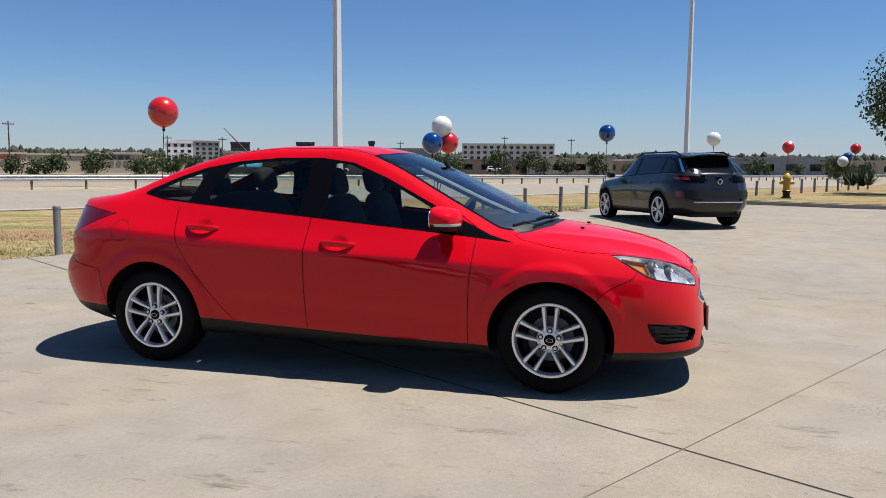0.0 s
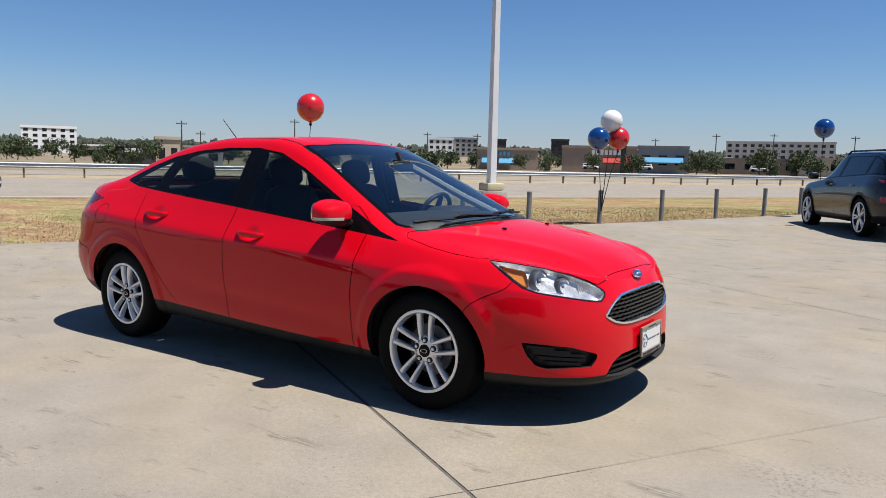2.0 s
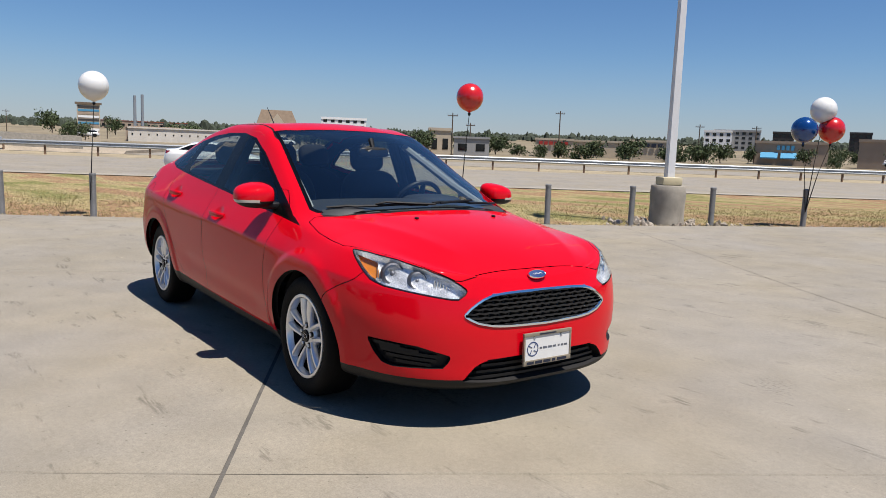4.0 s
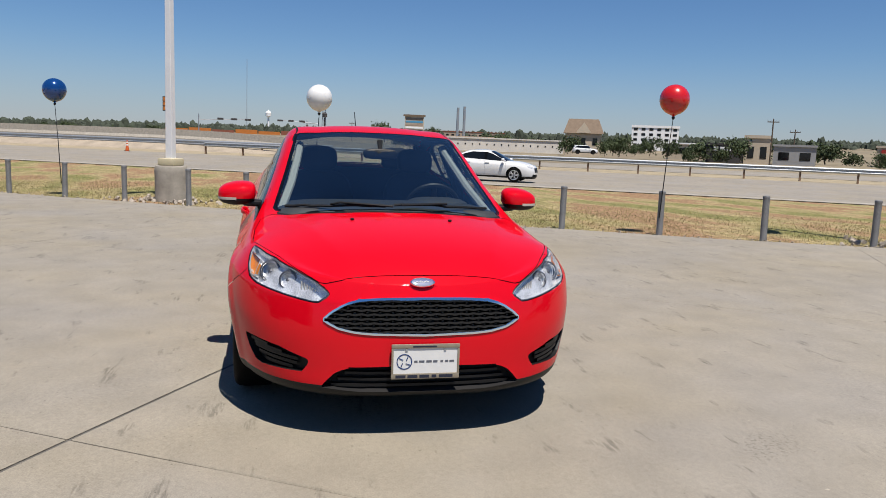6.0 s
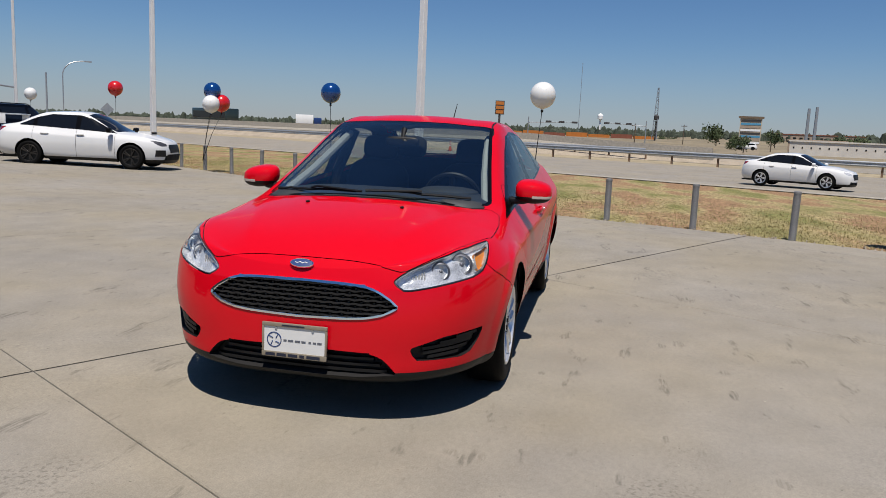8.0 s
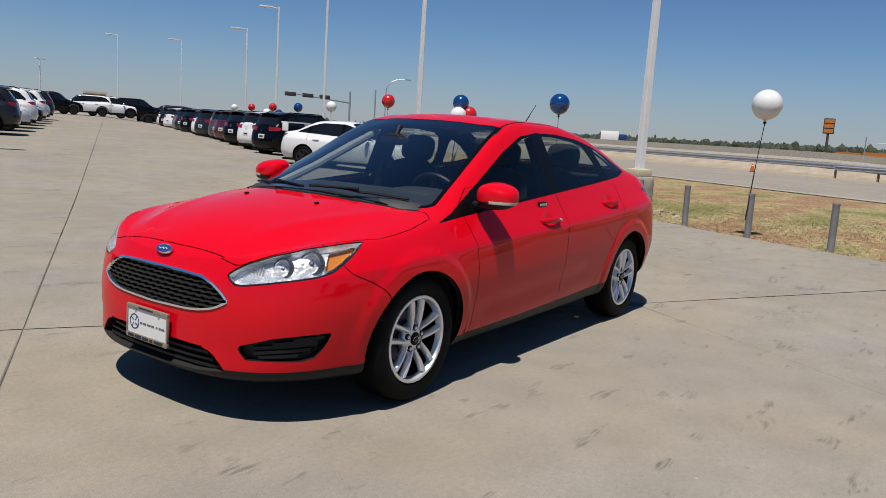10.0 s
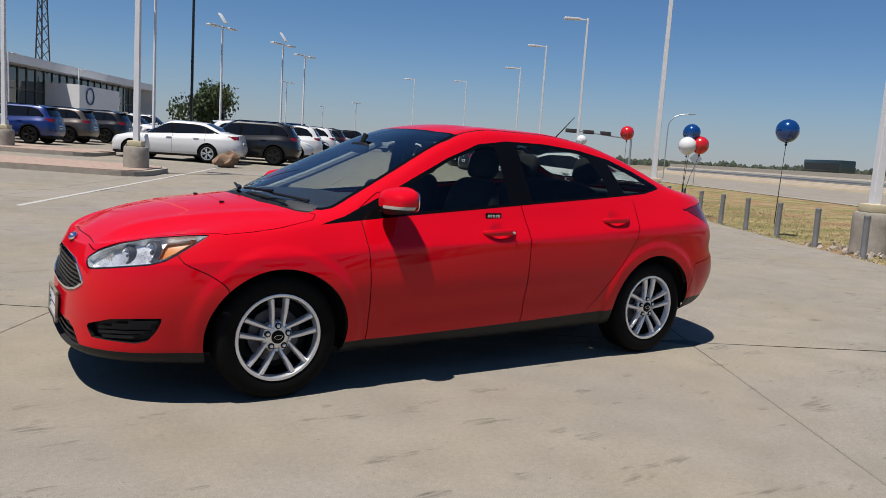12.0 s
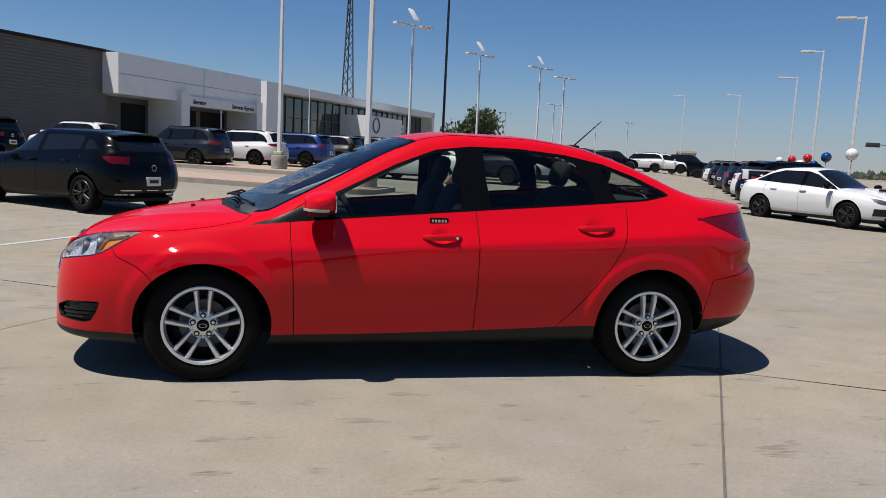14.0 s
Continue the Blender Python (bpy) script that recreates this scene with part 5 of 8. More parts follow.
    bm = blob(bmesh.new(), (0.50, 0, 1.275), (0.02, 0.115, 0.035), 0.6, 20, 8)
    tube(bm, (0.50, 0, 1.29), (0.46, 0, 1.36), 0.012, 0.02, 8)
    part("rear_view_mirror", bm, M["black_plastic"], car)
    for sg in (1, -1):
        bm = bmesh.new()
        pipe(bm, [(-0.22, 0.76 * sg, 0.6), (-0.22, 0.715 * sg, 1.0), (-0.20, 0.57 * sg, 1.34)], 0.04, 8)
        part("pillar_trim", bm, M["interior"], car)
        bm = bmesh.new()
        pipe(bm, [(0.93, 0.645 * sg, 0.925), (0.6, 0.58 * sg, 1.07), (0.3, 0.535 * sg, 1.215), (0.08, 0.51 * sg, 1.315)], 0.026, 8)
        part("pillar_trim", bm, M["headliner"], car)


saloon_details()

# ---- ground ----


def sheet(name, us, vs, z, material, label, category, kind="structure"):
    """A piece of ground in road coordinates that follows the land; z lies above it. vs may be a function of u."""
    bm = bmesh.new()
    g = []
    for u in us:
        row = []
        for v in (vs(u) if callable(vs) else vs):
            p = uv(u, v)
            row.append(bm.verts.new((p.x, p.y, float(ground_z(p.x, p.y)) + (z(p.x, p.y, u) if callable(z) else z))))
        g.append(row)
    for a, b in zip(g, g[1:]):
        for j in range(len(a) - 1):
            bm.faces.new((a[j], a[j + 1], b[j + 1], b[j]))
    for f in bm.faces:
        f.normal_update()
        if f.normal.z < 0:
            f.normal_flip()
    return tagged(link_mesh(name, bm, material), label, category, kind=kind)


def edge_v(u):
    """Where the concrete ends and the grass begins."""
    return 7.35 + 0.0032 * min(max(u + 3, -22), 20) ** 2


span = [-1500, -900, -500, -300, -200, -140, -100, -75, -55, -40, -30, -22, -16, -11, -7, -3.5, 0, 3.5, 7, 11, 16, 22, 30, 40, 55, 75, 100, 140, 200, 300, 500, 900, 1800]
wide = [-1500, -700, -400, -250, -160, -110, -80, -60, -45, -34, -26, -20, -15, -11, -7, -3, 0, 4, 8.6, 12, 17, 23, 30, 38, 47, 56, 70, 90, 120, 170, 250, 400, 700, 1500]
M["far_land"] = mat("dry_far_land", (0.1728, 0.1408, 0.0896), 0.95, var=0.35, scale=0.03)
sheet("ground", span, wide, -0.16, M["far_land"], "wide dry open land reaching the horizon", "ground")
near = [-140, -110, -85, -65, -50, -40, -32, -26, -21, -17, -13, -10, -7, -4, -1, 2, 5, 8, 11, 14, 17, 20, 23, 26, 30, 35, 42, 50, 65, 85, 120, 180]
sheet("grass_strip", near, lambda u: [edge_v(u) - 0.1 + k * (26.6 - edge_v(u)) / 7 for k in range(8)], -0.035, M["grass"], "dry patchy lawn strip between lot and road", "grass")
road_u = [-400, -260, -180] + near + [260, 400]
sheet("road", road_u, [26.7, 31, 36, 42, 48, 53.5], -0.03, M["road"], "pale concrete service road", "road")
sheet("road_kerb", road_u, [26.3, 26.75], 0.02, M["pedestal"], "low concrete road kerb", "kerb")
M["verge"] = mat("dry_verge", (0.256, 0.2112, 0.1344), 0.95, var=0.3, scale=0.5, bump=0.5, bump_scale=6)
sheet("verge", road_u, [53.5, 58, 64], -0.04, M["verge"], "dry pale grass verge behind the guardrail", "verge")
sheet("highway", road_u, [64, 72, 84], -0.02, M["road"], "far concrete highway lanes", "road")
sheet("lot_bed", [u for u in near if -110 <= u <= 65], lambda u: [-90, -70, -55, -45, -36, -28, -21, -15, -10, -5, 0, 4, edge_v(u)], lambda x, y, u: -0.010 if y > -6 and -20 < u < 3 else -0.07, M["joint"], "dark joint bed under the concrete slabs", "pavement")


def lot_slabs():
    """Concrete slabs of about 5 by 4.6 m with open joints; the joint under the car is the wide one."""
    lot = thing("pavement", pose(0, 0, 0), "pale sun-bleached concrete parking lot in large slabs", "pavement", kind="structure")
    du, dv, skew, slant = 4.98, 4.596, 0.028, 0.043
    limit = lambda u: edge_v(u) + slant * u  # noqa: E731
    for i in range(-22, 13):
        for j in range(-14, 4):
            u0, u1 = -0.315 + i * du, -0.315 + (i + 1) * du
            v0, v1 = -2.557 + j * dv, -2.557 + (j + 1) * dv
            g0, g1 = (0.010 if i == 0 else 0.004), (0.010 if i == -1 else 0.004)
            a, b, c, d = u0 + g0, u1 - g1, v0 + 0.0038, v1 - 0.0038
            if v0 > limit((u0 + u1) / 2) - 0.3:
                continue
            n = 6
            cols = []
            bm = bmesh.new()
            for k in range(n + 1):
                u = a + (b - a) * k / n
                hi = limit(u) if d > limit((u0 + u1) / 2) - 0.3 else min(d, limit(u))
                ring = []
                for q, drop in ((0, -0.02), (0, -0.006), (0.006, 0), (hi - c - 0.006, 0), (hi - c, -0.006), (hi - c, -0.02)):
                    p = uv(u + skew * (c + q), c + q - slant * u)
                    dz = -0.006 if (k in (0, n)) else 0.0
                    ring.append(bm.verts.new((p.x, p.y, float(ground_z(p.x, p.y)) + min(drop, dz if drop == 0 else drop))))
                cols.append(ring)
            for p, q in zip(cols, cols[1:]):
                for k in range(5):
                    bm.faces.new((p[k], q[k], q[k + 1], p[k + 1]))
            for f in bm.faces:
                f.normal_update()
                if f.normal.z < -0.1:
                    f.normal_flip()
            part("slab", bm, M["concrete"], lot, smooth=False)
    return lot

# ---- bollards, poles, balloons ----


def row_u(k):
    """Bollards stand about 1.54 m apart, wider towards the lot's far end, with one gap at the light pole."""
    if k > 5:
        return 8.77 + 1.93 * (k - 6) if k < 10 else 16.2 + 1.67 * (k - 10)
    if k > 0:
        return -1.17 + 1.6 * k
    return -1.08 + 1.537 * k + (0.33 if k < -3 else 0.09 if k == -3 else 0.0)


def row_v(k):
    return edge_v(row_u(k)) + 0.32


def on_land(p, dz=0.0):
    return Matrix.Translation((p.x, p.y, float(ground_z(p.x, p.y)) + dz))


def bollard_mesh():
    b = thing("bollard", pose(0, 0, 0), "grey galvanised steel pipe bollard at the lawn edge", "bollard", "bollards along the lot edge")
    bm = bmesh.new()
    lathe(bm, [(0.056, -0.1), (0.056, 0.0), (0.052, 0.01), (0.052, 0.68), (0.054, 0.68)], 20)
    part("post", bm, M["bollard_steel"], b)
    bm = bmesh.new()
    lathe(bm, [(0.0545, 0.68), (0.0555, 0.705), (0.051, 0.718), (0.03, 0.726), (0.0005, 0.728)], 20)
    part("cap", bm, M["bollard_steel"], b)
    return b


first = bollard_mesh()
for k in range(-34, 26):
    p = uv(row_u(k), row_v(k) if k < 14 else 7.6)
    m = on_land(p, -0.03) @ pose(0, 0, 0, random.uniform(-1.2, 1.2), random.uniform(-1.2, 1.2), 0)
    if k == -34:
        first.matrix_basis = m
    else:
        copy_thing(first, m)

M["balloon_red"] = mat("red_balloon", (0.4608, 0.00768, 0.00768), 0.25, coat=0.7)
M["balloon_white"] = mat("white_balloon", (0.608, 0.608, 0.5928), 0.28, coat=0.6)
M["balloon_blue"] = mat("blue_balloon", (0.00384, 0.048, 0.192), 0.18, 0.35, coat=1.0)


def balloon(colour, foot, at, r=0.235):
    """A round balloon with neck, knot and a thin stick down to its bollard."""
    b = thing("balloon", Matrix.Translation(at), {"red": "glossy red round balloon on a thin stick", "white": "white round balloon on a thin stick", "blue": "metallic blue round balloon on a thin stick"}[colour], "balloon", "balloons along the lot edge")
    bm = bmesh.new()
    prof = []
    for a in np.linspace(90, -78, 18):
        c, s = math.cos(radians(a)), math.sin(radians(a))
        prof.append((max(r * c, 0.0004), r * s * (1.0 if s > 0 else 1.06)))
    prof += [(0.018, -r * 1.12), (0.020, -r * 1.17), (0.012, -r * 1.18)]
    lathe(bm, prof, 36)
    bmesh.ops.recalc_face_normals(bm, faces=bm.faces)
    part("skin", bm, M["balloon_" + colour], b)
    bm = bmesh.new()
    lathe(bm, [(0.024, -r * 1.16), (0.026, -r * 1.26), (0.010, -r * 1.36)], 12)
    part("neck_clip", bm, M["black_plastic"], b)
    bm = bmesh.new()
    f = Vector(foot) - Vector(at)
    tube(bm, (0, 0, -r * 1.3), f * 0.5 + Vector((0, 0, -0.04)), 0.006, 0.006, 6)
    tube(bm, f * 0.5 + Vector((0, 0, -0.04)), f, 0.008, 0.010, 6)
    part("stick", bm, M["black_plastic"], b)


def bollard_foot(k):
    p = uv(row_u(k), row_v(k) if k < 14 else 7.6)
    return (p.x + 0.05, p.y - 0.05, float(ground_z(p.x, p.y)) + 0.25)


for colour, k, at in (
        ("red", 2, (-5.73, 5.54, 2.21)), ("white", -2, (-8.74, 0.09, 2.12)), ("blue", -6, (-11.92, -5.20, 2.18)),
        ("blue", -10, (-14.27, -9.58, 2.23)), ("white", -10, (-14.05, -9.50, 1.87)), ("red", -10, (-14.42, -9.38, 1.91)),
        ("blue", 6, (-2.84, 11.20, 1.91)), ("white", 6, (-2.74, 11.62, 2.30)), ("red", 6, (-2.62, 11.75, 1.94)),
        ("red", -14, (-16.92, -14.51, 2.33)), ("white", -18, (-21.21, -21.39, 2.19)), ("blue", -22, (-24.25, -26.69, 2.16)),
        ("red", -26, (-27.2, -31.9, 2.2)), ("white", -26, (-27.0, -32.2, 1.85)), ("blue", -26, (-27.4, -31.6, 1.85)), ("red", -30, (-30.2, -37.3, 2.2)), ("white", -34, (-33.1, -42.6, 2.2)),
        ("blue", 10, (0.66, 17.0, 2.39)), ("white", 14, (3.99, 22.97, 2.47)), ("red", 18, (7.28, 28.42, 2.34)), ("blue", 22, (10.72, 33.84, 2.03)), ("red", 22, (11.1, 34.1, 2.45)), ("white", 22, (10.5, 33.7, 1.85))):
    balloon(colour, bollard_foot(k) if -11 < k < 7 else (at[0], at[1], float(ground_z(at[0], at[1])) + 0.3), at)


def light_pole(p, heading, height=8.7, pedestal=True, head="single", col=None, group="light poles"):
    """A tapered square pole on a round concrete pedestal, with flat lamp heads on arms."""
    base = thing("light_pole", on_land(p) @ pose(0, 0, 0, 0, 0, heading), "white square steel light pole on a round concrete base" if pedestal else "slim white light pole with a flat lamp head", "light pole", group)
    z0 = 0.0
    if pedestal:
        bm = bmesh.new()
        prof = [(0.345, -0.3)] + [(0.318 + 0.01 * random.random(), 0.115 * k) for k in range(6)] + [(0.318, 0.68), (0.306, 0.705), (0.0005, 0.71)]
        lathe(bm, prof, 28)
        part("pedestal", bm, M["pedestal"], base, "worn round concrete pedestal")
        bm = bmesh.new()
        box(bm, -0.19, 0.19, -0.19, 0.19, 0.707, 0.86, 0.03)
        part("base_cover", bm, M["beige"], base, "beige base cover")
        z0 = 0.83
    bm = bmesh.new()
    w0, w1 = (0.078, 0.05) if pedestal else (0.06, 0.045)
    pts = [[bm.verts.new((sx * w, sy * w, z)) for sx, sy in ((-1, -1), (1, -1), (1, 1), (-1, 1))] for z, w in ((z0, w0), (height, w1))]
    for k in range(4):
        bm.faces.new((pts[0][k], pts[0][(k + 1) % 4], pts[1][(k + 1) % 4], pts[1][k]))
    bm.faces.new(pts[1])
    bmesh.ops.bevel(bm, geom=[e for e in bm.edges if abs(e.verts[0].co.z - e.verts[1].co.z) > 1], offset=0.012, segments=2, affect="EDGES")
    part("shaft", bm, col or M["white_paint"], base)
    if head == "triple":
        bm = bmesh.new()
        box(bm, -0.22, 0.22, -0.04, 0.04, -0.35, 0.35, 0.02)
        bm.transform(pose(0, 0, height + 0.42, 35, 0, 20))
        part("flood_head", bm, M["white_paint"], base, "tilted square flood lamp")
    for sg in {"single": (1,), "double": (1, -1), "triple": (1, -1), "none": ()}[head]:
        bm = bmesh.new()
        box(bm, min(0.05 * sg, 0.45 * sg), max(0.05 * sg, 0.45 * sg), -0.03, 0.03, height - 0.12, height - 0.05, 0.01)
        arm = part("arm", bm, M["white_paint"], base)
        bm = bmesh.new()
        box(bm, min(0.4 * sg, 1.15 * sg), max(0.4 * sg, 1.15 * sg), -0.16, 0.16, height - 0.13, height - 0.03, 0.02)
        part("lamp_head", bm, M["white_paint"], base)
    return base


INWARD = math.degrees(ALONG) - 90
for n, u in enumerate((20.85, 6.03, -7.8, -19.7, -32.0, -41.8, -50.9)):
    light_pole(uv(u, {20.85: 7.93, 6.03: 8.17, -7.8: 8.4, -19.7: 8.55}.get(u, 8.9)), INWARD, 8.1 if u > -45 else 7.7, u > -25, "single")
for x, y in ((-38.4, -56.4), (-40.2, -69.3)):
    light_pole(Vector((x, y, 0)), INWARD, 7.9, False, "single")
light_pole(Vector((-1.44, -17.2, 0)), INWARD, 9.5, True, "double")
light_pole(Vector((1.15, -26.7, 0)), INWARD, 9.5, True, "double")
for u, v in ((-30.8, -11.1), (-42.1, -10.6), (-49.1, -8.0), (-56.2, -7.3), (-106, -23), (-143, -13.5), (-123, -6.3), (-88, -13)):
    light_pole(uv(u, v), INWARD + 58, 7.2, False, "double" if u < -50 else "triple", group="far light poles")
for u, v in ((-48.5, -33.4), (-60, -31.5), (-74, -31.5)):
    light_pole(uv(u, v), INWARD - 90, 5.9, False, "single", group="entrance light poles")
light_pole(Vector((-6.9, -33.0, 0)), INWARD, 12.0, False, "none", M["black_pole"])
# loose pale rubble round the two nearest pedestals and along the lawn edge
def rubble(name, spots, label, spread, size):
    bm = bmesh.new()
    for (u, v, n) in spots:
        for _ in range(n):
            p = uv(u + random.gauss(0, spread[0]), v + random.gauss(0, spread[1]))
            s = random.uniform(*size)
            r = bmesh.ops.create_icosphere(bm, subdivisions=1, radius=s, matrix=on_land(p, -0.02) @ pose(0, 0, 0, random.uniform(0, 360), random.uniform(0, 360), 0) @ Matrix.Diagonal((1.3, 0.8, 0.5, 1)))
            for w in r["verts"]:
                w.co += Vector((random.uniform(-1, 1), random.uniform(-1, 1), random.uniform(-1, 1))) * s * 0.2
    return tagged(link_mesh(name, bm, M["rubble"], smooth=False), label, "rubble", kind="stuff")


rubble("rubble", [(6.03, 8.05, 90), (-7.8, 8.3, 90)], "broken pale concrete rubble round the pole bases", (0.55, 0.30), (0.02, 0.09))
rubble("gravel", [(u, edge_v(u) + 0.12, 16) for u in np.arange(-22, 14, 0.8)], "loose pale gravel along the lawn edge", (0.5, 0.10), (0.008, 0.028))

# ---- other vehicles ----


def car_spec(kind, L, W, H, wb, fo, sloped=False):
    """Rails of a plain saloon, hatchback or SUV from its main sizes."""
    hw, f, r = W / 2, wb / 2 + fo, -(L - wb / 2 - fo)
    xf, xr = wb / 2 + 0.12, -wb / 2 - 0.12
    tall = 1.0 if kind == "saloon" else 1.10 if kind == "suv" else 1.02
    zb = 0.17 if kind == "saloon" else 0.22 if kind == "suv" else 0.18
    z = lambda q: q * tall  # noqa: E731
    rails = [
        {"mid": [(xr, hw * 0.80, zb + 0.05), (0, hw * 0.84, zb + 0.02), (xf, hw * 0.82, zb)], "nose": (f - 0.08, zb, zb, zb), "tail": (r + 0.12, zb + 0.06, zb + 0.06, zb + 0.06)},
        {"mid": [(xr, hw * 0.94, z(0.32)), (0, hw * 0.925, z(0.27)), (xf, hw * 0.94, z(0.27))], "nose": (f - 0.02, z(0.26), z(0.25), z(0.25)), "tail": (r + 0.03, z(0.36), z(0.38), z(0.38))},
        {"mid": [(xr, hw * 0.985, z(0.46)), (0, hw * 0.965, z(0.41)), (xf, hw * 0.985, z(0.42))], "nose": (f, z(0.40), z(0.38), z(0.38)), "tail": (r, z(0.48), z(0.50), z(0.50))},
        {"mid": [(xr, hw, z(0.66)), (0, hw * 0.99, z(0.61)), (xf, hw, z(0.62))], "nose": (f - 0.01, z(0.58), z(0.56), z(0.56)), "tail": (r + 0.02, z(0.66), z(0.68), z(0.68))},
        {"mid": [(xr, hw * 0.975, z(0.86)), (0, hw * 0.975, z(0.80)), (xf, hw * 0.97, z(0.76))], "nose": (f - 0.05, z(0.72), z(0.69), z(0.68)), "tail": (r + 0.07, z(0.86), z(0.86), z(0.86))},
        {"mid": [(xr, hw * 0.86, z(1.03)), (0, hw * 0.885, z(0.96)), (wb / 2 - 0.4, hw * 0.89, z(0.90)), (xf, hw * 0.89, z(0.86))], "nose": (f - 0.11, z(0.82), z(0.77), z(0.75)), "tail": (r + 0.10, z(1.02), z(1.03), z(1.03))},
    ]
    xb = wb / 2 - 0.30
    xh = xb - (0.80 if kind != "saloon" else 0.92)
    zr = H
    e = r + 0.10
    if kind == "saloon":
        back = [(e, 1.06), (e + 0.35, 1.10), (e + 0.55, 1.13), (e + 0.95, H - 0.16), (e + 1.3, H - 0.04)]
    elif kind == "hatch":
        back = [(e, 1.02), (e + 0.06, 1.12), (e + 0.36, H - 0.08), (e + 0.55, H - 0.03), (e + 0.9, H - 0.01)]
    else:
        back = [(e, 1.12), (e + 0.08, 1.22), (e + 0.34, H - 0.10), (e + 0.48, H - 0.04), (e + 0.9, H - 0.01)]
        if sloped:
            back = [(e, 1.08), (e + 0.07, 1.15), (e + 0.50, H - 0.12), (e + 0.66, H - 0.055), (e + 1.15, H - 0.01)]
    hood = [(xb + 0.32, z(0.97)), (xf + 0.15, z(0.94)), (f - 0.4, z(0.87)), (f - 0.2, z(0.80)), (f - 0.11, z(0.755))]
    tops = []
    for yk, dz, shift in ((0.635, 0.065, 0.10), (0.36, 0.015, 0.02), (0.0, 0.0, 0.0)):
        ln = [(x, hw * (yk + 0.07 * (q < H - 0.1)), q - dz * (0.5 if q < 1.2 else 1)) for x, q in back]
        ln += [(xh - 0.25, hw * yk, zr - dz - 0.005), (xh - shift, hw * yk * 1.02, zr - dz - 0.04), (xb - shift * 1.6, hw * (yk + 0.08 * (yk > 0)), z(1.0) - dz * 0.5), (xb + 0.14 - shift * 1.6, hw * (yk + 0.07 * (yk > 0)), z(0.975) - dz * 0.6)]
        ln += [(x, hw * max(yk - 0.03, 0), q - dz * 0.6) for x, q in hood]
        tops.append({"line": ln, "centre": yk == 0})
    return {"front": xf, "rear": xr, "edge": 5, "pow": (0.66, 0.9), "rpow": 0.5, "rails": rails, "tops": tops, "tight": {4: 0.4, 5: 0.7, 6: 0.6},
            "dims": (f, r, hw, xb, xh, e)}


PAINT = {
    "white": mat("white_car_paint", (0.5928, 0.5928, 0.5852), 0.4, coat=1.0, spec=0.2),
    "black": mat("black_car_paint", (0.0016, 0.0016, 0.00192), 0.16, coat=0.2, spec=0.14),
    "grey": mat("dark_grey_car_paint", (0.0115, 0.012, 0.0142), 0.35, 0.2, coat=0.8, spec=0.2),
    "silver": mat("silver_car_paint", (0.2176, 0.224, 0.2304), 0.35, 0.5, coat=1.0),
    "blue": mat("blue_car_paint", (0.00512, 0.0224, 0.128), 0.35, 0.2, coat=1.0),
    "maroon": mat("maroon_car_paint", (0.064, 0.00512, 0.00768), 0.35, 0.2, coat=1.0),
    "bronze": mat("bronze_grey_car_paint", (0.0768, 0.064, 0.0544), 0.35, 0.4, coat=1.0),
}
M["car_glass"] = mat("dark_car_glass", (0.0055, 0.0062, 0.0070), 0.04, spec=0.4, coat=0.25)


def wrap_band(P, y0, y1, z0, z1, end, lift=0.006, thick=0.02, n=15):
    """A low panel bent over a car's nose (end 1) or tail (end -1)."""
    Q = P[P[:, 0] * end > 0.8]

    def at(y, z):
        d = np.hypot(Q[:, 1] - abs(y), Q[:, 2] - z) + 1e-4
        k = np.argsort(d)[:4]
        return float((Q[k, 0] / d[k]).sum() / (1 / d[k]).sum())

    bm = bmesh.new()
    rows = []
    for y in np.linspace(y0, y1, n):
        a, b = at(y, z0) + end * lift, at(y, z1) + end * lift
        rows.append([bm.verts.new(p) for p in ((a, y, z0), (b, y, z1), (b - end * thick, y, z1), (a - end * thick, y, z0))])
    for p, q in zip(rows, rows[1:]):
        for k in range(4):
            bm.faces.new((p[k], p[(k + 1) % 4], q[(k + 1) % 4], q[k]))
    bm.faces.new(rows[0])
    bm.faces.new(rows[-1][::-1])
    bmesh.ops.recalc_face_normals(bm, faces=bm.faces)
    return bm


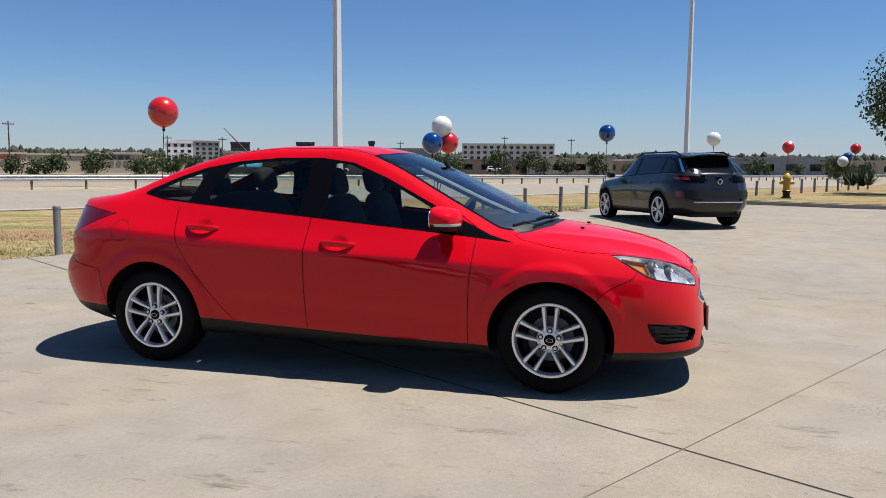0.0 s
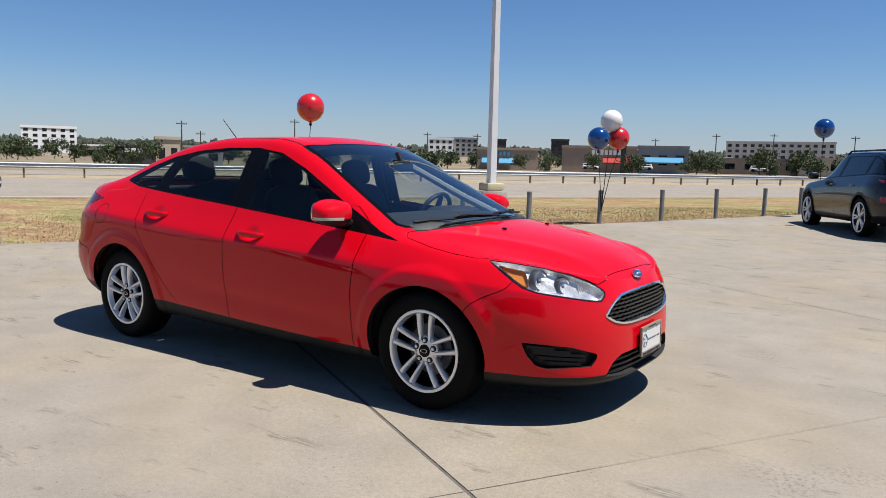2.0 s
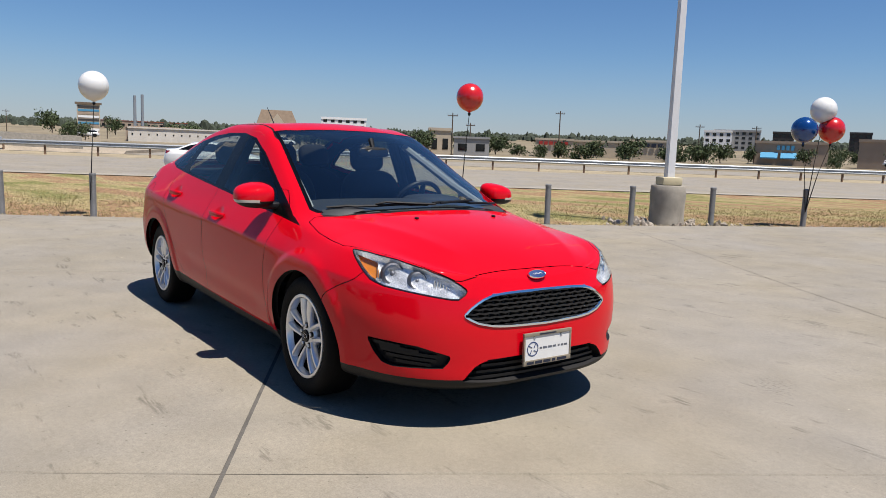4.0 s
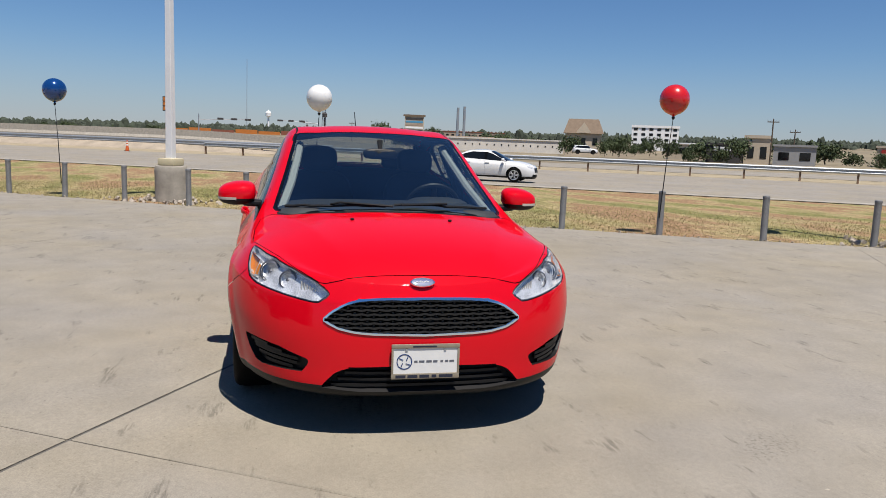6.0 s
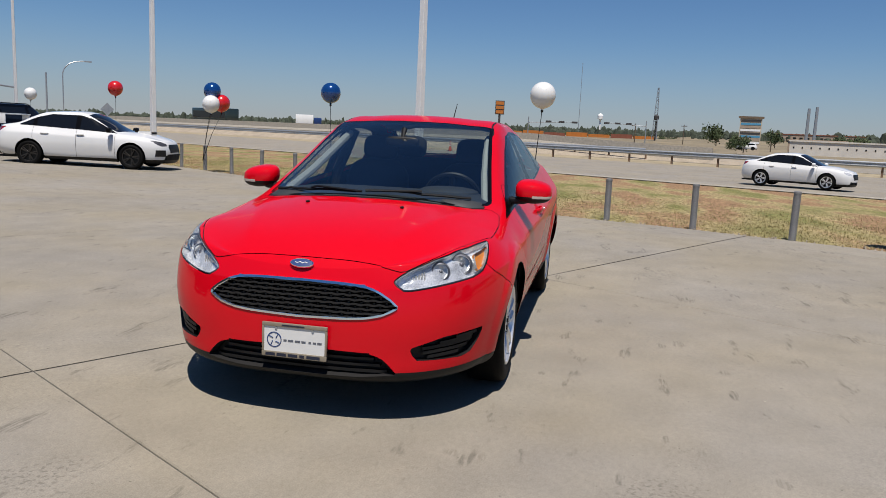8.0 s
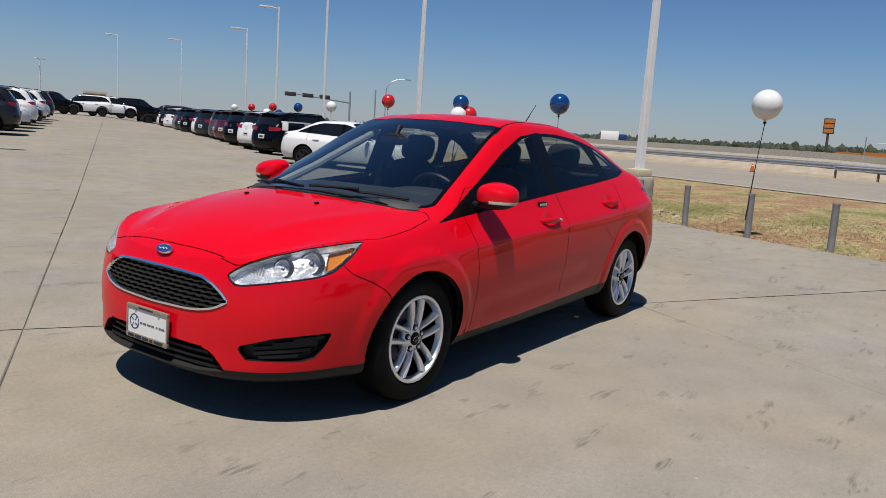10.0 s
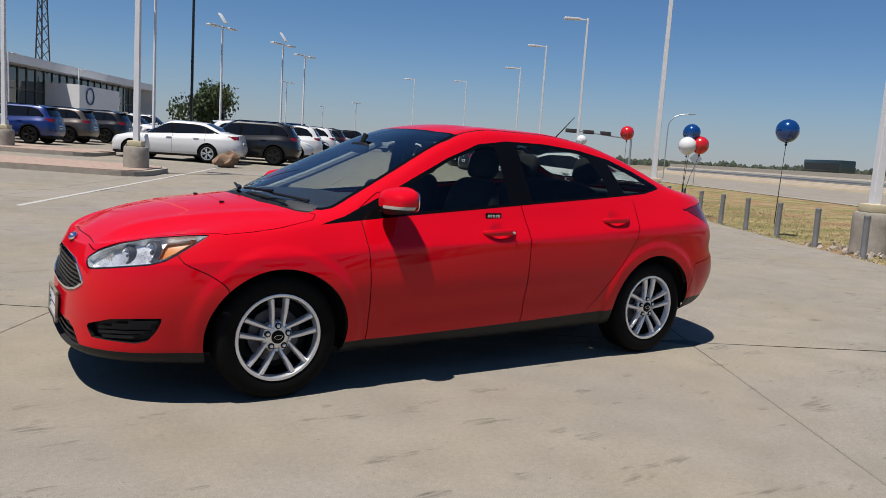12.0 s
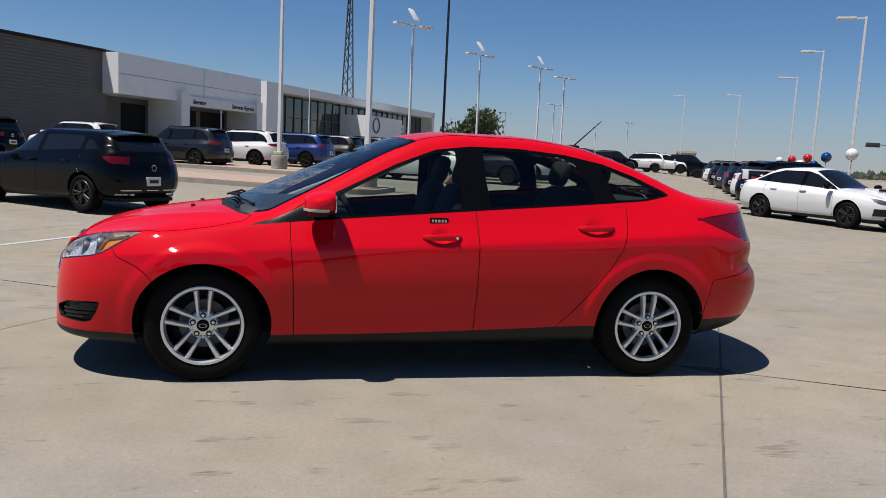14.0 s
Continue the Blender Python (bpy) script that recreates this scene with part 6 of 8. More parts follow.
def make_car(kind, colour, m, label, size=None, rims="alloy", fine=False, group="", bits=()):
    L, W, H, wb, fo = size or {"suv": (4.60, 1.84, 1.66, 2.77, 0.88), "saloon": (4.65, 1.80, 1.47, 2.68, 0.92), "hatch": (4.27, 1.79, 1.46, 2.63, 0.86)}[kind]
    sloped = "sloped" in bits
    sp = car_spec(kind, L, W, H, wb, fo, sloped)
    f, r, hw, xb, xh, e = sp["dims"]
    car = thing("parked_" + {"suv": "suv", "saloon": "saloon", "hatch": "hatchback"}[kind], m, label, "car", group)
    S = Shell(sp, 0.035 if fine else 0.06, 5 if fine else 4)
    wr = 0.36 if kind == "suv" else 0.325
    ar = wr + 0.05
    for cx in (wb / 2, -wb / 2):
        S.carve(circle(cx, wr + 0.01, ar), "gone", lambda P: (P[:, 1] > hw * 0.55) & (P[:, 2] < wr + ar + 0.05))
        if kind == "suv":
            S.carve(circle(cx, wr + 0.01, ar + 0.05), "clad", lambda P: (P[:, 1] > hw * 0.55) & (P[:, 2] < wr + ar + 0.12), ["body"])
    zl = 0.36 if kind == "suv" else 0.27
    S.carve(lambda P: P[:, 2] - zl, "clad", lambda P: P[:, 2] < 0.8, ["body"])
    be = {"saloon": 0.62, "hatch": 0.30, "suv": 0.30}[kind]
    tall = 1.0 if kind == "saloon" else 1.10 if kind == "suv" else 1.02
    belt = lambda x: tall * np.interp(x, [-wb / 2 - 0.12, 0, wb / 2 - 0.4], [1.05, 0.985, 0.93])  # noqa: E731
    xs = np.linspace(xb - 0.12, e + be, 9)
    lower = [(x, float(belt(x))) for x in xs]
    top_z = H - 0.115
    back_x = {"saloon": e + 1.12, "hatch": e + 0.62, "suv": e + 0.58}[kind]
    upper = [(back_x, top_z - 0.09), (back_x + 0.35, top_z), (xh - 0.15, top_z), (xh + 0.12, top_z - 0.07)]
    up = lambda P: (P[:, 1] > hw * 0.45) & (P[:, 2] > 0.8)  # noqa: E731
    S.carve(polygon(lower + upper), "frame", up, ["body"])
    f1 = polygon(lower + upper)
    for cut, name in (((-0.02, xb), "pane_a"), ((-wb / 2 + 0.18, -0.14), "pane_b"), ((e, -wb / 2 + 0.08), "pane_c")):
        S.carve(lambda P, c=cut: np.maximum(f1(P) + 0.02, np.maximum(c[0] - P[:, 0], P[:, 0] - c[1])), name, up, ["frame"])
    scr = polygon([(xb + 0.10, -0.3), (xb + 0.10, 0.0), (xb + 0.03, hw * 0.45), (xb - 0.12, hw * 0.70), (xh + 0.02, hw * 0.58), (xh + 0.07, 0), (xh + 0.07, -0.3)], (0, 1))
    S.carve(scr, "screen", lambda P: (P[:, 2] > 0.9) & (P[:, 0] > xh - 0.2), ["body"])
    b0, b1 = {"saloon": (e + 0.62, e + 1.22), "hatch": (e + 0.03, e + 0.40), "suv": (e + 0.05, e + (0.52 if sloped else 0.36))}[kind]
    zlo = {"saloon": 1.0, "hatch": 1.08, "suv": 1.16}[kind]
    bk = polygon([(b0, -0.3), (b0, 0.0), (b0 + 0.02, hw * 0.62), (b1 - 0.02, hw * 0.56), (b1, 0), (b1, -0.3)], (0, 1))
    S.carve(bk, "back", lambda P: (P[:, 2] > zlo) & (P[:, 0] < e + 1.4), ["body"])
    # lamps and grille
    q = lambda P: np.stack([P[:, 0] - P[:, 1], P[:, 2]], 1)  # noqa: E731
    zz = 0.68 * tall
    S.carve(polygon([(f - hw - 0.26, zz + 0.10), (f - hw + 0.1, zz + 0.07), (f - 0.55, zz + 0.01), (f - 0.55, zz - 0.05), (f - hw + 0.05, zz - 0.05), (f - hw - 0.15, zz + 0.02)], tilt=q), "lamp", lambda P: (P[:, 0] > wb / 2) & (P[:, 2] < zz + 0.16), ["body"])
    S.carve(polygon([(-0.1, zz - 0.22), (0.34, zz - 0.22), (0.42, zz - 0.08), (0.36, zz + 0.0), (-0.1, zz + 0.0)], (1, 2)), "grille", lambda P: P[:, 0] > f - 0.45, ["body"])
    S.carve(polygon([(-0.1, zl), (hw * 0.66, zl), (hw * 0.6, zl + 0.10), (-0.1, zl + 0.10)], (1, 2)), "intake", lambda P: P[:, 0] > f - 0.5, ["body", "clad"])
    zt = {"saloon": 0.93, "hatch": 0.92, "suv": 1.02}[kind]
    yt = {"saloon": 0.42, "hatch": 0.45, "suv": 0.35}[kind]
    S.carve(polygon([(e + 0.30, zt + 0.06), (r - 0.3, zt + 0.09), (r - 0.3, zt - 0.07), (e + 0.12, zt - 0.06)]), "tail", lambda P: (P[:, 0] < e + 0.4) & (P[:, 1] > yt) & (P[:, 2] > zt - 0.15), ["body"])
    doors = lambda P: (P[:, 1] > hw * 0.55) & (P[:, 2] < 1.1) & (P[:, 0] < wb / 2)  # noqa: E731
    if fine:
        for x0 in (wb / 2 - 0.42, -0.10, -wb / 2 + 0.10):
            S.carve(lambda P, x0=x0: P[:, 0] - x0 - (0.22 * np.clip(0.75 - P[:, 2], 0, 1) if x0 < -0.5 else 0), "body", doors, ["body"], 0.008)
    S.mesh("body", ["body"], 0, PAINT[colour], car)
    S.mesh("cladding", ["clad"], 0, M["black_plastic"], car)
    S.mesh("shut_line", ["seam"], 0, M["seam"], car, -0.006)
    S.mesh("windscreen", ["screen"], 0, M["car_glass"], car)
    S.mesh("back_window", ["back"], 0, M["car_glass"], car)
    S.mesh("grille", ["grille"], 0, M["black_plastic"], car, -0.01)
    S.mesh("intake", ["intake"], 0, M["seam"], car, -0.02)
    for sg in (1, -1):
        S.mesh("window_frame", ["frame"], sg, M["black_gloss"], car)
        for nm in ("pane_a", "pane_b", "pane_c"):
            S.mesh("side_window", [nm], sg, M["car_glass"], car, 0.002)
        S.mesh("headlamp", ["lamp"], sg, M["dark_metal"] if "spoiler" in bits else M["reflector"], car)
        S.mesh("tail_lamp", ["tail"], sg, M["black_gloss"] if sloped else M["tail"] if kind == "hatch" else M["tail_bright"], car)
        bm = blob(bmesh.new(), (xb - 0.22, (hw + 0.07) * sg, belt(xb) + 0.08), (0.07, 0.11, 0.075), 0.65, 14, 8)
        part("wing_mirror", bm, M["black_gloss"] if "spoiler" in bits else PAINT[colour], car)
        for hx in (0.02, -wb / 2 + 0.42):
            bm = blob(bmesh.new(), (hx, (hw * 0.975 + 0.004) * sg, 0.86 * tall), (0.11, 0.022, 0.017), 0.6, 12, 6)
            part("door_handle", bm, PAINT[colour], car)
    bm = bmesh.new()
    box(bm, r + 0.1, f - 0.12, -hw * 0.6, hw * 0.6, zb_of(kind) + 0.02, zb_of(kind) + 0.08)
    box(bm, -wb / 2 + ar, wb / 2 - ar, -hw * 0.84, hw * 0.84, zb_of(kind) + 0.02, zb_of(kind) + 0.08)
    for cx in (wb / 2, -wb / 2):
        box(bm, cx - ar, cx + ar, -hw * 0.6, hw * 0.6, 0.3, wr + ar)
    part("underbody", bm, M["seam"], car)
    for sg in (1, -1):
        for cx in (wb / 2, -wb / 2):
            bm = bmesh.new()
            arc = [(cx + (ar + 0.012) * math.cos(w), wr + 0.01 + (ar + 0.012) * math.sin(w)) for w in np.linspace(-0.2, math.pi + 0.2, 15)]
            rim_a, rim_b = [[bm.verts.new((x, y * sg, z)) for x, z in arc] for y in (hw * 0.5, hw * 0.93)]
            for k in range(14):
                bm.faces.new((rim_a[k], rim_a[k + 1], rim_b[k + 1], rim_b[k]))
            part("arch_liner", bm, M["seam"], car)
    if kind != "saloon":
        bm = bmesh.new()
        rows = []
        for k in range(9):
            y = hw * 0.60 * (k / 4 - 1)
            drop = 0.05 * (y / hw / 0.6) ** 2
            back_ = e + 0.17 + 0.06 * (y / hw / 0.6) ** 2
            rows.append([bm.verts.new(p) for p in ((e + 0.66, y, H - 0.022 - drop), (back_, y, H - 0.065 - drop), (back_ + 0.01, y, H - 0.088 - drop), (e + 0.60, y, H - 0.085 - drop))])
        for a, b in zip(rows, rows[1:]):
            for k in range(4):
                bm.faces.new((a[k], a[(k + 1) % 4], b[(k + 1) % 4], b[k]))
        bm.faces.new(rows[0])
        bm.faces.new(rows[-1])
        bmesh.ops.recalc_face_normals(bm, faces=bm.faces)
        part("roof_spoiler", bm, PAINT[colour], car)
    bm = bmesh.new()
    zp = {"saloon": 0.70, "hatch": 0.56, "suv": 0.74}[kind]
    P = SV_of(S)
    k = np.argmin(abs(P[:, 2] - zp) + P[:, 1] * 3 + (P[:, 0] > 0) * 9)
    xp = float(P[k, 0])
    if sloped:
        bm.free()
        for nm, mt, y, z0, z1 in (("lamp_bar", M["black_gloss"], 0.74, 1.00, 1.075), ("bumper_panel", M["black_plastic"], 0.72, 0.62, 0.80), ("bumper_trim", M["alloy"], 0.56, 0.545, 0.562)):
            part(nm, wrap_band(P, -y, y, z0, z1, -1, 0.016), mt, car)
        for sg in (1, -1):
            part("reflector", wrap_band(P, 0.765 * sg, 0.825 * sg, 0.66, 0.77, -1, 0.020, 0.02, 5), M["tail_bright"], car, "small red reflector")
            part("lamp_glow", wrap_band(P, 0.62 * sg, 0.80 * sg, 1.01, 1.065, -1, 0.020, 0.02, 7), M["tail_bright"], car, "red lamp end")
            bm = bmesh.new()
            vs = [bm.verts.new((x, y * sg, z)) for x, y, z in ((e + 0.13, hw * 0.725, 1.17), (e + 0.21, hw * 0.755, 1.17), (e + 0.56, hw * 0.645, H - 0.165), (e + 0.49, hw * 0.63, H - 0.175))]
            bm.faces.new(vs)
            r = bmesh.ops.extrude_face_region(bm, geom=bm.faces[:])
            bmesh.ops.translate(bm, vec=(-0.004, 0.02 * sg, 0.008), verts=[v for v in r["geom"] if isinstance(v, bmesh.types.BMVert)])
            bmesh.ops.recalc_face_normals(bm, faces=bm.faces)
            part("pillar_trim", bm, M["chrome"], car, "bright silver rear pillar trim")
    else:
        box(bm, xp - 0.015, xp + 0.02, -0.155, 0.155, zp - 0.078, zp + 0.078, 0.004)
        part("licence_plate", bm, M["plate"], car)
        bm = bmesh.new()
        box(bm, xp - 0.0175, xp - 0.014, -0.10, 0.10, zp - 0.03, zp + 0.03)
        part("plate_bar", bm, M["ink"], car)
    if kind == "hatch":
        part("bumper_trim", wrap_band(P, -0.62, 0.62, 0.395, 0.41, -1), M["alloy"], car)
        for sg in (1, -1):
            part("exhaust_trim", wrap_band(P, 0.36 * sg, 0.66 * sg, 0.315, 0.345, -1, 0.010), M["alloy"], car, "silver exhaust trim")
    if "spoiler" in bits:
        part("lower_grille", wrap_band(P, -0.50, 0.50, 0.26, 0.42, 1, 0.022), M["seam"], car)
        for sg in (1, -1):
            part("corner_vent", wrap_band(P, 0.56 * sg, 0.77 * sg, 0.36, 0.53, 1, 0.022, 0.02, 7), M["seam"], car)
    for sg in (1, -1):
        for cx in (wb / 2, -wb / 2):
            wheel(car, cx, (hw - 0.125) * sg, sg, wr, wr - (0.08 if sloped else 0.095), 0.22, "far", rims == "dark")
    if "rails" in bits:
        for sg in (1, -1):
            bm = bmesh.new()
            pipe(bm, [(xh - 0.1, hw * 0.62 * sg, H - 0.07), (xh - 0.25, hw * 0.61 * sg, H - 0.01), (e + 0.75, hw * 0.61 * sg, H - 0.015), (e + 0.55, hw * 0.62 * sg, H - 0.09)], 0.018, 8)
            part("roof_rail", bm, M["black_gloss"], car)
    if "spoiler" in bits:
        bm = bmesh.new()
        box(bm, e + 0.0, e + 0.28, -hw * 0.72, hw * 0.72, 1.30, 1.335, 0.012)
        box(bm, e + 0.05, e + 0.25, hw * 0.68, hw * 0.72, 1.06, 1.31, 0.01)
        box(bm, e + 0.05, e + 0.25, -hw * 0.72, -hw * 0.68, 1.06, 1.31, 0.01)
        part("spoiler", bm, PAINT[colour], car)
        bm = bmesh.new()
        prism(bm, [(wb / 2 - 0.02, -0.26), (wb / 2 + 0.32, -0.22), (wb / 2 + 0.32, 0.22), (wb / 2 - 0.02, 0.26)], 0.93, 1.005)
        part("hood_scoop", bm, PAINT[colour], car)
        bm = bmesh.new()
        box(bm, wb / 2 + 0.315, wb / 2 + 0.335, -0.20, 0.20, 0.945, 0.99)
        part("scoop_mouth", bm, M["seam"], car)
    bm = bmesh.new()
    lathe(bm, [(0.056, 0), (0.056, 0.008), (0.046, 0.008), (0.046, 0)], 24, Matrix.Translation((xp - 0.004 if kind != "suv" else xp + 0.01, 0, zp + 0.24)) @ pose(0, 0, 0, 0, -90, 0))
    part("round_badge", bm, M["chrome"], car)
    return car


def zb_of(kind):
    return {"saloon": 0.17, "hatch": 0.18, "suv": 0.22}[kind]


def SV_of(S):
    return np.array(S.V)


def repaint(src, colour, m, label, group):
    """The same car again in another colour."""
    c = copy_thing(src, m)
    tagged(c, label, "car", group)
    for o in c.children:
        if o.type == "MESH" and o.name.split(".")[0] in ("body", "wing_mirror", "door_handle", "roof_spoiler"):
            o.data = o.data.copy()
            o.data.materials[0] = PAINT[colour]
    return c


def park(x, y, heading):
    return on_land(Vector((x, y, 0)), 0.0) @ pose(0, 0, 0, 0, 0, heading)


make_car("suv", "grey", park(2.23, 13.58, 117), "dark grey SUV with bright wheels parked at the lot edge", (4.58, 1.85, 1.62, 2.77, 0.86), fine=True, bits=("rails", "sloped"))
make_car("saloon", "white", park(-13.1, -12.5, 104), "white sporty saloon with black wheels, hood scoop and rear wing", (4.60, 1.80, 1.475, 2.65, 0.90), "dark", True, bits=("spoiler",))
make_car("saloon", "white", park(*uv(-6.05, 30.6)[:2], math.degrees(ALONG)), "white saloon car on the service road beside the lawn", (4.58, 1.76, 1.46, 2.64, 0.94), fine=True)
make_car("hatch", "black", park(4.84, -10.55, -38.5), "glossy black hatchback with dark wheels parked askew", (4.27, 1.79, 1.46, 2.63, 0.86), "dark", True)
make_car("saloon", "white", park(-4.4, -25.05, -34), "white saloon car parked beside a kerbed island", (4.86, 1.83, 1.48, 2.80, 0.93), fine=True)
base_suv = make_car("suv", "black", park(*uv(-24.4, 6.0)[:2], math.degrees(ALONG) + 118), "black SUV parked nose to the lawn in a long row", rims="dark", group="cars in the long row", bits=("rails",))
order = ["white", "black", "maroon", "bronze", "grey", "white", "black", "grey", "silver", "white", "black", "blue", "white", "grey", "black", "white", "silver", "black", "white", "grey", "white", "black"]
for n, c in enumerate(order[:13]):
    u = -27.3 - 2.85 * n
    repaint(base_suv, c, park(*uv(u, 6.0 + random.uniform(-0.2, 0.2))[:2], math.degrees(ALONG) + 118 + random.uniform(-2, 2)), c + " SUV parked nose to the lawn in a long row", "cars in the long row")
# cars in front of the showroom
for n, (x, y, c, h) in enumerate(((7.6, -29.0, "grey", -30), (5.3, -31.4, "white", -30), (3.0, -34.0, "blue", -30), (1.2, -36.8, "bronze", -30), (-0.9, -39.6, "grey", -32), (-3.6, -42.5, "white", 150), (-5.2, -45.6, "white", 150))):
    repaint(base_suv, c, park(x - 2.3, y, h), c + " SUV parked in front of the showroom", "cars before the showroom")
for n, (x, y, c) in enumerate(((-7.0, -25.6, "grey"), (-8.7, -28.2, "white"), (-10.3, -31.0, "white"), (-12.0, -33.8, "black"), (-13.6, -36.6, "white"), (-15.3, -39.5, "white"), (-17.0, -42.4, "grey"))):
    repaint(base_suv, c, park(x, y, 160 if n % 2 else -28), c + " SUV in the row behind the white saloon", "cars in the second row")
for n, (x, y, c) in enumerate(((12.6, -26.4, "black"), (15.5, -29.5, "grey"), (10.6, -33.5, "white"))):
    repaint(base_suv, c, park(x, y, -30), c + " SUV parked near the service bays", "cars by the service bays")
for n, c in enumerate(("white", "silver", "black", "white", "white", "black", "grey", "bronze")):
    a = radians(-110.8 - 1.75 * n)
    repaint(base_suv, c, park(0.8 + 68 * math.cos(a), 5.1 + 68 * math.sin(a), 150 if n % 3 else -30), c + " SUV in a row at the far end of the lot", "cars at the lot end")

# ---- kerbed islands, guardrail, building, distance ----
M["kerb"] = mat("worn_kerb_concrete", (0.288, 0.256, 0.2112), 0.9, var=0.2, scale=4, bump=0.3, bump_scale=40)
M["gravel_bed"] = mat("pinkish_gravel_bed", (0.2944, 0.2176, 0.1728), 0.95, var=0.35, scale=9, bump=0.8, bump_scale=50)
M["boulder"] = mat("brown_limestone", (0.192, 0.1216, 0.0768), 0.9, var=0.35, scale=3, bump=0.5, bump_scale=12)


def island(outline, label, fill="gravel_bed"):
    """A raised bed: kerb ring with a gravel filling."""
    isl = thing("kerb_island", pose(0, 0, 0), label, "island", kind="structure")
    c = sum((Vector(p) for p in outline), Vector((0, 0))) / len(outline)
    for nm, mt, k, h0, h1 in (("kerb", M["kerb"], 1.0, -0.3, 0.13), (("lawn" if fill == "grass" else "gravel_bed"), M[fill], 0.0, -0.3, 0.15)):
        bm = bmesh.new()
        pts = []
        for p in outline:
            q = c + (Vector(p) - c) * (1 if k else max(0.3, 1 - 0.16 / max((Vector(p) - c).length, 0.3)))
            w = uv(*q)
            pts.append((w.x, w.y, float(ground_z(w.x, w.y))))
        lo = [bm.verts.new((x, y, z + h0)) for x, y, z in pts]
        hi = [bm.verts.new((x, y, z + h1)) for x, y, z in pts]
        n = len(pts)
        for i in range(n):
            bm.faces.new((lo[i], lo[(i + 1) % n], hi[(i + 1) % n], hi[i]))
        bm.faces.new(hi)
        bmesh.ops.recalc_face_normals(bm, faces=bm.faces)
        part(nm, bm, mt, isl, smooth=False)
    return isl


def strip(u0, u1, v0, v1, r=0.8):
    pts = []
    for cu, cv, a0 in ((u1 - r, v1 - r, 0), (u0 + r, v1 - r, 90), (u0 + r, v0 + r, 180), (u1 - r, v0 + r, 270)):
        pts += [(cu + r * math.cos(radians(a0 + k)), cv + r * math.sin(radians(a0 + k))) for k in (0, 22, 45, 68, 90)]
    return pts


island(strip(-17.3, -14.3, -40, -6.4), "long raised bed of pinkish gravel with a concrete kerb")
island(strip(-25.0, -21.6, -40, -10.5), "second raised gravel bed before the showroom")
island([(21.7, 9.2), (60, 9.2), (60, -10), (40, -4), (27, -1.5), (22.6, 0.5), (21.8, 3), (21.6, 8)], "raised lawn at the lot end behind a concrete kerb", "grass")
bm = bmesh.new()
bmesh.ops.create_icosphere(bm, subdivisions=4, radius=0.30, matrix=pose(0, 0, 0.17, 8, 5, 30) @ Matrix.Diagonal((1.65, 1.15, 0.85, 1)))
for w in bm.verts:
    w.co += Vector((noise.noise(w.co * 4), noise.noise(w.co * 4 + Vector((9, 0, 0))), noise.noise(w.co * 4 + Vector((0, 9, 0))))) * 0.17
rock = link_mesh("boulder", bm, M["boulder"], smooth=False)
rock.matrix_world = on_land(Vector((-5.2, -21.6, 0)), 0.05)
tagged(rock, "rough brown limestone boulder on the gravel bed", "boulder")
bm = bmesh.new()
for a, b in ((-26, 2.0),):
    us = np.linspace(a, b, 24)
    rows = [[bm.verts.new((*uv(u, -5.95 + s * 0.05)[:2], float(ground_z(*uv(u, -5.95)[:2])) + 0.004)) for s in (-1, 1)] for u in us]
    for p, q in zip(rows, rows[1:]):
        bm.faces.new((p[0], q[0], q[1], p[1]))
for k in range(10):
    u = -27.5 - 2.75 * k
    q = [bm.verts.new((*uv(u + du, v)[:2], float(ground_z(*uv(u, v)[:2])) + 0.004)) for du, v in ((-0.05, -6), (0.05, -6), (0.05, -11), (-0.05, -11))]
    bm.faces.new(q)
tagged(link_mesh("painted_line", bm, M["white_line"]), "worn white painted line on the concrete", "line", kind="structure")

# hydrant
M["hydrant"] = mat("yellow_hydrant_paint", (0.3968, 0.2304, 0.0128), 0.5, var=0.15, scale=12)
hyd = thing("fire_hydrant", on_land(uv(24.2, 5.75), 0.13), "yellow fire hydrant with a dark base on the lawn", "hydrant")
bm = bmesh.new()
lathe(bm, [(0.17, 0.0), (0.17, 0.05), (0.12, 0.06), (0.12, 0.22), (0.15, 0.24), (0.15, 0.28)], 20)
part("base", bm, M["black_plastic"], hyd)
bm = bmesh.new()
lathe(bm, [(0.15, 0.28), (0.125, 0.30), (0.12, 0.68), (0.15, 0.70), (0.15, 0.74), (0.12, 0.80), (0.07, 0.88), (0.035, 0.90), (0.035, 0.95), (0.0005, 0.955)], 20)
part("barrel", bm, M["hydrant"], hyd)
for a in (0, 90, 180):
    bm = bmesh.new()
    d = Vector((math.cos(radians(a)), math.sin(radians(a)), 0))
    tube(bm, d * 0.1 + Vector((0, 0, 0.56)), d * 0.22 + Vector((0, 0, 0.56)), 0.065, 0.065, 14)
    tube(bm, d * 0.22 + Vector((0, 0, 0.56)), d * 0.26 + Vector((0, 0, 0.56)), 0.045, 0.03, 8)
    part("outlet_cap", bm, M["hydrant"], hyd)


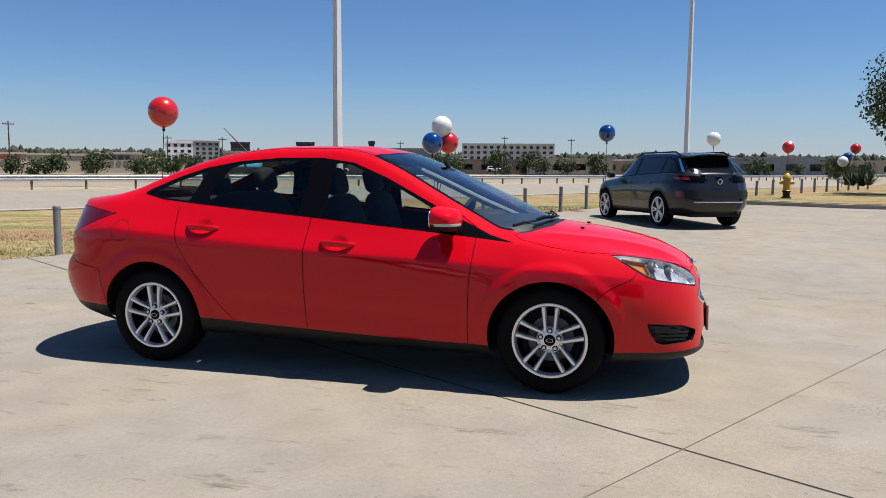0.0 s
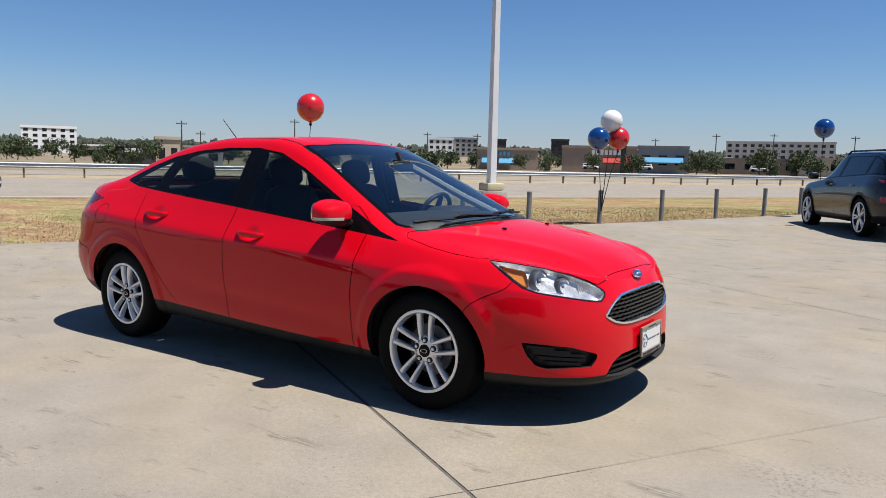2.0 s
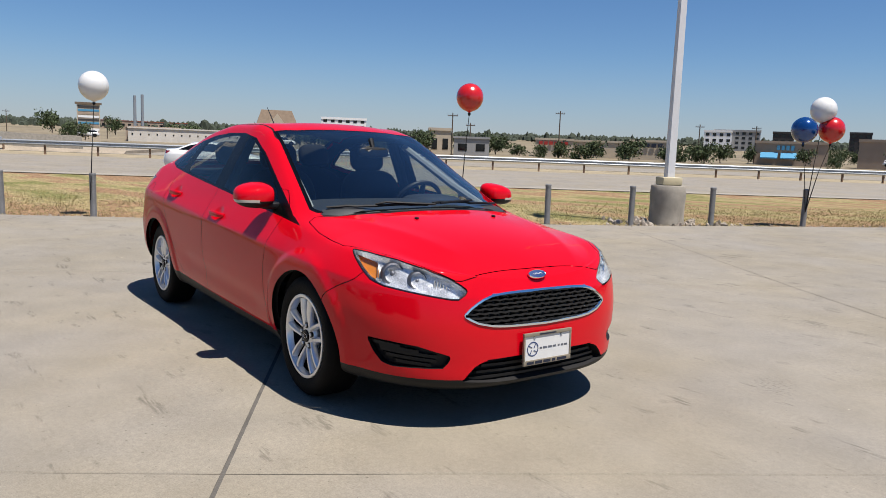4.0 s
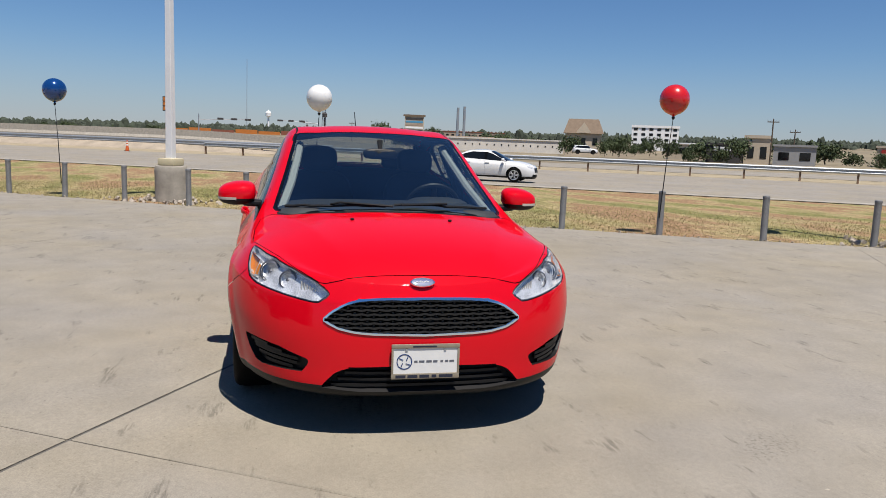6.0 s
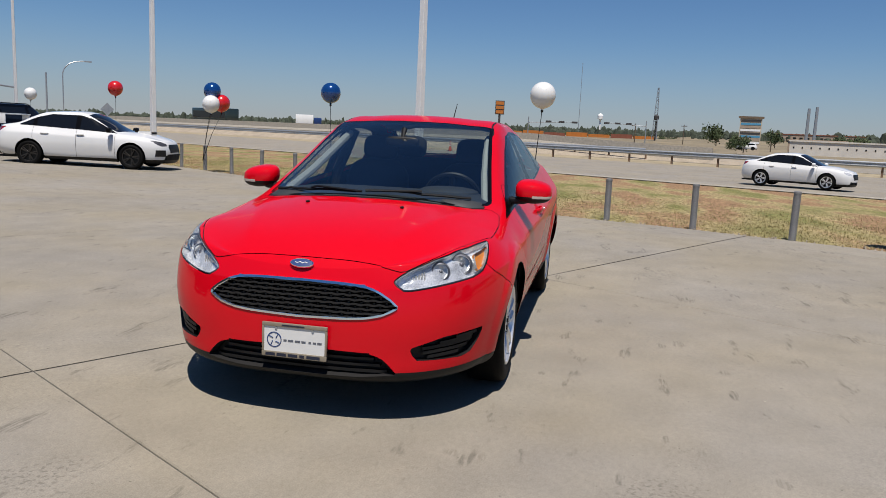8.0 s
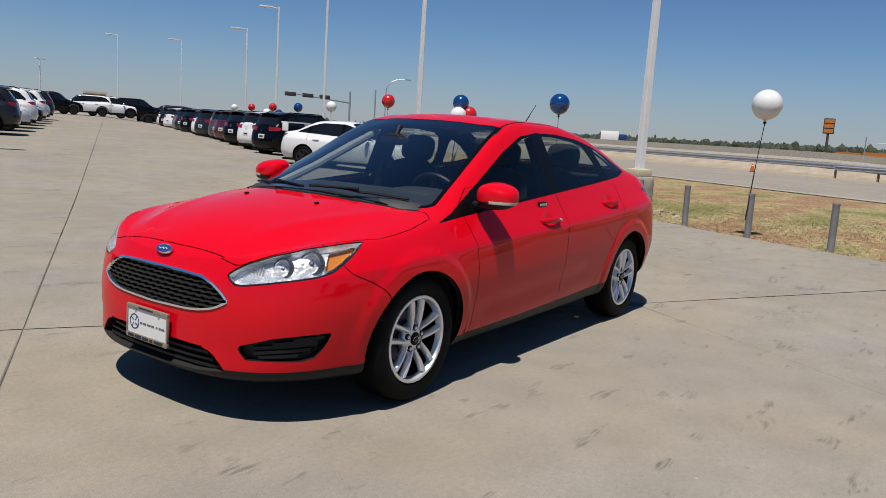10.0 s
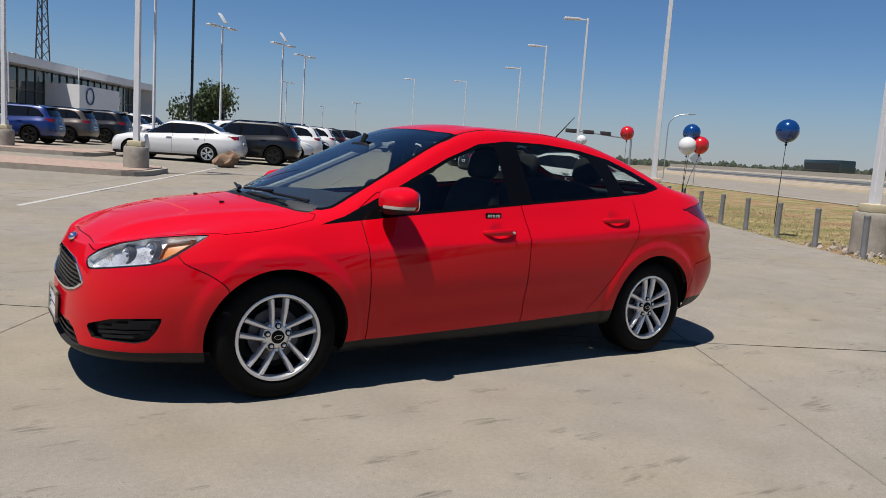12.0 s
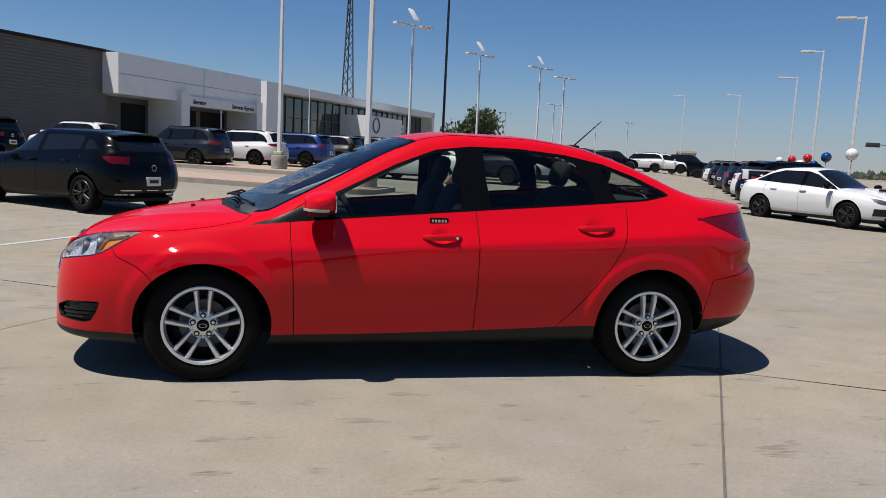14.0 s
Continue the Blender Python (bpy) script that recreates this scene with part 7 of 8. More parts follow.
def guardrail(name, u0, u1, v, dz, label, rail_h=0.62, step=3.0, beam=1.0):
    g = thing(name, pose(0, 0, 0), label, "guardrail", kind="structure")
    prof = [(0, 0.155), (0.03, 0.14), (0.08, 0.10), (0.08, 0.07), (0.02, 0.03), (0.02, -0.03), (0.08, -0.07), (0.08, -0.10), (0.03, -0.14), (0, -0.155)]
    us = np.arange(u0, u1 + 0.1, step)
    bm = bmesh.new()
    rows = []
    for u in us:
        w = uv(u, v)
        z = float(ground_z(w.x, w.y)) + dz + rail_h
        rows.append([bm.verts.new((*uv(u, v - 0.12 - d)[:2], z + h * beam)) for d, h in prof])
    for a, b in zip(rows, rows[1:]):
        for k in range(len(prof) - 1):
            bm.faces.new((a[k], b[k], b[k + 1], a[k + 1]))
    part("rail", bm, M["steel"], g)
    bm = bmesh.new()
    box(bm, -0.06, 0.06, -0.09, 0.09, -0.4, rail_h + 0.10, 0.01)
    me = bpy.data.meshes.new("post")
    bm.to_mesh(me)
    bm.free()
    me.materials.append(M["boulder"])
    for u in us:
        w = uv(u, v)
        o = new("post", me)
        o.parent = g
        o.matrix_basis = Matrix.Translation((w.x, w.y, float(ground_z(w.x, w.y)) + dz)) @ pose(0, 0, 0, 0, 0, math.degrees(ALONG))
    return g


guardrail("guardrail", -38, 240, 55.0, -0.03, "long galvanised steel guardrail beyond the road", 0.86, 3.8, 1.25)
guardrail("bridge_rail", -170, -28, 65.0, 0.22, "double steel barrier along the raised highway", 0.62, 4.0, 1.7)
M["dirt"] = mat("dry_pale_dirt", (0.27, 0.225, 0.17), 0.95, var=0.25, scale=0.7, bump=0.5, bump_scale=6)


def along(name, profile, u0, u1, material, label, category, fall=0.0):
    """A long body with one profile of (metres past the road edge, height), running with the road."""
    bm = bmesh.new()
    rows = []
    for u in np.arange(u0, u1 + 0.1, 4.0):
        drop = fall * smooth01((u + 50) / 26)
        rows.append([bm.verts.new((*uv(u, v)[:2], z - drop)) for v, z in profile])
    for p, q in zip(rows, rows[1:]):
        for k in range(len(profile)):
            bm.faces.new((p[k], q[k], q[(k + 1) % len(profile)], p[(k + 1) % len(profile)]))
    bm.faces.new(rows[0])
    bm.faces.new(rows[-1])
    bmesh.ops.recalc_face_normals(bm, faces=bm.faces)
    tagged(link_mesh(name, bm, material, smooth=False), label, category, kind="structure")


along("concrete_barrier", [(66.0, 0.5), (66.0, 0.95), (66.22, 1.25), (66.3, 1.92), (66.52, 1.92), (66.6, 1.25), (66.8, 0.95), (66.8, 0.5)], -172, -24, M["pedestal"], "grey concrete barrier along the raised highway", "barrier", 0.75)
along("embankment", [(62.6, -0.6), (63.2, -0.2), (65.9, 0.75), (83.5, 0.80), (87.0, -0.6)], -172, -20, M["dirt"], "low dirt bank under the raised highway", "bank", 0.75)

M["orange"] = mat("orange_plastic", (0.48, 0.0832, 0.0128), 0.6, var=0.1, scale=10)
for u, v in ((-44, 52), (-80, 30), (-86, 30)):
    cn = thing("traffic_cone", on_land(uv(u, v), -0.03), "orange traffic cone with white bands by the road", "cone", "traffic cones")
    bm = bmesh.new()
    box(bm, -0.22, 0.22, -0.22, 0.22, 0, 0.05, 0.01)
    part("foot", bm, M["black_plastic"], cn)
    bm = bmesh.new()
    lathe(bm, [(0.17, 0.05), (0.04, 0.98), (0.0005, 1.0)], 16)
    part("cone_body", bm, M["orange"], cn)
    for z in (0.5, 0.72):
        bm = bmesh.new()
        r0 = 0.17 - 0.13 * (z - 0.05) / 0.93
        lathe(bm, [(r0 + 0.006, z), (r0 - 0.012, z + 0.11)], 16)
        part("band", bm, M["white_paint"], cn)

# ---- showroom ----
M["ribbed"] = mat("dark_grey_ribbed_cladding", (0.118, 0.115, 0.112), 0.6, var=0.12, scale=2)
M["panel"] = mat("pale_grey_panel", (0.76, 0.76, 0.76), 0.45, 0.1, 0.05, 1.5)
M["white_wall"] = mat("white_render", (0.72, 0.72, 0.71), 0.6, var=0.05, scale=1.5)
M["curtain"] = mat("blue_green_curtain_glass", (0.00768, 0.0192, 0.02176), 0.05, coat=1.0)
M["void"] = mat("dark_bay_interior", (0.00896, 0.00832, 0.00768), 0.9)


def block(bm, u0, u1, v0, v1, z0, z1):
    """A box in road coordinates."""
    vs = [bm.verts.new((*uv(u, v)[:2], z)) for z in (z0, z1) for u, v in ((u0, v0), (u1, v0), (u1, v1), (u0, v1))]
    for f in ((3, 2, 1, 0), (4, 5, 6, 7), (0, 1, 5, 4), (1, 2, 6, 5), (2, 3, 7, 6), (3, 0, 4, 7)):
        bm.faces.new([vs[k] for k in f])
    bmesh.ops.recalc_face_normals(bm, faces=bm.faces)


def showroom():
    b = thing("showroom_building", pose(0, 0, 0), "long low car showroom with glass front and dark ribbed service wing", "building")
    G = 0.5
    bm = bmesh.new()
    block(bm, -38.0, -8, -60, -36, G, 7.0)
    rib_wall = part("ribbed_wall", bm, M["ribbed"], b, smooth=False)
    for k in range(31):
        bm = bmesh.new()
        block(bm, -38.0, -8, -36.001, -35.95, G + 0.3 + 0.21 * k, G + 0.42 + 0.21 * k)
        part("rib", bm, M["ribbed"], rib_wall, smooth=False)
    bm = bmesh.new()
    block(bm, -38.6, -7.8, -60.2, -35.7, 7.0, 7.15)
    part("coping", bm, M["black_plastic"], b)
    bm = bmesh.new()
    block(bm, -53.9, -37.7, -60, -34.6, 4.3, 7.0)
    part("fascia", bm, M["panel"], b)
    for u0, u1, z0, z1 in ((-53.9, -37.7, 5.62, 5.65), (-46.4, -46.37, 4.3, 7.0)):
        bm = bmesh.new()
        block(bm, u0, u1, -34.62, -34.585, z0, z1)
        part("panel_joint", bm, M["ribbed"], b)
    bm = bmesh.new()
    block(bm, -57.7, -38.0, -60, -37.4, G, 4.3)
    part("bay_wall", bm, M["ribbed"], b)
    for u0, u1 in ((-43.2, -40.8), (-48.9, -44.5), (-52.6, -49.5)):
        bm = bmesh.new()
        block(bm, u0, u1, -37.5, -37.36, G, 3.9)
        part("bay_opening", bm, M["void"], b)
    for u0, u1 in ((-44.3, -43.4), (-53.6, -52.8)):
        bm = bmesh.new()
        block(bm, u0, u1, -37.3, -34.2, G, 5.0)
        part("portal_post", bm, M["white_wall"], b)
    bm = bmesh.new()
    block(bm, -52.8, -44.3, -35.6, -34.4, 4.05, 4.75)
    part("portal_beam", bm, M["white_wall"], b)
    for txt, u in (("Service", -44.9), ("Service Xpress", -49.6)):
        cu = bpy.data.curves.new("sign_text", "FONT")
        cu.body, cu.size, cu.extrude = txt, 0.5, 0.02
        cu.materials.append(M["ink"])
        o = new("sign_text", cu)
        o.parent = b
        o.matrix_basis = Matrix.Translation((*uv(u, -34.37)[:2], 4.2)) @ pose(0, 0, 0, 90, 0, math.degrees(ALONG) + 180)
    # showroom
    bm = bmesh.new()
    block(bm, -95, -55.2, -62, -37.0, G, 7.0)
    part("showroom_wall", bm, M["panel"], b)
    bm = bmesh.new()
    block(bm, -57.8, -55.2, -37.0, -34.9, G, 7.0)
    block(bm, -95, -57.8, -37.0, -34.9, 6.25, 7.0)
    block(bm, -95, -94.2, -37.0, -34.9, G, 7.0)
    part("front_frame", bm, M["white_wall"], b)
    n = 24
    for k in range(n):
        u0 = -94.2 + (36.4 / n) * k
        for z0, z1 in ((G, 2.3), (2.36, 4.2), (4.26, 6.2)):
            bm = bmesh.new()
            block(bm, u0 + 0.04, u0 + 36.4 / n - 0.04, -36.9, -36.6, z0, z1)
            part("glass_pane", bm, M["curtain"], b)
    bm = bmesh.new()
    for k in range(n + 1):
        u0 = -94.2 + (36.4 / n) * k
        block(bm, u0 - 0.04, u0 + 0.04, -36.9, -36.5, G, 6.25)
    for z in (2.3, 4.2):
        block(bm, -94.2, -57.8, -36.9, -36.5, z, z + 0.06)
    part("mullion", bm, M["ribbed"], b)
    bm = bmesh.new()
    block(bm, -80.5, -71.5, -36.5, -33.2, 3.0, 5.2)
    block(bm, -73.0, -71.5, -36.5, -33.2, G, 3.0)
    block(bm, -80.5, -79.4, -36.5, -33.2, G, 3.0)
    part("entrance_portal", bm, M["white_wall"], b)
    bm = bmesh.new()
    block(bm, -79.3, -73.1, -36.4, -36.2, G, 2.9)
    part("entrance_glass", bm, M["curtain"], b)
    bm = bmesh.new()
    lathe(bm, [(0.85, 0), (0.85, 0.06), (0.70, 0.06), (0.70, 0)], 32, Matrix.Translation((*uv(-73.6, -33.15)[:2], 4.2)) @ pose(0, 0, 0, 90, 0, math.degrees(ALONG) + 180))
    part("round_sign", bm, M["blue_enamel"], b, "dark blue round sign ring")
    bm = bmesh.new()
    block(bm, -87.6, -83.6, -36.4, -36.1, 3.9, 4.9)
    part("name_sign", bm, M["white_wall"], b)
    bm = bmesh.new()
    for k in range(4):
        block(bm, -87.1 + 0.8 * k, -86.5 + 0.8 * k, -36.1, -36.05, 4.2, 4.6)
    part("sign_bar", bm, M["ink"], b)
    corner = uv(-37.7, -34.6)
    b.matrix_world = Matrix.Translation(uv(-37.55, -34.05, 0.12)) @ pose(0, 0, 0, 0, 0, -4.0) @ Matrix.Translation(-corner)
    return b


showroom()

# ---- trees ----
M["leaf"] = mat("dusty_green_leaf", (0.0448, 0.064, 0.0224), 0.8, var=0.45, scale=1.2, detail=3)
M["bark"] = mat("grey_brown_bark", (0.0896, 0.0672, 0.048), 0.9, var=0.3, scale=8, bump=0.4, bump_scale=30)


def tree(m, label, h, w, leaves, leaf, seed, trunk_h=0.35, group="trees"):
    rnd = random.Random(seed)
    t = thing("tree", m, label, "tree", group)
    bm = bmesh.new()
    tube(bm, (0, 0, -0.3), (0.03 * w, 0.02, h * trunk_h), 0.030 * h, 0.02 * h, 9, False)
    lobes = []
    for k in range(11):
        a, rr = rnd.uniform(0, 6.28), rnd.uniform(0.05, 0.34) * w
        c = Vector((rr * math.cos(a), rr * math.sin(a), h * rnd.uniform(trunk_h + 0.12, 0.86)))
        lobes.append((c, w * rnd.uniform(0.13, 0.24)))
        tube(bm, (0.02 * w, 0.01, h * trunk_h * rnd.uniform(0.75, 1.0)), c, 0.014 * h, 0.004 * h, 6, False)
    part("trunk", bm, M["bark"], t)
    vs, fs = [], []
    for _ in range(leaves):
        c, r = rnd.choice(lobes)
        d = Vector((rnd.gauss(0, 1), rnd.gauss(0, 1), rnd.gauss(0, 0.8)))
        p = c + d.normalized() * r * rnd.uniform(0.35, 1.12)
        q = Euler((rnd.uniform(0, 3), rnd.uniform(0, 3), rnd.uniform(0, 6))).to_matrix()
        s = leaf * rnd.uniform(0.6, 1.4)
        o = len(vs)
        vs += [tuple(p + q @ Vector(e) * s) for e in ((-0.5, 0, 0), (0, -0.32, 0.05), (0.6, 0, 0), (0, 0.32, 0.05))]
        fs.append((o, o + 1, o + 2, o + 3))
    me = bpy.data.meshes.new("crown")
    me.from_pydata(vs, [], fs)
    me.materials.append(M["leaf"])
    cr = new("crown", me)
    cr.parent = t
    return t


tree(on_land(Vector((12.15, 30.9, 0)), 0.1), "young leafy tree with a staked trunk on the lawn", 5.9, 5.3, 9500, 0.14, 3, 0.24)
tree(on_land(Vector((-16.7, -64.7, 0))), "round green tree beyond the parked cars", 4.6, 6.6, 6500, 0.30, 5, 0.2)
for k, (du, dv) in enumerate(((0, 0), (0.9, 0.5), (1.8, -0.2), (-0.8, -0.6))):
    y = thing("yucca", on_land(uv(33.5 + du, 6.2 + dv), 0.12), "spiky green yucca clump on the lawn", "yucca", "yuccas")
    bm = bmesh.new()
    for i in range(70):
        a, tilt_ = random.uniform(0, 6.28), random.uniform(0.05, 1.25)
        d = Vector((math.cos(a) * math.sin(tilt_), math.sin(a) * math.sin(tilt_), math.cos(tilt_)))
        s = d.cross(Vector((0, 0, 1))).normalized() * 0.03
        b0 = Vector((0, 0, 0.25)) + d * 0.05
        e = b0 + d * random.uniform(0.7, 1.1)
        bm.faces.new([bm.verts.new(p) for p in (b0 - s, b0 + s, e)])
    part("leaf_rosette", bm, M["leaf"], y)

# ---- the far side ----
EYE = Vector((4.0, 0.0, 1.35))
FAR = 1.35
TURN = Matrix.Rotation(radians(-0.65), 3, "Z")


def out(x, y, z):
    """A far place moved out along the line of sight to its true distance."""
    return EYE + TURN @ (Vector((x, y, z)) - EYE) * FAR


def store(x, y, w, z0, z1, face, wall, label, depth=14.0, trim=None, awnings=(), sign=None, windows=0, storeys=1, pane=(0.5, 0.5)):
    """A flat-roofed building facing the camera, with parapet, windows, awnings and a sign panel."""
    p = out(x, y, z0)
    h = (z1 - z0) * FAR
    w = w * FAR
    b = thing("store_building" if storeys < 3 else "hotel_building", Matrix.Translation(p) @ pose(0, 0, 0, 0, 0, face), label, "building", "far buildings")
    bm = bmesh.new()
    box(bm, -w / 2, w / 2, 0, depth, -4, h)
    part("wall", bm, wall, b)
    bm = bmesh.new()
    box(bm, -w / 2 - 0.2, w / 2 + 0.2, -0.25, depth + 0.2, h - 0.10 * h, h + 0.05)
    part("parapet", bm, trim or wall, b)
    for s in range(storeys):
        for k in range(windows):
            bm = bmesh.new()
            x0 = -w / 2 + w * (k + 0.5 - pane[0] / 2) / windows
            box(bm, x0, x0 + w * pane[0] / windows, -0.06, 0.2, h * (s + 0.47 - pane[1] / 2) / (storeys + 0.2), h * (s + 0.47 + pane[1] / 2) / (storeys + 0.2))
            part("window", bm, M["car_glass"], b)
    for a0, a1, mt in awnings:
        bm = bmesh.new()
        vs = [bm.verts.new(q) for q in ((a0 * w, -0.1, h * 0.52), (a1 * w, -0.1, h * 0.52), (a1 * w, -1.8, h * 0.30), (a0 * w, -1.8, h * 0.30), (a0 * w, -1.8, h * 0.25), (a1 * w, -1.8, h * 0.25))]
        bm.faces.new(vs[:4])
        bm.faces.new((vs[3], vs[2], vs[5], vs[4]))
        part("awning", bm, mt, b)
    if sign:
        for k in range(sign[3]):
            bm = bmesh.new()
            a = sign[0] + (sign[1] - sign[0]) * k / sign[3]
            box(bm, a * w, (a + 0.7 * (sign[1] - sign[0]) / sign[3]) * w, -0.35, -0.2, h * 0.62, h * 0.82)
            part("sign_bar", bm, sign[2], b)
    return b


M["beige_wall"] = mat("beige_stucco", (0.44, 0.37, 0.28), 0.9, var=0.1, scale=0.4)
M["pale_wall"] = mat("pale_block_wall", (0.54, 0.51, 0.46), 0.9, var=0.12, scale=0.4)
M["tan_wall"] = mat("tan_brick", (0.32, 0.25, 0.19), 0.9, var=0.15, scale=0.4)
M["grey_wall"] = mat("grey_block_wall", (0.26, 0.26, 0.26), 0.9, var=0.15, scale=0.4)
M["dark_wall"] = mat("charcoal_wall", (0.0448, 0.0416, 0.0416), 0.9, var=0.15, scale=0.4)
M["sky_awning"] = mat("light_blue_canvas", (0.064, 0.2432, 0.3968), 0.8)
M["red_awning"] = mat("red_canvas", (0.32, 0.0256, 0.0192), 0.8)
M["brown_roof"] = mat("brown_shingles", (0.1408, 0.1024, 0.0704), 0.9, var=0.2, scale=1.5)
M["red_roof"] = mat("red_tile_roof", (0.192, 0.064, 0.0384), 0.9, var=0.2, scale=0.5)
M["rail_orange"] = mat("orange_freight_car", (0.3968, 0.128, 0.0192), 0.7, var=0.15, scale=0.5)
store(-104.3, 128.4, 9, 0.6, 4.6, 40, M["beige_wall"], "beige shop with a dark lettered sign", sign=(-0.3, 0.3, M["ink"], 4))
store(-114.3, 122.0, 20, 0.4, 4.2, 42, M["beige_wall"], "long beige retail building behind bushes", windows=3)
store(-115.6, 110.7, 8, 0.6, 4.2, 47, M["beige_wall"], "beige shop with red sign bars", sign=(-0.4, 0.4, M["red_awning"], 6))
store(-81.3, 143.3, 13.5, 0.5, 5.2, 30, M["tan_wall"], "tan shop with light blue awnings", awnings=((-0.42, -0.18, M["sky_awning"]), (-0.14, 0.1, M["sky_awning"])), sign=(-0.2, 0.06, M["sky_awning"], 4))
store(-63.5, 152.2, 16, 0.9, 6.0, 23, M["tan_wall"], "tan shop with a red awning and tall sign", awnings=((0.05, 0.42, M["red_awning"]),), sign=(-0.1, 0.3, M["white_wall"], 7))
store(-57.0, 149.7, 1.1, 0.9, 7.5, 22, M["dark_wall"], "dark square tower on a shop", depth=2)
store(-51.1, 157.1, 10.4, 1.2, 6.2, 19, M["grey_wall"], "grey shop with a pale blue awning", awnings=((-0.4, 0.4, M["sky_awning"]),), windows=3)
store(-180.0, 270.2, 17.4, 5.0, 12.9, 33, M["grey_wall"], "grey four-storey hotel in the distance", windows=7, storeys=4)
store(-54.4, 290.2, 36, 5.5, 12.0, 11, M["pale_wall"], "long beige three-storey hotel in the distance", windows=14, storeys=3)
store(-183.2, 262.2, 10.5, 5.0, 12.4, 35, M["white_wall"], "pale three-storey office block far off", windows=4, storeys=3)
store(-165.7, 279.4, 7.7, 6, 12.6, 31, M["dark_wall"], "dark three-storey apartment block far off", windows=3, storeys=3)
store(-142.2, 292.2, 7.5, 6, 13.0, 26, M["dark_wall"], "dark three-storey apartment block far off", windows=3, storeys=3)
store(-225.7, 117.6, 14.9, 3.0, 10.1, 63, M["white_wall"], "pale four-storey hotel in the distance", windows=6, storeys=4)
store(-113.1, 73.2, 6.1, 0.1, 3.4, 58, M["dark_wall"], "dark low roadside restaurant building", sign=(-0.3, 0.2, M["white_wall"], 3))
store(-110.3, 77.4, 4.0, 0.2, 4.9, 56, M["beige_wall"], "beige drive-through building by the highway", windows=2)
store(-106.9, 82.1, 6.5, 0.4, 3.5, 53, M["grey_wall"], "grey block-walled shop by the highway", windows=2)
store(-157.7, 47.1, 25.7, 0.9, 3.2, 74, M["pale_wall"], "long low pale building with small square windows", windows=16, pane=(0.16, 0.17))
store(-383.6, 91.9, 40, 5.0, 8.6, 77, M["tan_wall"], "distant brick campus with red roofs", trim=M["red_roof"], windows=14)
store(-41, -118, 7.6, 2.0, 4.2, 161, M["white_wall"], "low white building with a blue band", trim=M["blue_enamel"])
store(-94, -171, 4.6, 1.0, 5.6, 152, M["beige_wall"], "small beige tower building in the distance")
# house with a brown hipped roof
p = out(-134.1, 55.8, 1.6)
hs = thing("gabled_building", Matrix.Translation(p) @ pose(0, 0, 0, 0, 0, 69), "beige building with a steep brown hipped roof and gable", "building")
bm = bmesh.new()
box(bm, -4.6, 4.6, 0, 9, -3, 4.2)
part("wall", bm, M["beige_wall"], hs)
bm = bmesh.new()
vs = [bm.verts.new(q) for q in ((-5.2, -0.6, 4.0), (5.2, -0.6, 4.0), (5.2, 9.6, 4.0), (-5.2, 9.6, 4.0), (-3.9, 3.4, 7.8), (3.9, 3.4, 7.8))]
for f in ((0, 1, 5, 4), (1, 2, 5), (2, 3, 4, 5), (3, 0, 4)):
    bm.faces.new([vs[k] for k in f])
part("roof", bm, M["brown_roof"], hs, smooth=False)
bm = bmesh.new()
vs = [bm.verts.new(q) for q in ((-2.0, -1.0, 4.1), (2.0, -1.0, 4.1), (0, -1.0, 6.8))]
bm.faces.new(vs)
part("gable", bm, M["beige_wall"], hs)
for x in (-3, 0, 3):
    bm = bmesh.new()
    box(bm, x - 0.6, x + 0.6, -0.08, 0.1, 1.0, 2.8)
    part("window", bm, M["car_glass"], hs)
# pylon sign
p = out(-142.8, 24.1, 1.6)
py = thing("pylon_sign", Matrix.Translation(p) @ pose(0, 0, 0, 0, 0, 81), "tall striped shopping centre pylon sign", "sign")
bm = bmesh.new()
box(bm, -2.5, 2.5, -0.3, 0.3, -2, 7.0)
part("panel", bm, M["beige_wall"], py)
for k in range(8):
    bm = bmesh.new()
    box(bm, -2.3, 2.3, -0.36, -0.29, 0.6 + 0.75 * k, 1.1 + 0.75 * k)
    part("sign_bar", bm, (M["white_wall"], M["tan_wall"], M["sky_awning"], M["dark_wall"])[k % 4], py)
bm = bmesh.new()
box(bm, -2.9, 2.9, -0.5, 0.5, 6.7, 7.2)
part("cap", bm, M["brown_roof"], py)
# freight train
for k in range(7):
    x, y = -322.5, -44 + 9.2 * k
    tr = thing("freight_car", Matrix.Translation(out(x, y, 1.8)) @ pose(0, 0, 0, 0, 0, 93), "orange freight car on a far railway", "train", "freight cars")
    bm = bmesh.new()
    box(bm, -5.9, 5.9, -1.5, 1.5, 1.0, 3.0 + 0.6 * (k % 2))
    part("car_body", bm, (M["rail_orange"], M["rail_orange"], M["red_roof"])[k % 3], tr)
    bm = bmesh.new()
    box(bm, -5.5, 5.5, -1.2, 1.2, 0.2, 1.0)
    part("bogie", bm, M["dark_wall"], tr)


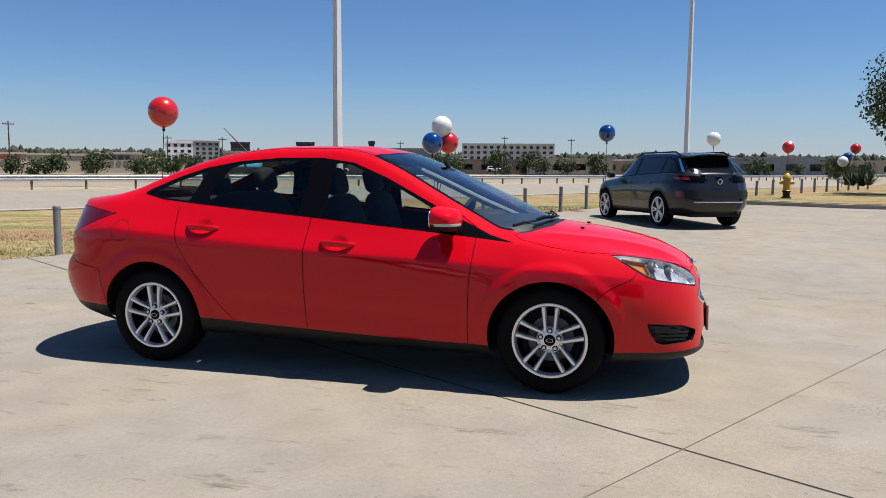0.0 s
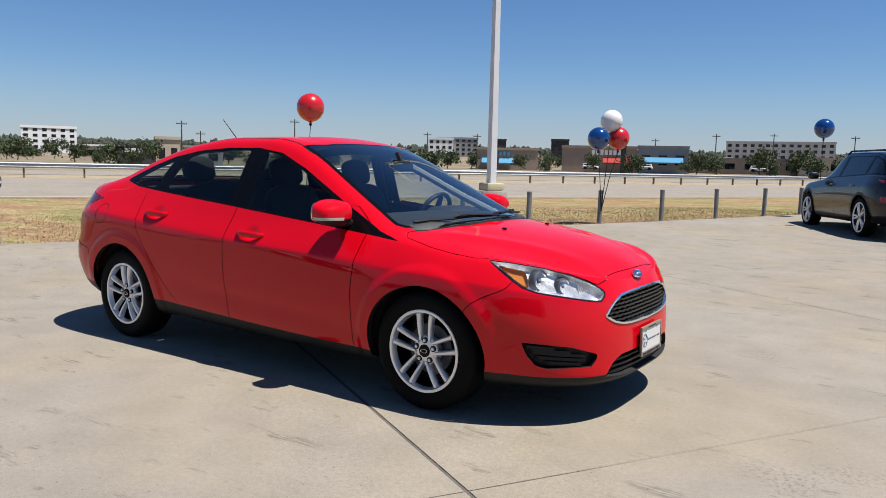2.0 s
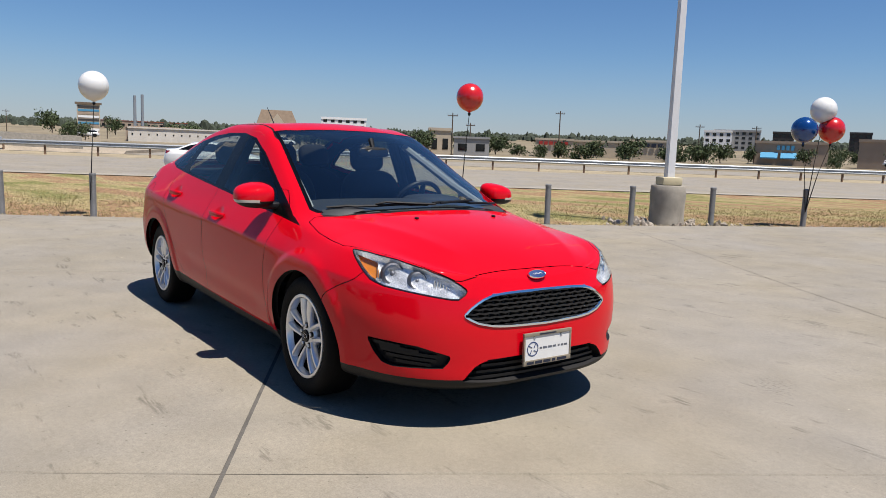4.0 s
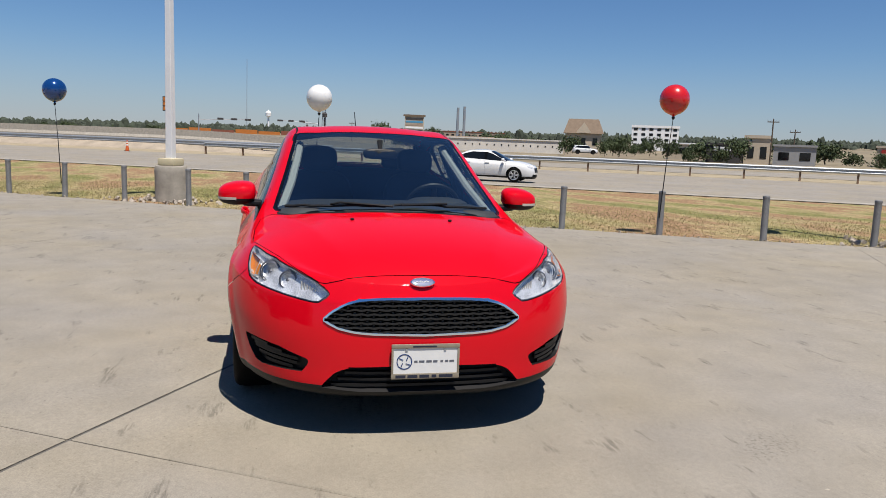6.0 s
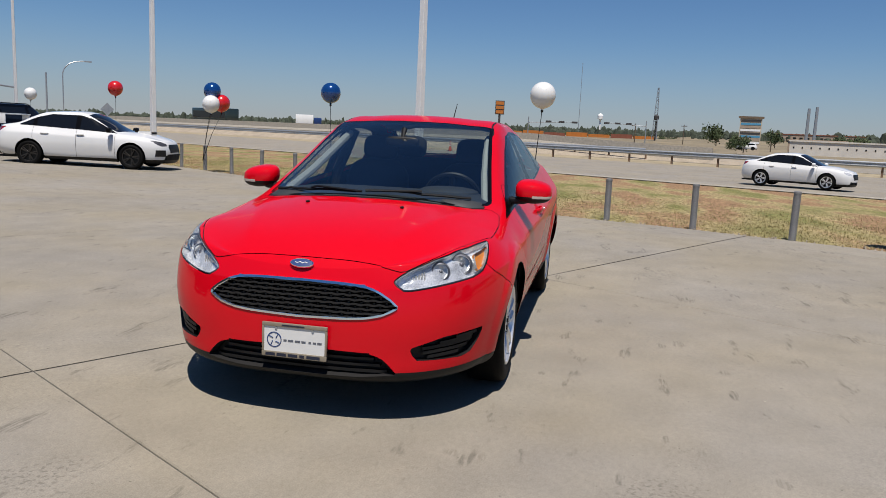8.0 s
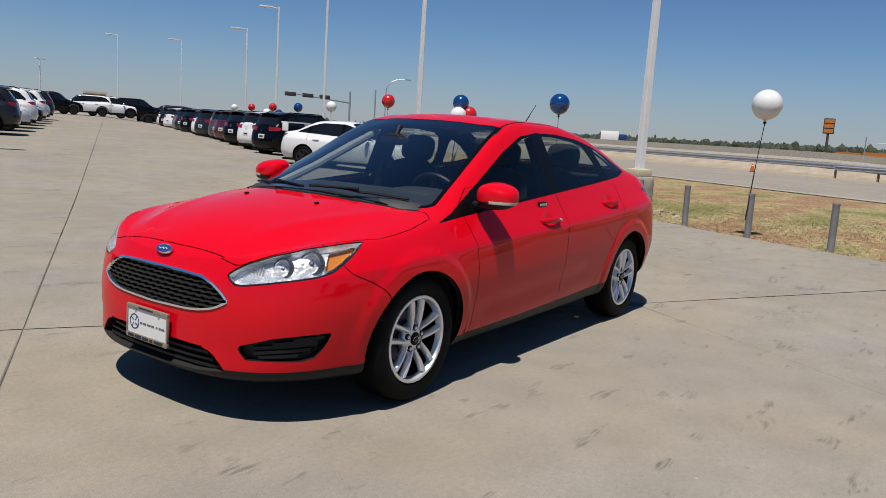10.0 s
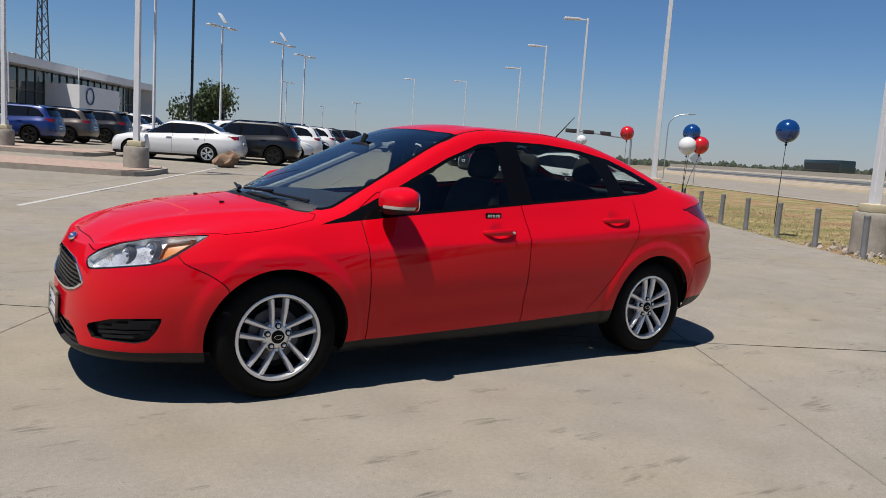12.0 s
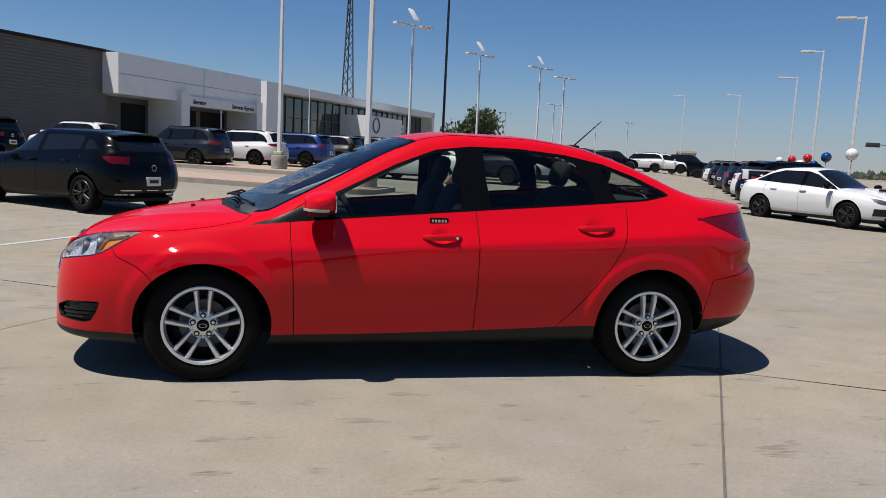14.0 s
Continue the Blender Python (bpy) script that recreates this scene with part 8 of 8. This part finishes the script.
def utility_pole(x, y, z0, z1, face, arms=True):
    p = out(x, y, z0)
    h = (z1 - z0) * FAR
    t = thing("utility_pole", Matrix.Translation(p) @ pose(0, 0, 0, 0, 0, face), "dark wooden utility pole with a crossarm", "utility pole", "utility poles")
    bm = bmesh.new()
    tube(bm, (0, 0, -4), (0, 0, h), 0.2, 0.13, 8)
    part("pole", bm, M["bark"], t)
    if arms:
        bm = bmesh.new()
        box(bm, -1.2, 1.2, -0.08, 0.08, h - 0.8, h - 0.6)
        part("crossarm", bm, M["bark"], t)
        for k in (-1.1, -0.5, 0.5, 1.1):
            bm = bmesh.new()
            tube(bm, (k, 0, h - 0.6), (k, 0, h - 0.25), 0.06, 0.04, 6)
            part("insulator", bm, M["steel"], t)


for x, y, z0, z1, f in ((-105.0, 76.3, 0.8, 7.5, 55), (-104.1, 101.1, 0.9, 9.2, 47), (-96.3, 133.7, 1.0, 8.2, 36), (-87.2, 139.9, 1.3, 8.1, 32), (-59.4, 175.5, 2.0, 8.5, 19), (-46.4, 179.6, 2.0, 9.7, 15), (-36.4, 192.3, 2.2, 10.3, 12), (-20, 200, 2.2, 10.0, 8), (-243.8, 20.5, 2.4, 7.5, 86), (-191.3, 36.7, 2.2, 5.8, 80), (-200, 5, 2.2, 6.2, 85), (-118, 90, 1, 6.5, 50)):
    utility_pole(x, y, z0, z1, f)


def mast(x, y, z0, z1, r0, r1, label, lattice=False, mt=None):
    p = out(x, y, z0)
    h = (z1 - z0) * FAR
    t = thing("mast", Matrix.Translation(p), label, "mast", "far masts")
    bm = bmesh.new()
    if lattice:
        n = 14
        legs = [[Vector((r0 * (1 - 0.75 * k / n) * math.cos(a), r0 * (1 - 0.75 * k / n) * math.sin(a), h * k / n)) for k in range(n + 1)] for a in (0.5, 2.6, 4.7)]
        for i in range(3):
            for k in range(n):
                tube(bm, legs[i][k], legs[i][k + 1], r1, r1, 5, False)
                tube(bm, legs[i][k], legs[(i + 1) % 3][k + 1], r1 * 0.6, r1 * 0.6, 4, False)
    else:
        tube(bm, (0, 0, -5), (0, 0, h), r0, r1, 8)
    part("shaft", bm, mt or M["steel"], t)


mast(-294.3, 14.2, 3.0, 22.0, 1.6, 0.16, "far lattice radio mast", True)
mast(-414.6, -20.7, 5.0, 42.0, 0.2, 0.15, "thin grey antenna far off")
mast(-336.4, 76.3, 5.0, 18.3, 0.9, 0.8, "far grey chimney stack")
mast(-335.8, 79.2, 5.0, 18.9, 0.9, 0.8, "far grey chimney stack")
mast(-6.4, -120.1, 1.0, 26.0, 1.9, 0.14, "dark lattice cell tower behind the showroom", True, M["dark_wall"])
for x, y, z0, z1, w, mt in ((-444.5, -10.2, 4.0, 17.0, 2.2, M["white_wall"]), (-294.3, 14.2, 4.3, 12.2, 1.3, M["dark_wall"])):
    p = out(x, y, z0)
    h = (z1 - z0) * FAR
    wt_ = thing("water_tower", Matrix.Translation(p), "distant water tower on a slim stem", "water tower", "water towers")
    bm = bmesh.new()
    tube(bm, (0, 0, -4), (0, 0, h * 0.7), w * 0.35, w * 0.3, 12)
    part("stem", bm, mt, wt_)
    bm = bmesh.new()
    lathe(bm, [(w * 0.3, h * 0.72), (w * 0.95, h * 0.75), (w, h * 0.90), (w * 0.5, h * 0.965), (0.001, h)], 18)
    part("tank", bm, mt, wt_)


def signal_mast(p, length, heading, h=6.0, lights=3):
    t = thing("traffic_signal", p @ pose(0, 0, 0, 0, 0, heading), "grey traffic signal mast arm with dark signal heads", "traffic signal", "traffic signals")
    bm = bmesh.new()
    tube(bm, (0, 0, -0.5), (0, 0, h + 0.9), 0.16, 0.12, 10)
    part("post", bm, M["steel"], t)
    bm = bmesh.new()
    tube(bm, (0, 0, h - 0.6), (length, 0, h), 0.11, 0.06, 8)
    part("mast_arm", bm, M["steel"], t)
    for k in range(lights):
        x = length * (0.96 - 0.27 * k)
        bm = bmesh.new()
        box(bm, x - 0.75, x + 0.75, -0.14, 0.14, h - 0.38, h + 0.12, 0.03)
        part("signal_head", bm, M["dark_wall"], t)


signal_mast(Matrix.Translation((-73.0, -67.7, -0.1)), 9.5, 347, 5.2)
signal_mast(Matrix.Translation((*out(-144.5, -16.4, 0)[:2], 0.5)), 12.5, 95, 5.4)
signal_mast(Matrix.Translation((*out(-155.2, 6.2, 0)[:2], 0.8)), 11, 268, 5.6)
bm = bmesh.new()
pts = [(0, 0, 0), (0, 0, 6.5)] + [(1.9 * (1 - math.cos(a)), 0, 6.5 + 1.7 * math.sin(a)) for a in np.linspace(0.2, 1.5, 7)] + [(2.6, 0, 8.3)]
pipe(bm, pts, 0.065, 8)
cl = thing("street_lamp", Matrix.Translation((-66.7, -56.2, -0.2)) @ pose(0, 0, 0, 0, 0, 140) @ Matrix.Scale(0.91, 4), "tall curved grey street lamp", "street lamp")
part("curved_mast", bm, M["steel"], cl)
bm = bmesh.new()
box(bm, 2.4, 3.2, -0.14, 0.14, 8.2, 8.35, 0.03)
part("lantern", bm, M["steel"], cl)
mast(-58.0, -52.3, -0.2, 5.4, 0.14, 0.1, "grey steel traffic signal pole")
dm = thing("diamond_sign", Matrix.Translation((-55.8, -43.0, -0.2)) @ pose(0, 0, 0, 0, 0, 132), "grey back of a diamond road sign on a post", "road sign")
bm = bmesh.new()
tube(bm, (0, 0, 0), (0, 0, 2.4), 0.04, 0.04, 6)
part("post", bm, M["steel"], dm)
bm = bmesh.new()
prism(bm, [(0, -0.58), (0.58, 0), (0, 0.58), (-0.58, 0)], -0.02, 0.02, Matrix.Translation((0, 0, 2.35)) @ pose(0, 0, 0, 90, 0, 0))
part("plate", bm, M["steel"], dm)
# coach on the road
bus = thing("coach", Matrix.Translation((*uv(-116.0, 72.0)[:2], 0.79)) @ pose(0, 0, 0, 0, 0, math.degrees(ALONG) + 180), "dark green coach on the raised highway", "bus")
bm = bmesh.new()
box(bm, -5.5, 5.5, -1.25, 1.25, 0.35, 3.2, 0.2)
part("body", bm, mat("dark_green_coach_paint", (0.0128, 0.0224, 0.01792), 0.4, coat=0.8), bus)
bm = bmesh.new()
box(bm, 5.42, 5.53, -1.1, 1.1, 1.3, 2.8, 0.04)
part("windscreen", bm, M["car_glass"], bus)
for sg in (1, -1):
    bm = bmesh.new()
    box(bm, -5.0, 5.0, 1.24 * sg - 0.03, 1.24 * sg + 0.03, 1.6, 2.7)
    part("side_window", bm, M["car_glass"], bus)
    for x in (3.6, -3.4):
        wheel(bus, x, 1.12 * sg, sg, 0.48, 0.30, 0.28, "far", True)
# price sign on a pole, box truck beyond the highway
ps = thing("price_sign", Matrix.Translation((-162.9, -22.8, -0.5)) @ pose(0, 0, 0, 0, 0, 98), "orange and dark fuel price sign on a tall pole", "sign")
bm = bmesh.new()
box(bm, -0.25, 0.25, -0.2, 0.2, -1, 7.0)
part("pole", bm, M["dark_wall"], ps)
bm = bmesh.new()
box(bm, -1.0, 1.0, -0.3, 0.3, 6.6, 9.6, 0.05)
part("cabinet", bm, M["dark_wall"], ps)
for k in range(3):
    bm = bmesh.new()
    box(bm, -0.85, 0.85, -0.34, -0.28, 6.8 + 0.95 * k, 7.5 + 0.95 * k)
    part("sign_panel", bm, M["rail_orange"], ps)
bt = thing("box_truck", Matrix.Translation((-170.2, -71.5, 1.6)) @ pose(0, 0, 0, 0, 0, 112), "white box truck with a dark blue cab far off", "truck")
bm = bmesh.new()
box(bm, -2.2, 2.0, -1.1, 1.1, 0.7, 2.8, 0.05)
part("cargo_box", bm, M["white_wall"], bt)
bm = bmesh.new()
box(bm, 2.1, 4.0, -1.0, 1.0, 0.5, 2.2, 0.3)
part("cab", bm, M["blue_enamel"], bt)
bm = bmesh.new()
box(bm, -2.2, 3.9, -0.9, 0.9, 0.0, 0.7, 0.1)
part("chassis", bm, M["dark_wall"], bt)
# far trees, bushes and wood
t0 = tree(Matrix.Translation(out(-86.4, 122.3, 0.1)), "dark green live oak by the far shops", 4.7, 7.4, 900, 0.55, 11, 0.18, "far trees")
t1 = tree(Matrix.Translation(out(-93.7, 123.1, 0.2)), "broad green bush by the far shops", 4.2, 9.0, 900, 0.6, 12, 0.06, "far trees")
for k, (x, y, z, s) in enumerate(((-92.1, 118.0, 0, 0.85), (-69.0, 127.4, 0.7, 0.72), (-64.1, 130.0, 0.9, 0.75), (-56.5, 133.7, 0.9, 0.8), (-48.8, 136.8, 1.2, 0.66), (-38.8, 140.1, 1.2, 0.8), (-28.4, 142.8, 1.1, 1.1), (-22.1, 144.1, 1.3, 1.0), (-121.6, 57.7, 0.6, 0.9), (-119.3, 62.4, 0.9, 0.8), (-107.5, 72.6, 0.6, 0.95), (-153.4, 19.7, 1.6, 1.0), (-142.0, 28.4, 1.6, 0.75), (-116.2, 46.8, 0.9, 0.7), (-10, 148, 1.3, 0.9), (0, 150, 1.3, 1.0))):
    copy_thing(t0, Matrix.Translation(out(x, y, z)) @ pose(0, 0, 0, 0, 0, 47 * k) @ Matrix.Scale(s, 4))
for k, (x, y, z, s) in enumerate(((-99.3, 105.8, 0.8, 0.9), (-96, 111, 0.6, 0.8), (-103, 101, 0.6, 0.8), (-101.0, 103.9, 0, 0.85), (-106, 98, 0.2, 0.7), (-60, 120, 0.5, 0.5), (-128, 50, 1.0, 0.6), (-112, 66, 0.4, 0.6), (-109, 70, 0.4, 0.6))):
    copy_thing(t1, Matrix.Translation(out(x, y, z)) @ pose(0, 0, 0, 0, 0, 71 * k) @ Matrix.Scale(s, 4))
# shops, oaks and bushes in a loose belt beyond the highway
rb = random.Random(21)
for k, (az, d, w, hh, wall, nw) in enumerate(((112, 172, 22, 4.6, "beige_wall", 5), (104, 185, 26, 4.4, "tan_wall", 6), (97, 178, 20, 4.8, "beige_wall", 4), (90, 190, 30, 4.6, "tan_wall", 7), (83, 182, 24, 5.2, "grey_wall", 5), (77, 195, 26, 4.4, "beige_wall", 5), (108, 240, 30, 5.6, "beige_wall", 8), (94, 250, 34, 5.8, "grey_wall", 8), (86, 255, 30, 5.4, "tan_wall", 7), (149, 160, 16, 3.6, "beige_wall", 3), (166, 175, 14, 3.4, "tan_wall", 4))):
    a = radians(az)
    store(EYE.x + d * math.cos(a), EYE.y + d * math.sin(a), w, 0.9 + 0.004 * (d - 150), 0.9 + 0.004 * (d - 150) + 0.72 * hh, az - 90 + rb.uniform(-8, 8), M[wall], {"beige_wall": "long low beige retail building far off", "tan_wall": "long low tan brick shop far off", "grey_wall": "low grey retail hall far off"}[wall], windows=nw, trim=M["white_wall"] if k % 3 == 0 else None)
for k in range(120):
    az, d = radians(rb.uniform(76, 172)), rb.uniform(138, 236)
    if k > 85:
        az, d = radians(rb.uniform(174, 206)), rb.uniform(330, 420)
    p = out(EYE.x + d * math.cos(az), EYE.y + d * math.sin(az), 0.5 + 0.0045 * (d - 140))
    s = rb.uniform(0.55, 1.05)
    copy_thing(t0 if rb.random() < 0.55 else t1, Matrix.Translation(p) @ pose(0, 0, 0, 0, 0, rb.uniform(0, 360)) @ Matrix.Diagonal((s * rb.uniform(0.9, 1.5), s * rb.uniform(0.9, 1.3), s, 1)))
M["wood"] = mat("distant_woodland", (0.0384, 0.048, 0.032), 0.95, var=0.35, scale=0.06)
vs, fs = [], []
rw = random.Random(4)
for k in range(15000):
    a = radians(rw.uniform(60, 290))
    r = rw.uniform(520, 1150)
    x, y = r * math.cos(a), r * math.sin(a)
    z = float(ground_z(x, y)) - 1.0
    s = rw.uniform(1.2, 3.6)
    hgt = rw.uniform(2.2, 5.2) * (1.35 if rw.random() < 0.15 else 1.0)
    o = len(vs)
    for i in range(6):
        b = 6.283 * i / 6 + rw.uniform(-0.3, 0.3)
        vs.append((x + s * math.cos(b), y + s * math.sin(b), z + rw.uniform(0, 1.5)))
    for i in range(6):
        b = 6.283 * i / 6 + rw.uniform(-0.3, 0.3)
        vs.append((x + s * 0.7 * math.cos(b), y + s * 0.7 * math.sin(b), z + hgt * rw.uniform(0.6, 1.0)))
    vs.append((x, y, z + hgt * 1.15))
    for i in range(6):
        j = (i + 1) % 6
        fs += [(o + i, o + j, o + 6 + j, o + 6 + i), (o + 6 + i, o + 6 + j, o + 12)]
me = bpy.data.meshes.new("far_woods")
me.from_pydata(vs, [], fs)
me.materials.append(M["wood"])
tagged(new("far_woods", me), "low dusty green woods along the horizon", "woods", kind="stuff")
# dry tufts on the lawn strip
M["blade"] = mat("dry_grass_blade", (0.2688, 0.2208, 0.1024), 0.9, var=0.45, scale=0.8)
vs, fs = [], []
for k in range(60000):
    u = rw.uniform(-26, 17)
    v = edge_v(u) + 0.08 + abs(rw.gauss(0, 1)) * 3.5
    if v > 26:
        continue
    p = uv(u, v)
    z = float(ground_z(p.x, p.y)) - 0.04
    for i in range(2):
        a, h = rw.uniform(0, 6.28), rw.uniform(0.012, 0.04)
        dx, dy = math.cos(a), math.sin(a)
        ox, oy = rw.uniform(-0.03, 0.03), rw.uniform(-0.03, 0.03)
        o = len(vs)
        vs += [(p.x + ox - dy * 0.006, p.y + oy + dx * 0.006, z), (p.x + ox + dy * 0.006, p.y + oy - dx * 0.006, z), (p.x + ox + dx * h * 0.6, p.y + oy + dy * h * 0.6, z + h)]
        fs.append((o, o + 1, o + 2))
me = bpy.data.meshes.new("grass_tufts")
me.from_pydata(vs, [], fs)
me.materials.append(M["blade"])
tagged(new("grass_tufts", me), "sparse dry grass blades on the lawn strip", "grass", kind="stuff")
# far parked cars
for x, y, z, h in ((-92.3, 39.3, 0.8, 70), (-132.9, 22.2, 0.9, 262), (-60, 140, 0.9, 20), (-50, 143, 1.0, 200), (-30, 150, 1.1, 10)):
    c = repaint(base_suv, "white", Matrix.Translation(out(x, y, z)) @ pose(0, 0, 0, 0, 0, h), "small white SUV parked across the highway", "far cars")

lot = lot_slabs()
